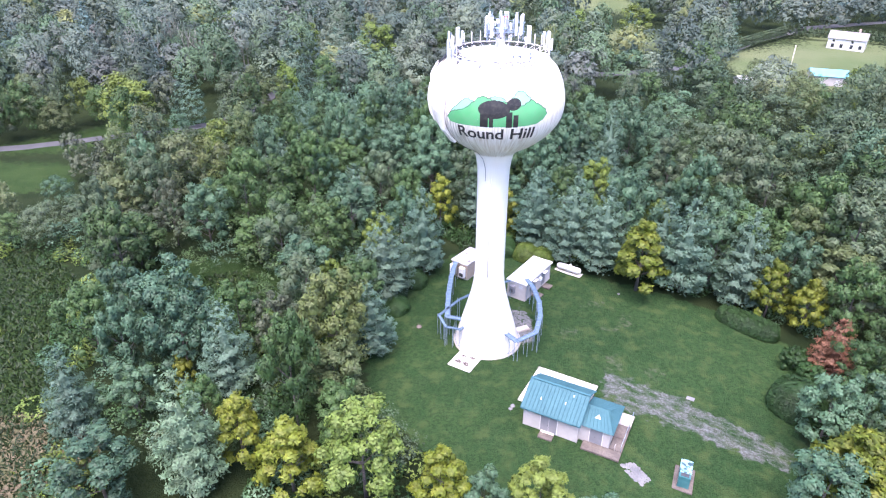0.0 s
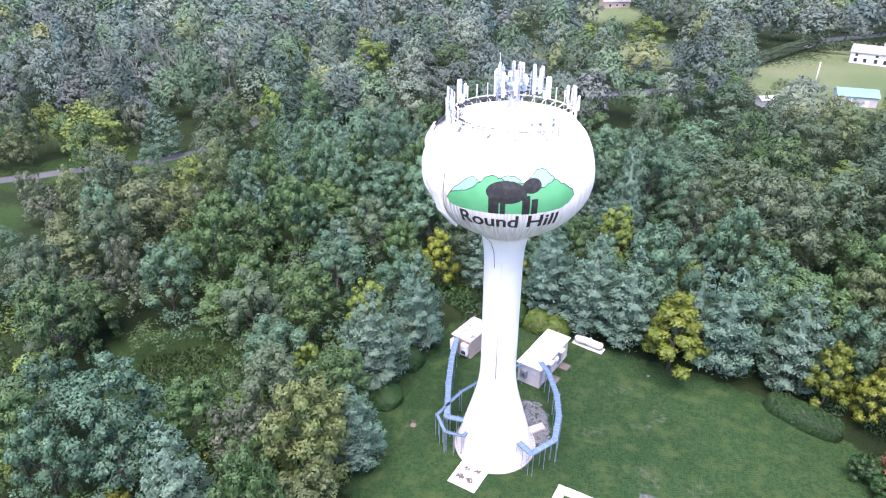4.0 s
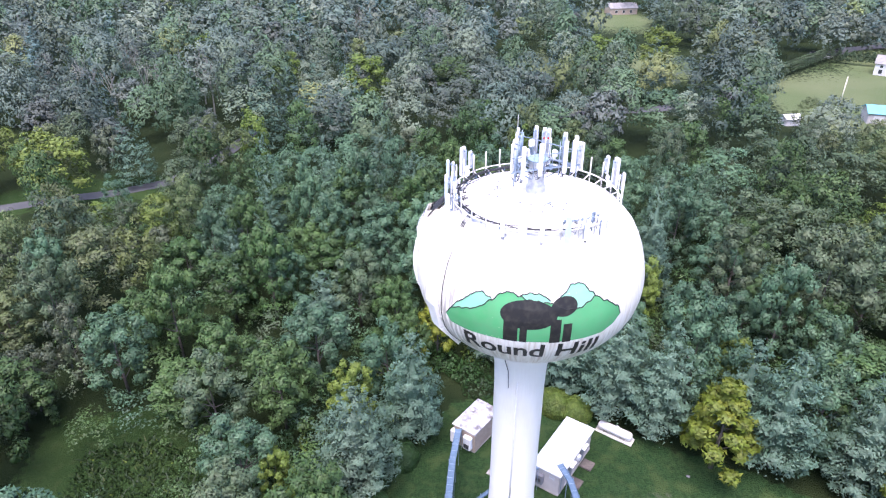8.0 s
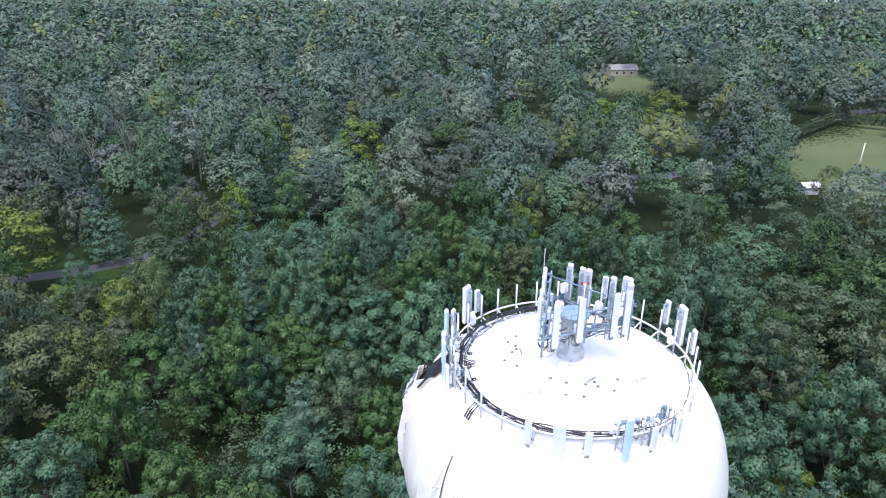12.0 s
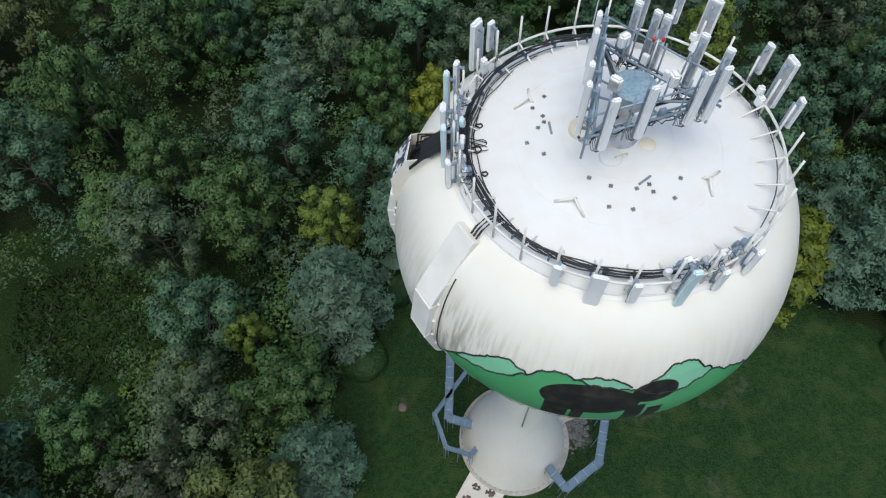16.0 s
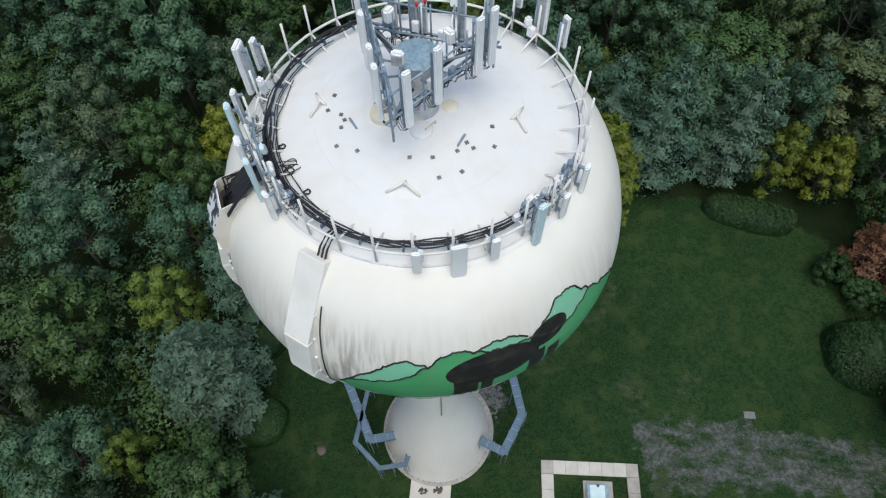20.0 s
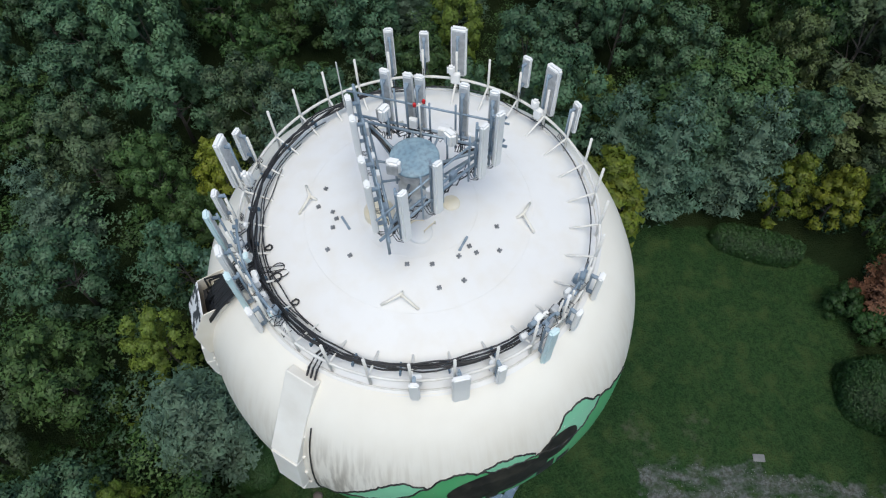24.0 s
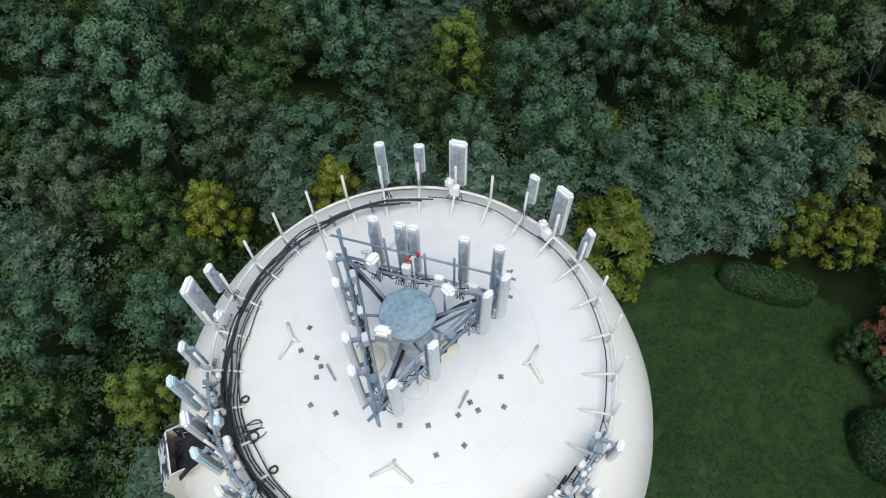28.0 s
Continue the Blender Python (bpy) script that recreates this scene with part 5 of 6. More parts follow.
rubble("rubble", "grey broken stone beside the tower foot", RIPRAP, 500, 0.13, 2)
rubble("drainage_stones", "loose grey drainage stone beside the porch", [(18.7, 48.9), (20.2, 49.3), (21.3, 47.0), (20.2, 46.2), (19.2, 47.6)], 260, 0.15, 3)
rubble("gravel_stones", "scattered gravel on the worn drive", GRAVEL, 500, 0.035, 4)
for i, (x, y, s) in enumerate(((20.3, 56.9, 0.28), (20.7, 56.5, 0.25), (8.0, 57.5, 0.3), (7.7, 57.0, 0.25), (-3.6, 73.2, 0.4), (26.5, 83.0, 0.2))):
    bm = bmesh.new()
    bmesh.ops.create_icosphere(bm, subdivisions=2, radius=s)
    for v in bm.verts:
        v.co *= 1 + 0.35 * noise.noise(v.co * 3 / s + Vector((i, 0, 0)))
        v.co.z *= 0.5
    single("boulder", bm, M_STONE if i != 4 else M_CONCD, "small grey boulder lying on the lawn", "stone", pose(x, y, float(ground_z(x, y)) + 0.05), "stones on the lawn")


# ---- trees ----
def unit(v):
    return v / np.maximum(np.linalg.norm(v, axis=1, keepdims=True), 1e-6)


def profile(form, u):
    """Half width of a crown at the height u, 0 at its lowest boughs and 1 at its tip."""
    if form == "shrub":
        return math.sqrt(max(0.0, 1 - u ** 2.4))
    if form == "column":
        return max(0.1, (0.7 + 0.3 * u / 0.3) if u < 0.3 else 1 - ((u - 0.3) / 0.72) ** 1.5)
    if form == "pine":
        return max(0.08, (0.8 + 0.2 * u / 0.15) if u < 0.15 else 1 - ((u - 0.15) / 0.9) ** 1.55)
    return max(0.12, (0.72 + 0.28 * u / 0.42) if u < 0.42 else math.sqrt(max(0.0, 1 - ((u - 0.42) / 0.6) ** 2)))


LOWEST = {"pine": 0.03, "column": 0.17, "shrub": 0.05}


def lobe_places(form, width, height, lobes, g, calm=0.0):
    """Centres, radii and outward ways of the boughs that make up a broad crown."""
    z0 = height * LOWEST.get(form, 0.11)
    C, R, O = [], [], []
    wave = g.uniform(0, 6.28, 4)
    for k in range(lobes):
        # evenly over the dome of the crown, a second layer further in
        c = 1 - (1.45 - 0.2 * calm) * (k + 0.5) / lobes
        u = 0.42 + (0.58 if c > 0 else 0.8) * c
        r = profile(form, u)
        if form == "round" and c > 0:
            r = math.sqrt(1 - c * c)
        a = k * 2.39996 + g.normal(0, 0.25)
        q = r * (0.8 if form != "shrub" else 0.84) * (1 + (1 - 0.6 * calm) * 0.15 * math.sin(2 * a + wave[0]) + 0.11 * math.sin(3 * a + 5 * u + wave[1])) * g.uniform(0.84 + 0.1 * calm, 1.06)
        if form == "shrub":
            q = r * 0.84
        deep = 1.0 if k % 4 else 0.72 + 0.28 * calm
        z = z0 + (height - z0) * ((0.9 if form != "shrub" else 0.86) * u * (0.6 + 0.4 * deep) + (0 if form == "shrub" else g.normal(0, 0.035 * (1 - 0.6 * calm))))
        C.append((width * q * deep * math.cos(a), width * q * deep * math.sin(a), z))
        R.append(width * (30 / lobes) ** 0.45 * g.uniform(0.22 + 0.08 * calm, 0.38 + 0.04 * calm) * (0.7 if form == "shrub" else 1))
        O.append((math.cos(a) * (1.1 - u), math.sin(a) * (1.1 - u), 0.25 + 0.95 * u))
    C, R, O = np.array(C), np.array(R), unit(np.array(O))
    return C, R, O


def leaf_places(form, width, height, n, seed, lobes, whole=0.0):
    """n places on a crown of the given half width and height in metres, and the way that the foliage faces there."""
    g = np.random.default_rng(seed)
    z0 = height * LOWEST.get(form, 0.11)
    up = np.array([0, 0, 1.0])
    if form == "pine":
        # whorls of level boughs with dark gaps between the tiers
        rows = []
        tiers = max(4, int(lobes * 0.34))
        gap = (height - z0) / tiers
        for k in range(tiers):
            u = (k + 0.35) / tiers
            r = profile(form, u) * width
            nb = max(3, int((4 + 6 * r / width) * (1 if lobes > 20 else 0.6)))
            for b in range(nb):
                a = 2 * math.pi * (b + 0.5 * (k % 2)) / nb + g.normal(0, 0.22)
                rows.append((a, r * g.uniform(0.78, 1.1), z0 + (k + g.normal(0.35, 0.2)) * gap))
        A = np.array(rows)
        share_of = A[:, 1] ** 1.6 + 0.05
        p = A[g.choice(len(A), n, p=share_of / share_of.sum())]
        out = np.stack([np.cos(p[:, 0]), np.sin(p[:, 0]), np.zeros(n)], 1)
        side = np.stack([-out[:, 1], out[:, 0], np.zeros(n)], 1)
        s = 0.16 + 0.86 * g.random(n) ** 0.62
        lat = g.normal(0, 1, n) * 0.15 * (p[:, 1] + 0.4) * (1.25 - s) * 1.5
        rise = gap * (0.18 + 0.5 * s ** 2) + np.abs(g.normal(0, 0.2, n)) * gap - 0.25 * gap * np.abs(lat) / (0.2 * p[:, 1] + 0.1)
        P = out * (p[:, 1] * s)[:, None] + side * lat[:, None] + up * (p[:, 2] + rise)[:, None]
        tip = g.random(n) < 0.02
        P[tip] = np.stack([g.normal(0, 0.12, n), g.normal(0, 0.12, n), height * g.uniform(0.9, 1.0, n)], 1)[tip]
        N = unit(up + 0.75 * out * s[:, None] + 0.5 * side * np.sign(lat)[:, None] * np.minimum(1, np.abs(lat))[:, None] + 0.15 * g.normal(size=(n, 3)))
        return P, N
    if form == "shrub":
        a, u = g.uniform(0, 2 * math.pi, n), 1 - g.random(n) ** 0.8
        r = np.sqrt(np.maximum(0, 1 - u ** 2.4)) * g.uniform(0.93, 1.02, n)
        lump = 1 + 0.035 * np.sin(5 * a + seed) + 0.03 * np.sin(9 * u + 3 * a)
        P = np.stack([width * r * lump * np.cos(a), width * r * lump * np.sin(a), z0 + (height - z0) * 0.97 * u * lump], 1)
        return P, unit(np.stack([np.cos(a) * (1.02 - u ** 2), np.sin(a) * (1.02 - u ** 2), 0.15 + 1.1 * u], 1) + 0.25 * g.normal(size=(n, 3)))
    C, R, O = lobe_places(form, width, height, lobes, g, min(1, whole * 1.25))
    tufts = 10 if lobes > 14 else 5
    TD = unit(g.normal(size=(lobes, tufts, 3)) + 0.9 * O[:, None, :] + 0.45 * up)
    share_of = R ** 2 * (0.35 + C[:, 2] / height)
    k = g.choice(lobes, n, p=share_of / share_of.sum())
    td = TD[k, g.integers(0, tufts, n)]
    e = unit(g.normal(size=(n, 3)) + 0.9 * td + 0.3 * up)
    P = C[k] + td * (R[k] * 0.74)[:, None] + e * (R[k] * g.uniform(0.3, 0.5, n))[:, None]
    dome = unit((P - (0, 0, 0.5 * height)) * (1 / width, 1 / width, 2 / height))
    N = unit((1 - 0.6 * whole) * (e + 0.75 * td) + 0.35 * O[k] + 0.2 * up + whole * 1.1 * dome)
    return P, N


def leaf_mesh(form, width, height, n, size, seed, lobes=32, whole=0.0):
    """Leaf sprays of a crown, each one a small blade: vertices, faces and the way each spray faces."""
    g = np.random.default_rng(seed + 100)
    P, N = leaf_places(form, width, height, n, seed, lobes, whole)
    keep = P[:, 2] > 0.12
    P, N = P[keep], N[keep]
    k = len(P)
    G = unit(N + (0.4 if size < 0.5 else 0.22) * g.normal(size=(k, 3)))
    T = unit(np.cross(G, g.normal(size=(k, 3))))
    B = np.cross(G, T)
    L = (size * g.uniform(0.6, 1.4, k))[:, None]
    W = L * (0.5 if form == "pine" else 0.7)
    V = np.stack([P + B * W * 0.5, P - B * W * 0.5, P + T * L], 1)
    V += N[:, None, :] * g.normal(0, 0.06, (k, 3, 1)) * size
    return V.reshape(-1, 3), np.arange(k * 3).reshape(k, 3), np.repeat(N, 3, 0)


def ball(level):
    bm = bmesh.new()
    bmesh.ops.create_icosphere(bm, subdivisions=level, radius=1)
    V = np.array([v.co for v in bm.verts])
    F = np.array([[v.index for v in f.verts] for f in bm.faces])
    bm.free()
    return V, F


def core_mesh(width, height, seed):
    """The dense twiggy inside of a clipped bush."""
    g = np.random.default_rng(seed + 500)
    bv, bf = ball(3)
    V = np.zeros((len(bv), 3))
    for i, (x, y, z) in enumerate(bv):
        u = 0.5 + 0.5 * z
        h = math.hypot(x, y) + 1e-6
        r = profile("shrub", u) * 0.86 * width * min(1.0, h * 1.6) * g.uniform(0.93, 1.07)
        V[i] = (x / h * r, y / h * r, height * (0.05 + 0.84 * u))
    return V, bf, unit(bv + (0, 0, 0.1))


def heart_mesh(form, width, height, seed, lobes):
    """The dense inner foliage of a tree, so that no light falls through its boughs."""
    g = np.random.default_rng(seed)
    if form == "pine":
        bv, bf = ball(3)
        z0 = height * 0.08
        V = np.zeros((len(bv), 3))
        for i, (x, y, z) in enumerate(bv):
            u = 0.5 + 0.5 * z
            h = math.hypot(x, y) + 1e-6
            r = profile("pine", u) * 0.3 * width * min(1.0, h * 2) * g.uniform(0.75, 1.15)
            V[i] = (x / h * r, y / h * r, z0 + (height * 0.78 - z0) * u)
        return V, bf, unit(bv + (0, 0, 0.1))
    C, R, O = lobe_places(form, width, height, lobes, g)
    bv, bf = ball(1)
    V, F, N = [], [], []
    for k in range(lobes):
        V.append(C[k] + bv * R[k] * 0.4 * g.uniform(0.6, 1.3, (len(bv), 1)) - O[k] * R[k] * 0.25)
        F.append(bf + len(bv) * k)
        N.append(unit(bv + 0.3 * O[k]))
    return np.vstack(V), np.vstack(F), np.vstack(N)


def faced(me, normals):
    """Gives every spray the rounded shading of the bough that it grows on."""
    me.polygons.foreach_set("use_smooth", np.ones(len(me.polygons), dtype=bool))
    me.update(calc_edges=True)
    me.normals_split_custom_set_from_vertices(normals.astype(np.float32))


def crown_data(form, width, height, n, size, seed, material):
    lobes = 30 if form == "pine" else 46 if form == "shrub" else 36
    V, F, N = leaf_mesh(form, width, height, n, size, seed, lobes)
    cv, cf, cn = core_mesh(width, height, seed) if form == "shrub" else heart_mesh(form, width, height, seed, lobes)
    V, F, N = np.vstack([V, cv]), np.vstack([F, cf + len(V)]), np.vstack([N, cn])
    me = bpy.data.meshes.new("crown")
    me.from_pydata(V.tolist(), [], F.tolist())
    me.materials.append(material)
    faced(me, N)
    return me


def trunk_data(form, width, height, seed):
    g = random.Random(seed)
    bm = rod((0, 0, -0.2), (0.1, 0.05, height * 0.4), (0.013 if form == "pine" else 0.018) * height, 8, 0.008 * height)
    rod((0.1, 0.05, height * 0.4), (0, 0, height * 0.7), 0.008 * height, 6, 0.03, bm=bm)
    for k in range(0 if form == "pine" else 9):
        a, z = g.uniform(0, 6.28), height * g.uniform(0.2, 0.45)
        ext = width * g.uniform(0.3, 0.5)
        rod((0.05, 0, z), (ext * math.cos(a), ext * math.sin(a), z + height * g.uniform(0.05, 0.16)), 0.006 * height, 5, 0.02, bm=bm)
    me = bpy.data.meshes.new("trunk")
    bm.to_mesh(me)
    bm.free()
    me.materials.append(BARK)
    return me


KINDS = {   # form, half width, height, leaves, leaf size, material, label
    "blue": ("round", 4.2, 12.5, 6500, 0.31, "blue", "broad tree with blue-green foliage in the wood"),
    "bluepine": ("pine", 3.9, 14.0, 8600, 0.31, "pine", "blue-green pine with layered boughs"),
    "green": ("round", 4.3, 12.5, 6500, 0.31, "green", "broad deciduous tree with mid-green leaves"),
    "fresh": ("round", 4.3, 12.0, 6500, 0.31, "fresh", "fresh green deciduous tree at the wood edge"),
    "dark": ("round", 4.6, 13.5, 7200, 0.3, "dark", "large dark green deciduous tree"),
    "olive": ("round", 4.4, 13.0, 6500, 0.31, "olive", "olive-green deciduous tree in the wood"),
    "moss": ("round", 4.4, 13.0, 6600, 0.32, "moss", "tall yellowish olive tree beside the lawn"),
    "lime": ("round", 3.6, 11.5, 6500, 0.31, "lime", "yellow-green deciduous tree among darker ones"),
    "gold": ("column", 3.3, 11.5, 6500, 0.31, "gold", "upright tree turning golden yellow"),
    "palepine": ("pine", 3.6, 14.0, 8600, 0.31, "pale", "pale green conifer with drooping boughs"),
    "red": ("pine", 3.4, 8.5, 5600, 0.3, "red", "small conifer with dry rust-red needles"),
    "shrub": ("shrub", 2.2, 3.0, 11000, 0.13, "clipped", "dense clipped dark green shrub"),
    "globe": ("round", 1.9, 2.9, 5200, 0.17, "clipped", "bumpy dark green globe conifer beside the lawn"),
    "goldshrub": ("shrub", 2.0, 2.6, 6000, 0.16, "lime", "low yellow-green shrub by the trees"),
    "grey": ("round", 3.4, 10.0, 4600, 0.28, "grey", "thin grey-green tree at the wood edge"),
}
TREE = {}
for key, (form, w, h, n, s, mt, lab) in KINDS.items():
    TREE[key] = [(crown_data(form, w, h, n, s, 7 * v + len(key) * 31, LEAF[mt]), trunk_data(form, w, h, v)) for v in range(3 if key in ("blue", "bluepine", "green", "dark") else 2)]


def plant(key, x, y, width, height, g):
    form, w, h, n, s, mt, lab = KINDS[key]
    low = key in ("shrub", "goldshrub", "globe")
    t = thing("shrub" if low else "tree", lab, "shrub" if low else "tree", pose(x, y, float(ground_z(x, y)) - 0.05, 0, 0, g.uniform(0, 360)), "shrubs" if low else "trees round the clearing")
    t.scale = (width / w, width / w, height / h)
    crown, trunk = g.choice(TREE[key])
    share("crown", crown, t, Matrix.Translation((0, 0, -0.09 * h if key == "gold" else 0)))
    share("stem" if low else "trunk", trunk, t, Matrix())


# trees that stand out: kind, x, y, half width, height
FRONT = [("palepine", -25, 45.6, 3.7, 15), ("blue", -33.2, 43.5, 4.2, 9), ("gold", -20.9, 48.5, 3.1, 11), ("gold", -15, 44.7, 3.7, 11), ("fresh", -7.8, 44.2, 4.6, 12.5), ("gold", -0.1, 42.3, 3.0, 10),
         ("lime", 8.8, 40.7, 3.1, 8.5), ("moss", -13, 62.8, 4.6, 16), ("grey", -20.5, 65.3, 3.3, 11), ("blue", -34, 66, 5.2, 15), ("blue", -31, 61.5, 4.2, 13.5), ("bluepine", -25.5, 60, 3.6, 13)]
LEFT = [("blue", -34.3, 54.2, 3.1, 9), ("gold", -30.5, 58.5, 1.8, 8), ("bluepine", -9.6, 67.8, 3.7, 10.5), ("bluepine", -8.8, 80.8, 4.6, 13.5), ("bluepine", -3.4, 88, 3.8, 14.5), ("gold", -0.9, 102.2, 2.8, 12),
        ("olive", -12.5, 57, 4.0, 10), ("blue", 3.6, 40.6, 2.4, 8), ("blue", 13, 37.5, 3.0, 8), ("lime", -37, 47, 1.8, 4), ("green", -11.6, 72.6, 3.8, 12), ("green", -26, 52.5, 2.6, 8.5)]
RIGHT = [("gold", 29.5, 84.6, 4.7, 13.5), ("bluepine", 15.5, 97, 4.6, 14), ("bluepine", 20.5, 92.5, 4.6, 15), ("bluepine", 25, 89.8, 4.4, 15), ("bluepine", 36.5, 85.4, 4.6, 16), ("bluepine", 34.3, 90, 4.2, 14),
         ("bluepine", 44.6, 82.8, 4.4, 16), ("blue", 41.8, 87.4, 4.6, 15), ("gold", 47.2, 79, 2.9, 11.5), ("gold", 51.4, 76.2, 2.9, 10.5), ("red", 50.2, 66.6, 3.3, 9), ("green", 55, 73, 3.8, 14.5)]
RIGHT2 = [("blue", 42.0, 53.0, 3.8, 11), ("blue", 46.5, 53.2, 3.4, 11), ("gold", 41.3, 46.2, 4.3, 11), ("blue", 36.2, 42.4, 4.0, 10), ("green", 51.5, 62.5, 3.4, 9), ("green", 49, 58, 3.2, 8), ("lime", 46, 47, 3.8, 10)]
BACK = [("blue", -2.8, 113, 4.6, 13), ("bluepine", 5.8, 102.6, 3.5, 13), ("lime", -10.2, 88.3, 2.5, 10.5), ("gold", 10, 100.2, 2.8, 11), ("bluepine", 15.7, 102.5, 2.9, 12), ("blue", 18.5, 113.6, 4.2, 13),
        ("lime", 34.5, 94.5, 2.7, 12), ("blue", 46.4, 96, 4.3, 14), ("blue", 51.5, 82.8, 3.8, 13), ("olive", 56.9, 91, 3.9, 14), ("green", 49.5, 102, 3.3, 13), ("blue", 32.4, 104, 4.1, 13), ("blue", 23, 99, 3.2, 12), ("green", 21.5, 106, 3.4, 12), ("lime", 28, 111, 3.3, 12)]
BACK2 = [("blue", -11.1, 118, 4.1, 13), ("dark", -11.9, 109.5, 4.1, 13), ("blue", -15.7, 97.5, 4.3, 13), ("green", -6.6, 105, 3.2, 11.5), ("blue", -6.8, 94, 3.3, 12), ("green", -18.2, 89, 4.3, 13), ("green", 6.9, 114.3, 3.6, 12), ("dark", -18.5, 71, 4.2, 12.5),
         ("dark", -25, 86.5, 4.2, 13), ("green", -4.4, 98.5, 2.7, 10), ("green", -26.7, 95.5, 3.7, 11), ("green", -30.1, 110.6, 4.6, 12), ("green", -27, 69.6, 3.3, 10), ("lime", -16.3, 78, 2.0, 8.5), ("blue", -20, 79, 4.0, 11.5)]
SHRUBS = [("shrub", 42.9, 60.0, 3.4, 4.2), ("globe", 46.4, 68.0, 1.9, 3.2), ("globe", 47.2, 64.9, 2.0, 3.0), ("shrub", 9.6, 94.6, 2.4, 2.9), ("goldshrub", 13.4, 92.8, 2.2, 2.7), ("goldshrub", 15.8, 91.6, 1.9, 2.5),
          ("shrub", -7.6, 81.5, 2.0, 2.4), ("shrub", -7.2, 77.5, 2.1, 2.4), ("shrub", -4.6, 84.4, 1.9, 2.6)]
placed = []


def hedge(length, width, height, material, label):
    """A clipped hedge: one long rounded mass of small leaves on many twigs."""
    n = 9
    V, F, N = [], [], []
    off = 0
    for k in range(n):
        u = (k + 0.5) / n - 0.5
        end = math.sqrt(max(0.25, 1 - (2 * u) ** 4))
        dims = ("shrub", width / 2 * end, height * (0.85 + 0.15 * end))
        for vv, ff, nn in (leaf_mesh(*dims, 3000, 0.19, 300 + k, 46), core_mesh(dims[1], dims[2], 300 + k)):
            V.append(vv + (u * (length - width * 0.6), 0, 0))
            F.append(ff + off)
            N.append(nn)
            off += len(vv)
    me = bpy.data.meshes.new("foliage")
    me.from_pydata(np.vstack(V).tolist(), [], np.vstack(F).tolist())
    me.materials.append(material)
    faced(me, np.vstack(N))
    return tagged(new("hedge", me), label, "hedge")


hd = hedge(9.8, 3.3, 2.7, LEAF["clipped"], "long clipped dark green hedge at the lawn's edge")
hd.matrix_world = pose(43.7, 76.6, float(ground_z(43.7, 76.6)) - 0.05, 0, 0, -43)
g0 = random.Random(3)
for group in (FRONT, LEFT, RIGHT, RIGHT2, BACK, BACK2, SHRUBS):
    for key, x, y, w, h in group:
        plant(key, x, y, w, h, g0)
        placed.append((x, y, w))
placed += [(42, 78.2, 2.5), (43.7, 76.6, 3.0), (46, 74.4, 2.5)]

ROAD_L = [(-140, 138), (-100, 145), (-88.8, 149.5), (-79.5, 154), (-69.7, 157.2), (-60, 163), (-54, 174), (-50, 198)]
ROAD_R = [(30, 214), (62, 220.5), (83.5, 230), (104, 250), (126, 276), (165, 306), (230, 330)]


def line_dist(line, x, y):
    return min(edge_dist([a, b], x, y) for a, b in zip(line, line[1:]))


def blocked(x, y, margin):
    """No tree stands on open ground, nor so close in front that it would hide it from the south."""
    if signed(LAWN, x, y) > -margin or abs(x + 32) < 16 and signed(CLEARING, x, y) > -margin * 0.1:
        return True
    for s in (1.0, 1.08):
        if x < -20 and signed(MEADOW, x * s, y * s) > -margin * 0.3:
            return True
    for s in (1.0, 1.05, 1.09, 1.13):
        u, v = x * s, 30 + (y - 30) * s
        for f in (FIELD_R, FIELD_R2, FIELD_R3, FIELD_R4):
            if abs(u - f[0][0]) < 120 and abs(v - f[0][1]) < 120 and signed(f, u, v) > -margin * 0.3:
                return True
        if math.hypot(u - 123.5, v - 208) < 9:
            return True
        if 190 < v < 340 and line_dist(ROAD_R[1:5], u, v) < 4.0:
            return True
    for s in (1.0, 1.04, 1.08):
        u, v = x * s, y * s
        if x < -40 and (signed(FIELD_L, u, v) > -1 or line_dist(ROAD_L[1:6], u, v) < 3.2):
            return True
    return False


def low_strip(x, y):
    """Scrub and low trees grow before the lane and the field to the west."""
    if x > -35:
        return False
    return any(signed(FIELD_L, x * s, y * s) > -1 or line_dist(ROAD_L[2:6], x * s, y * s) < 3 for s in (1.1, 1.14, 1.18, 1.22))


def species(x, y, g):
    """What grows where: blue-green in the middle, dark broadleaf to the east, mixed and olive further out and to the west."""
    u = g.random()
    if x > 45 + 0.15 * (y - 90) and y < 240:
        opts = (("dark", 0.55), ("green", 0.2), ("olive", 0.12), ("blue", 0.08), ("lime", 0.05))
    elif y > 165:
        opts = (("olive", 0.27), ("dark", 0.28), ("grey", 0.07), ("green", 0.25), ("lime", 0.04), ("bluepine", 0.09))
    elif x < -42:
        opts = (("olive", 0.26), ("green", 0.27), ("dark", 0.22), ("blue", 0.1), ("lime", 0.05), ("grey", 0.1))
    elif x < -8 and y < 110:
        opts = (("blue", 0.26), ("green", 0.34), ("dark", 0.16), ("bluepine", 0.16), ("lime", 0.04), ("olive", 0.04))
    else:
        opts = (("blue", 0.36), ("bluepine", 0.28), ("green", 0.24), ("lime", 0.03), ("dark", 0.06), ("olive", 0.03))
    for k, p in opts:
        u -= p
        if u < 0:
            return k
    return opts[0][0]


near_n, mid_list, far_list, hill_list, near_at = 0, [], [], [], []
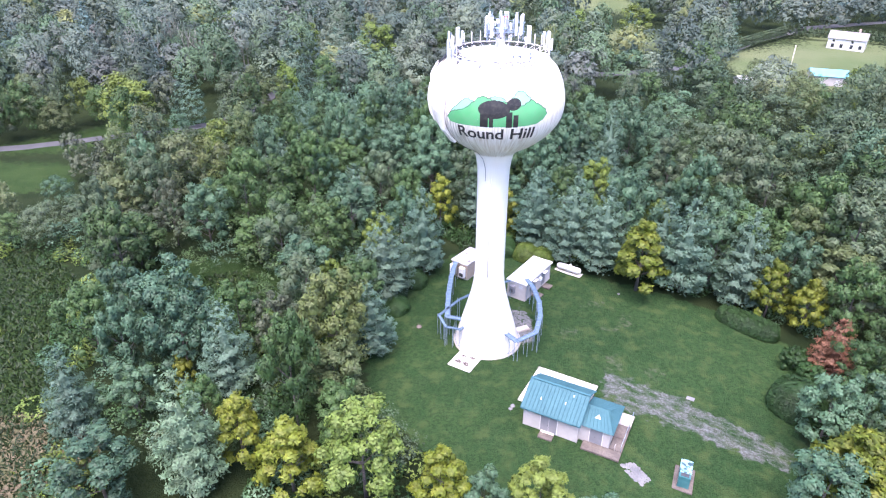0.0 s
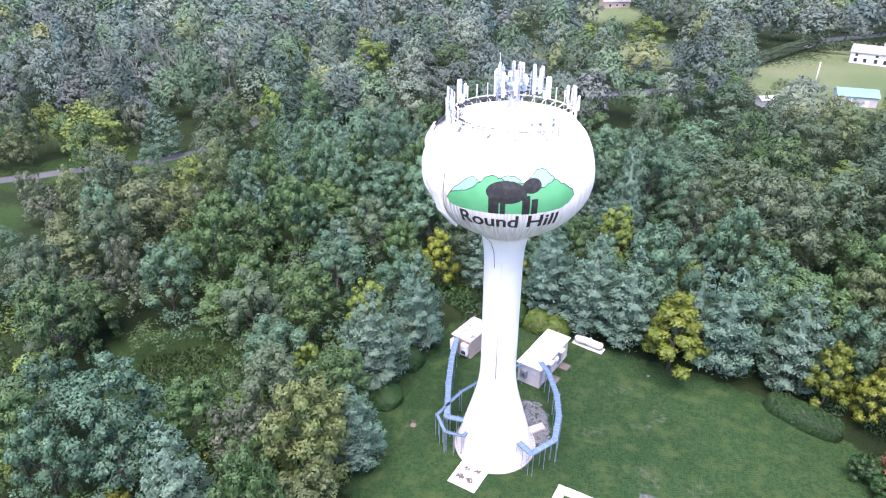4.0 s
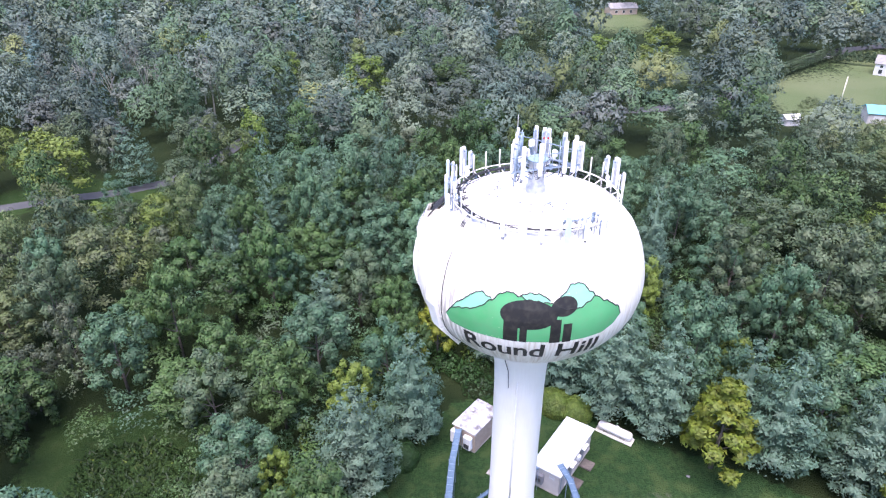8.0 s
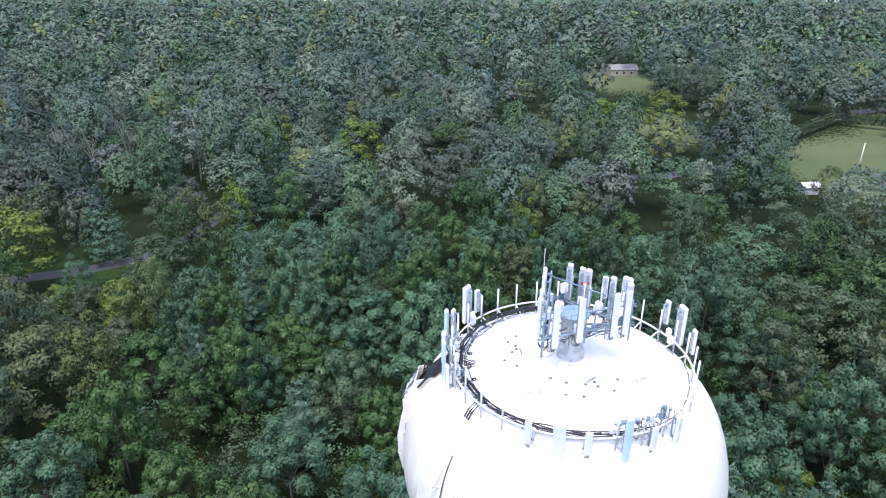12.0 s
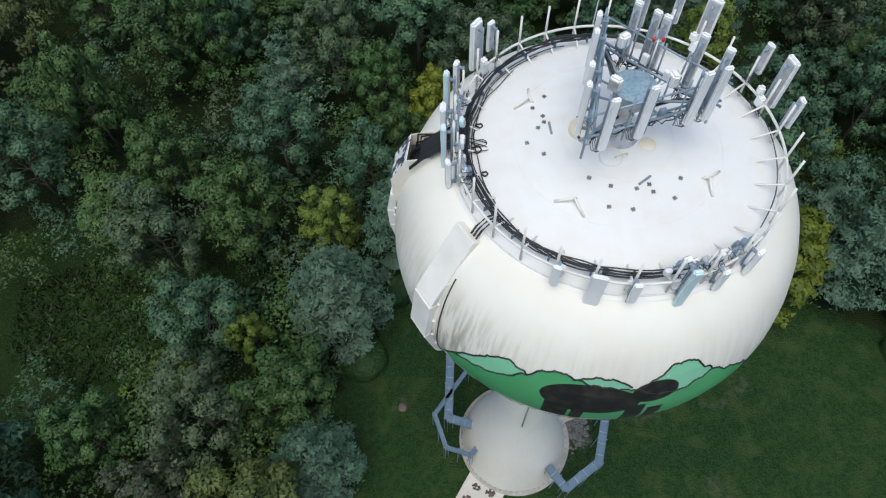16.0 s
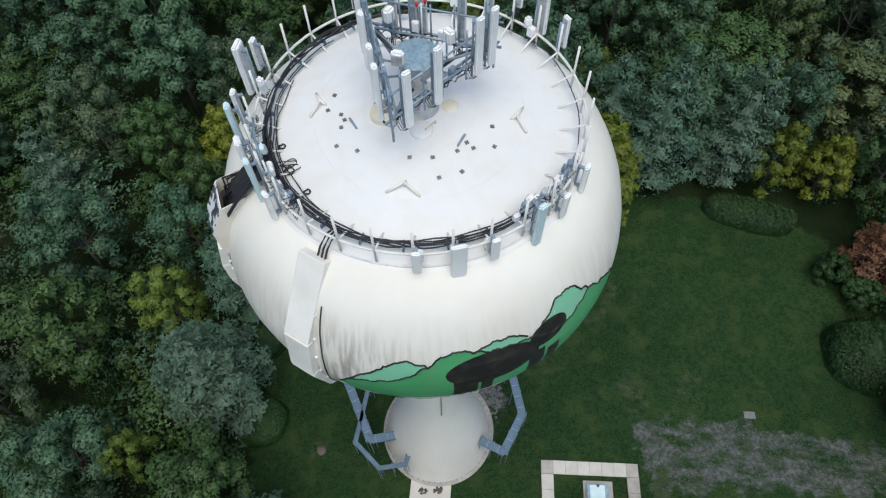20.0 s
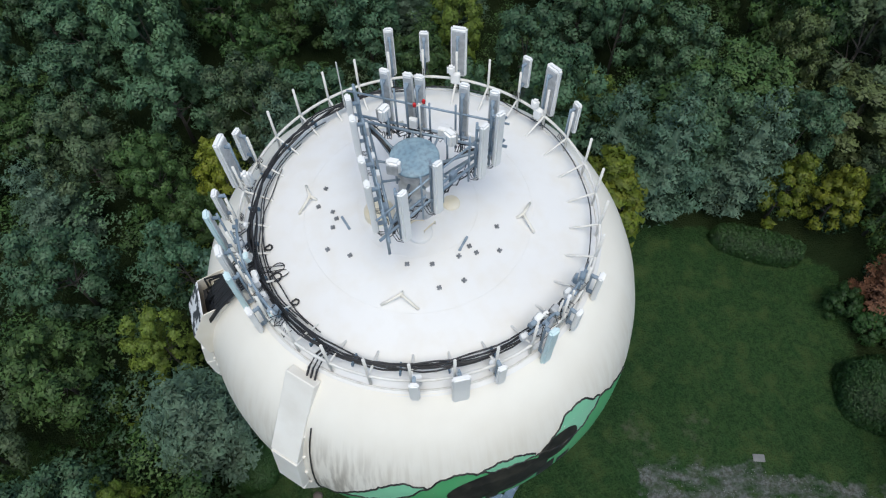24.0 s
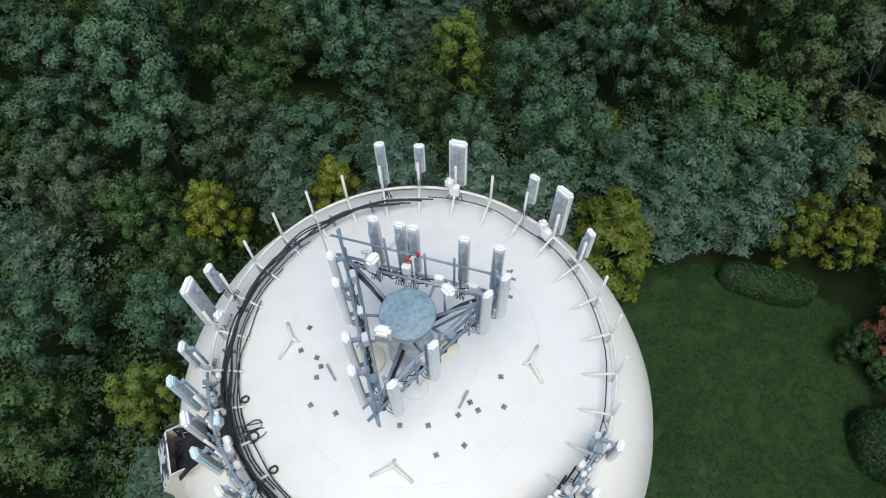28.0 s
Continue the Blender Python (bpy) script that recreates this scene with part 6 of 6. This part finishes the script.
# taller trees that stand out further off: kind, x, y, half width, height
MARKS = [("lime", -22, 211, 7.6, 18), ("lime", -75, 150, 6.8, 16), ("lime", 51, 248, 8, 17), ("lime", -84, 267, 5, 14), ("lime", 74, 262, 7.6, 17), ("lime", -49, 236, 5.2, 15), ("olive", -49, 112.5, 5.6, 15), ("moss", -44, 114, 3.6, 15),
         ("bluepine", -31, 187, 7.6, 20), ("bluepine", -42.7, 182, 6, 18), ("bluepine", -24, 190, 5.8, 19), ("bluepine", -65.5, 161.6, 4.8, 16), ("bluepine", 103, 243, 5, 16), ("bluepine", 67.6, 208.6, 3.4, 13),
         ("dark", 38.7, 288, 12, 20), ("lime", -94, 165, 4.4, 13), ("green", 74, 194.5, 7, 16), ("olive", 92.5, 194.5, 3.6, 11), ("green", 2, 221, 7.4, 16), ("dark", 98, 313, 6.5, 20), ("dark", 105, 307, 6.5, 20), ("dark", 89, 307, 6, 20)]
for key, x, y, w, h in MARKS:
    placed.append((x, y, w))
    mid_list.append((key, x, y, w / KINDS[key][1], h / KINDS[key][2]))
gs = random.Random(21)
y = 30.0
while y < 800:
    step = 7.2 if y < 160 else 11.5 if y < 260 else 12.5 if y < 420 else 15
    x = -0.75 * y - 45
    while x < 0.75 * y + 52:
        px, py = x + gs.uniform(-0.42, 0.42) * step, y + gs.uniform(-0.42, 0.42) * step
        x += step
        if y < 42 and -30 < px < 34:
            continue
        if blocked(px, py, 3.2):
            continue
        if min((px - a) ** 2 + (py - b) ** 2 - (0.7 * w + 2.2) ** 2 for a, b, w in placed) < 0:
            continue
        key = species(px, py, gs)
        sc = gs.uniform(0.72, 1.08)
        hs = gs.uniform(0.7, 1.4)
        if px > 45 + 0.15 * (py - 90) and 80 < py < 160:
            # old broad crowns stand wider apart
            if gs.random() < 0.42:
                continue
            sc, hs = sc * 1.4, hs * 1.1
        if low_strip(px, py):
            sc, hs = sc * 0.75, hs * 0.6
        d = math.hypot(px - 5, py - 72)
        if (d < 72 and py > 40 or py < 62 and px < -20 and px > -60) and near_n < 290:
            form, w, h, n, s, mt, lab = KINDS[key]
            plant(key, px, py, w * sc, h * hs, gs)
            near_n += 1
            near_at.append((px, py, w * sc))
        elif py < 175:
            mid_list.append((key, px, py, sc, hs))
        elif py < 420:
            far_list.append((key, px, py, sc * 1.5, hs * 1.2))
        else:
            hill_list.append((key, px, py, sc * 1.6, hs * 1.2))
    y += step


def woods(name, label, rows, leaves, size, count, leafs=LEAF_FAR_HAZY):
    """Distant trees, joined into one piece of woodland."""
    keys = sorted({r[0] for r in rows})
    base = {}
    for k in keys:
        form, w, h, n, s, mt, lab = KINDS[k]
        base[k] = []
        for v in range(5):
            seed = 50 + v * 13 + len(k)
            lv, lf, ln = leaf_mesh(form, w, h, leaves, size, seed, count, 0.8 if leafs is LEAF_FAR_HAZY else 0.35)
            base[k].append((lv, lf, ln))
    V, F3, M3, TN, NR = [], [], [], [], []
    off = 0
    for key, x, y, sc, hs in rows:
        cv, cf, cn = base[key][gs.randrange(5)]
        a = gs.uniform(0, 6.28)
        rot = np.array([[math.cos(a), -math.sin(a), 0], [math.sin(a), math.cos(a), 0], [0, 0, 1]])
        S = np.array([sc, sc, hs])
        allv = cv * S @ rot.T + (x, y, float(ground_z(x, y)))
        V.append(allv)
        F3.append(cf + off)
        M3 += [keys.index(key)] * len(cf)
        NR.append(unit(cn / S) @ rot.T)
        TN.append(np.full(len(allv), gs.random()))
        off += len(allv)
    V, F, TN = np.vstack(V), np.vstack(F3), np.concatenate(TN)
    me = bpy.data.meshes.new(name)
    me.vertices.add(len(V))
    me.vertices.foreach_set("co", V.astype(np.float32).ravel())
    me.loops.add(F.size)
    me.loops.foreach_set("vertex_index", F.astype(np.int32).ravel())
    me.polygons.add(len(F))
    me.polygons.foreach_set("loop_start", np.arange(0, F.size, 3, dtype=np.int32))
    me.polygons.foreach_set("material_index", np.array(M3, dtype=np.int32))
    for k in keys:
        me.materials.append(leafs[KINDS[k][5]])
    faced(me, np.vstack(NR))
    me.attributes.new("tint", "FLOAT", "POINT").data.foreach_set("value", TN.astype(np.float32))
    return tagged(new(name, me), label, "woodland", kind="stuff")


# young trees that fill the gaps between the large ones
young = []
stand = near_at + placed
for i in range(-14, 15):
    for j in range(0, 24):
        px, py = 6 + i * 5 + gs.uniform(-1.6, 1.6), 40 + j * 4.6 + gs.uniform(-1.6, 1.6)
        if blocked(px, py, 2.6) or py < 46 and px > -40 or signed(MEADOW, px, py) > -2:
            continue
        if min(math.hypot(px - a, py - b) - 0.72 * w for a, b, w in stand) > 0.6:
            young.append((gs.choice(("blue", "green", "green", "dark")), px, py, gs.uniform(0.5, 0.75), gs.uniform(0.34, 0.56)))
woods("young_trees", "young green trees between the large ones", young, 560, 0.45, 14, LEAF)
woods("woodland_middle", "mixed green woodland beyond the clearing", mid_list, 2900, 0.35, 30, LEAF)
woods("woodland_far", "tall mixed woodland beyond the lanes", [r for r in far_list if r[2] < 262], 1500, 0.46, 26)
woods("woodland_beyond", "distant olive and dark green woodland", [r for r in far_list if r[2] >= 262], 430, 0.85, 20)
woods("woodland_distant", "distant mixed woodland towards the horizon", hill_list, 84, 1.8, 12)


def horizon_woods():
    """Tree-covered country out to the horizon, as low rounded crowns."""
    g = np.random.default_rng(4)
    n = 10000
    y = 790 + (2800 - 790) * g.random(n) ** 1.4
    x = (g.random(n) * 2 - 1) * (0.75 * y + 60)
    clear = np.sin(x * 0.011 + 1.3) * np.sin(y * 0.007 + x * 0.003)
    ok = clear < 0.72
    x, y = x[ok], y[ok]
    n = len(x)
    r = 7.0 * (1 + (y - 790) / 1300) * g.uniform(0.6, 1.4, n)
    h = g.uniform(9, 15, n)
    ring = np.array([[1, 0, 0.35], [0.5, 0.87, 0.3], [-0.5, 0.87, 0.4], [-1, 0, 0.3], [-0.5, -0.87, 0.35], [0.5, -0.87, 0.4],
                     [0.6, 0.2, 0.8], [0, 0.65, 0.75], [-0.6, 0.1, 0.85], [0, -0.6, 0.78], [0, 0, 1.0]])
    tri = np.array([[0, 1, 6], [1, 7, 6], [1, 2, 7], [2, 8, 7], [2, 3, 8], [3, 4, 8], [4, 9, 8], [4, 5, 9], [5, 0, 9], [0, 6, 9], [6, 7, 10], [7, 8, 10], [8, 9, 10], [9, 6, 10]])
    V = ring[None] * np.stack([r, r, h], 1)[:, None, :] * g.uniform(0.65, 1.3, (n, 11, 1)) + np.stack([x, y, np.full(n, -1.5)], 1)[:, None, :]
    F = (tri[None] + (np.arange(n) * 11)[:, None, None]).reshape(-1, 3)
    me = bpy.data.meshes.new("woodland_horizon")
    me.from_pydata(V.reshape(-1, 3).tolist(), [], F.tolist())
    me.polygons.foreach_set("use_smooth", [True] * len(F))
    # crown colours with the distance haze already mixed in
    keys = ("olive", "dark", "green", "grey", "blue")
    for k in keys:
        me.materials.append(LEAF_FAR_HAZY[k])
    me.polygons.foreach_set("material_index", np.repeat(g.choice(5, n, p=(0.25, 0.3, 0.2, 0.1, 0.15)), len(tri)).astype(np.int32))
    me.attributes.new("tint", "FLOAT", "POINT").data.foreach_set("value", np.repeat(g.random(n), 11).astype(np.float32))
    return tagged(new("woodland_horizon", me), "wooded country reaching the horizon", "woodland", kind="stuff")


horizon_woods()


# ---- undergrowth ----
def undergrowth():
    """Low bushes and saplings along the wood edge and over the rough meadow."""
    g = random.Random(77)
    rows = []
    while len(rows) < 520:
        x, y = g.uniform(-75, 58), g.uniform(38, 112)
        s = signed(LAWN, x, y)
        m = signed(MEADOW, x, y)
        if s > (-3.6 if x > 10 else -1.4) or s < -16 and m < -4:
            continue
        if m > 1 and g.random() < 0.93 or inside(CLEARING, x, y):
            continue
        rows.append((g.choice(("shrub", "shrub", "goldshrub", "bushgrey")), x, y, g.uniform(0.5, 1.15), g.uniform(0.4, 0.9)))
    return rows


KINDS["bushgrey"] = ("shrub", 2.0, 2.6, 1500, 0.3, "blue", "low blue-green bush")
woods("undergrowth", "low bushes and saplings under the trees", undergrowth(), 220, 0.38, 16, LEAF)


def tall_grass():
    g = np.random.default_rng(6)
    n = 60000
    x, y = g.uniform(-85, -24, n), g.uniform(38, 98, n)
    ok = np.array([inside(MEADOW, a, b) or inside(CLEARING, a, b) for a, b in zip(x, y)])
    x, y = x[ok], y[ok]
    n = len(x)
    h = g.uniform(0.25, 0.75, n)
    a = g.uniform(0, 6.28, n)
    z = ground_z(x, y)
    P = np.stack([x, y, z], 1)
    B = np.stack([np.cos(a), np.sin(a), 0 * a], 1) * 0.12
    lean = np.stack([g.normal(0, 0.32, n), g.normal(0, 0.32, n), h * 0.8], 1)
    V = np.stack([P - B, P + B, P + lean], 1).reshape(-1, 3)
    me = bpy.data.meshes.new("tall_grass")
    me.from_pydata(V.tolist(), [], np.arange(3 * n).reshape(n, 3).tolist())
    me.materials.append(leaf_mat("meadow_grass", (0.014, 0.036, 0.009), (0.024, 0.05, 0.013), spread=0.3, blotch=0.3, cool=(1, 1, 1)))
    me.materials.append(LEAF["olive"])
    me.materials.append(LEAF["lime"])
    me.polygons.foreach_set("material_index", g.choice(3, n, p=(0.965, 0.025, 0.01)).astype(np.int32))
    return tagged(new("tall_grass", me), "long rough meadow grass and weeds", "grass", kind="stuff")


tall_grass()


# ---- bare trees in the far wood ----
def bare_tree(seed):
    g = random.Random(seed)
    bm = bmesh.new()

    def limb(p, d, length, r, level):
        q = p + d * length
        rod(p, q, r, 5 if level < 2 else 3, r * 0.6, bm=bm)
        if level < 3:
            for k in range(3 if level else 4):
                nd = (d + Vector((g.gauss(0, 0.45), g.gauss(0, 0.45), g.uniform(0, 0.5)))).normalized()
                limb(p.lerp(q, g.uniform(0.5, 1.0)), nd, length * g.uniform(0.5, 0.75), r * 0.55, level + 1)

    limb(Vector((0, 0, 0)), Vector((g.gauss(0, 0.08), g.gauss(0, 0.08), 1)).normalized(), 7.5, 0.26, 0)
    me = bpy.data.meshes.new("bare_tree")
    bm.to_mesh(me)
    bm.free()
    me.materials.append(DEAD)
    return me


bare = [bare_tree(s) for s in (1, 2, 3)]
gb = random.Random(12)
for cx, cy, n in ((-82, 212, 8), (-72, 222, 5), (-30, 305, 4), (-4, 285, 3), (18, 268, 2), (-95, 240, 3)):
    for k in range(n):
        x, y = cx + gb.gauss(0, 8), cy + gb.gauss(0, 8)
        if not blocked(x, y, 1):
            t = thing("bare_tree", "leafless grey tree standing in the far wood", "tree", pose(x, y, float(ground_z(x, y)) - 0.1, 0, 0, gb.uniform(0, 360)), "bare trees")
            t.scale = (1, 1, gb.uniform(0.95, 1.25))
            share("branching_trunk", gb.choice(bare), t, Matrix())


# ---- roads, fields and houses far off ----
def ribbon(name, line, width, material, label, lift=0.06):
    bm = bmesh.new()
    fine = []
    for (x0, y0), (x1, y1) in zip(line, line[1:]):
        for k in range(8):
            fine.append(Vector((x0 + (x1 - x0) * k / 8, y0 + (y1 - y0) * k / 8, 0)))
    fine.append(Vector((*line[-1], 0)))
    prev = None
    for i, p in enumerate(fine):
        d = (fine[min(i + 1, len(fine) - 1)] - fine[max(i - 1, 0)]).normalized()
        s = Vector((-d.y, d.x, 0)) * width / 2
        z = float(ground_z(p.x, p.y)) + lift
        row = [bm.verts.new((*(p + s * k).to_2d(), z - (0.3 if abs(k) > 1 else 0))) for k in (-1.15, -1, 1, 1.15)]
        if prev:
            for a in range(3):
                bm.faces.new((prev[a], row[a], row[a + 1], prev[a + 1]))
        prev = row
    bmesh.ops.recalc_face_normals(bm, faces=bm.faces)
    return single(name, bm, material, label, "road", None, kind="structure")


ribbon("road_west", ROAD_L, 3.5, M_ASPHALT, "narrow grey asphalt lane through the wood", 0.12)
ribbon("road_east", ROAD_R, 5.0, M_ASPHALT, "grey asphalt lane past the fields", 0.12)

M_SIDING = surface("white_siding", (0.7, 0.69, 0.67), (0.62, 0.6, 0.58), 0.8, 0.7)
M_SHINGLE = surface("grey_shingle", (0.2, 0.19, 0.18), (0.28, 0.27, 0.26), 0.7, 0.9)
M_BARNROOF = surface("blue_metal_roof", (0.12, 0.38, 0.46), (0.16, 0.44, 0.52), 0.4, 0.4)
M_GLASS = surface("window_glass", (0.03, 0.035, 0.04), (0.05, 0.055, 0.06), 0.5, 0.1)


def gable_house(name, label, m, lx, ly, eave, ridge, wall_m, roof_m, windows, category="house", chimney=False):
    h = thing(name, label, category, m)
    part("wall", block(lx, ly, eave, pose(0, 0, 0), 0.0, base=True), wall_m, h)
    g = bmesh.new()
    for x in (-lx / 2, lx / 2):
        g.faces.new([g.verts.new(p) for p in ((x, -ly / 2, eave), (x, ly / 2, eave), (x, 0, ridge - 0.1))])
    part("gable", g, wall_m, h)
    o = 0.4
    for s in (-1, 1):
        a, b = (-lx / 2 - o, s * (ly / 2 + o), eave - 0.15), (lx / 2 + o, s * (ly / 2 + o), eave - 0.15)
        if s > 0:
            a, b = b, a
        c, d = (b[0], 0, ridge), (a[0], 0, ridge)
        part("roof_slope", roof_panel(a, b, c, d, 0.15), roof_m, h)
    for x, z, w, hh in windows:
        f = part("window", block(w + 0.2, 0.08, hh + 0.2, pose(x, -ly / 2 - 0.02, z)), M_WHITE, h)
        part("pane", block(w, 0.04, hh, pose(x, -ly / 2 - 0.07, z)), M_GLASS, f)
    if chimney:
        part("chimney", block(0.8, 0.8, ridge - eave + 1.2, pose(lx / 4, 0.6, eave), 0.02, base=True), M_TAN, h)
    return h


def far(x, y, rz):
    return pose(x, y, float(ground_z(x, y)) - 0.05, 0, 0, rz)


barn = gable_house("barn", "cream metal barn with a bright blue-green roof", far(123.5, 210.5, -18), 10.5, 7.5, 3.2, 4.6, M_WALLW, M_BARNROOF, [], "barn")
part("barn_door", block(2.6, 0.1, 2.5, pose(-2.6, -3.78, 0.0), base=True), M_SIDING, barn, "white sliding door")
part("side_door", block(1.0, 0.1, 2.1, pose(2.6, -3.78, 0.0), base=True), M_SIDING, barn)
gable_house("farmhouse", "white farmhouse with a dark grey shingle roof", far(159, 264, -35), 13, 8, 4.4, 6.6, M_SIDING, M_SHINGLE, [(-4.5, 1.6, 1.1, 1.4), (-1.5, 1.6, 1.1, 1.4), (2, 1.6, 1.1, 1.4), (5, 1.6, 1.1, 1.4), (-4.5, 3.4, 0.9, 0.9), (2, 3.4, 0.9, 0.9)], chimney=True)
gable_house("cottage", "low cream cottage among the trees", far(94, 399, 8), 15, 8, 3.4, 5.6, M_TAN, M_SHINGLE, [(-4, 1.6, 1.2, 1.3), (0, 1.6, 1.2, 1.3), (4, 1.6, 1.2, 1.3)])
gable_house("garden_shed", "small white shed by the field edge", far(95, 207, 10), 4.2, 3.4, 2.2, 3.0, M_SIDING, M_SHROOF, [], "shed")
for x, y, rz, lx in ((-466, 1064, 20, 26), (-193, 1066, -10, 22), (-150, 900, 30, 16), (640, 1250, 0, 30), (720, 1180, 15, 26), (560, 1330, -20, 28), (480, 900, 25, 20), (-620, 1200, 5, 22), (820, 1300, 0, 30)):
    gable_house("far_house", "distant white house among trees", far(x, y, rz), lx, 12, 9, 14, M_SIDING, M_SHROOF, [(-4, 4, 2, 2.4), (4, 4, 2, 2.4)])
for x, y, rz, body in ((149, 290, 40, M_SIDING), (146, 296, 38, M_DARKMETAL), (158, 300, 40, M_DARKMETAL)):
    c = thing("parked_car", "parked car beside the far lane", "car", far(x, y, rz), "parked cars")
    part("body", block(4.3, 1.75, 0.75, pose(0, 0, 0.35), 0.15, base=True), body, c)
    part("cabin", block(2.3, 1.55, 0.6, pose(-0.2, 0, 1.05), 0.18, base=True), M_GLASS, c)
    for wx in (-1.35, 1.35):
        for wy in (-0.8, 0.8):
            part("wheel", rod((wx, wy - 0.1, 0.33), (wx, wy + 0.1, 0.33), 0.33, 12), M_CABLE, c)
single("utility_pole", rod((0, 0, 0), (0, 0, 9), 0.15, 8), M_CREAM, "pale wooden pole standing in the field", "pole", far(118, 224, 0))
# clipped row of cypresses beside the eastern field
gr = random.Random(4)
cyp = crown_data("column", 1.3, 5.5, 700, 0.42, 5, LEAF["dark"])
row_line = [(104, 246), (126, 268), (144, 284), (158, 277), (190, 266)]
for (x0, y0), (x1, y1) in zip(row_line, row_line[1:]):
    n = int(math.hypot(x1 - x0, y1 - y0) / 2.1)
    for k in range(n):
        x, y = x0 + (x1 - x0) * k / n, y0 + (y1 - y0) * k / n
        t = thing("cypress", "narrow clipped cypress in a hedge row", "tree", far(x, y, gr.uniform(0, 360)), "cypress hedge row")
        share("crown", cyp, t, Matrix())
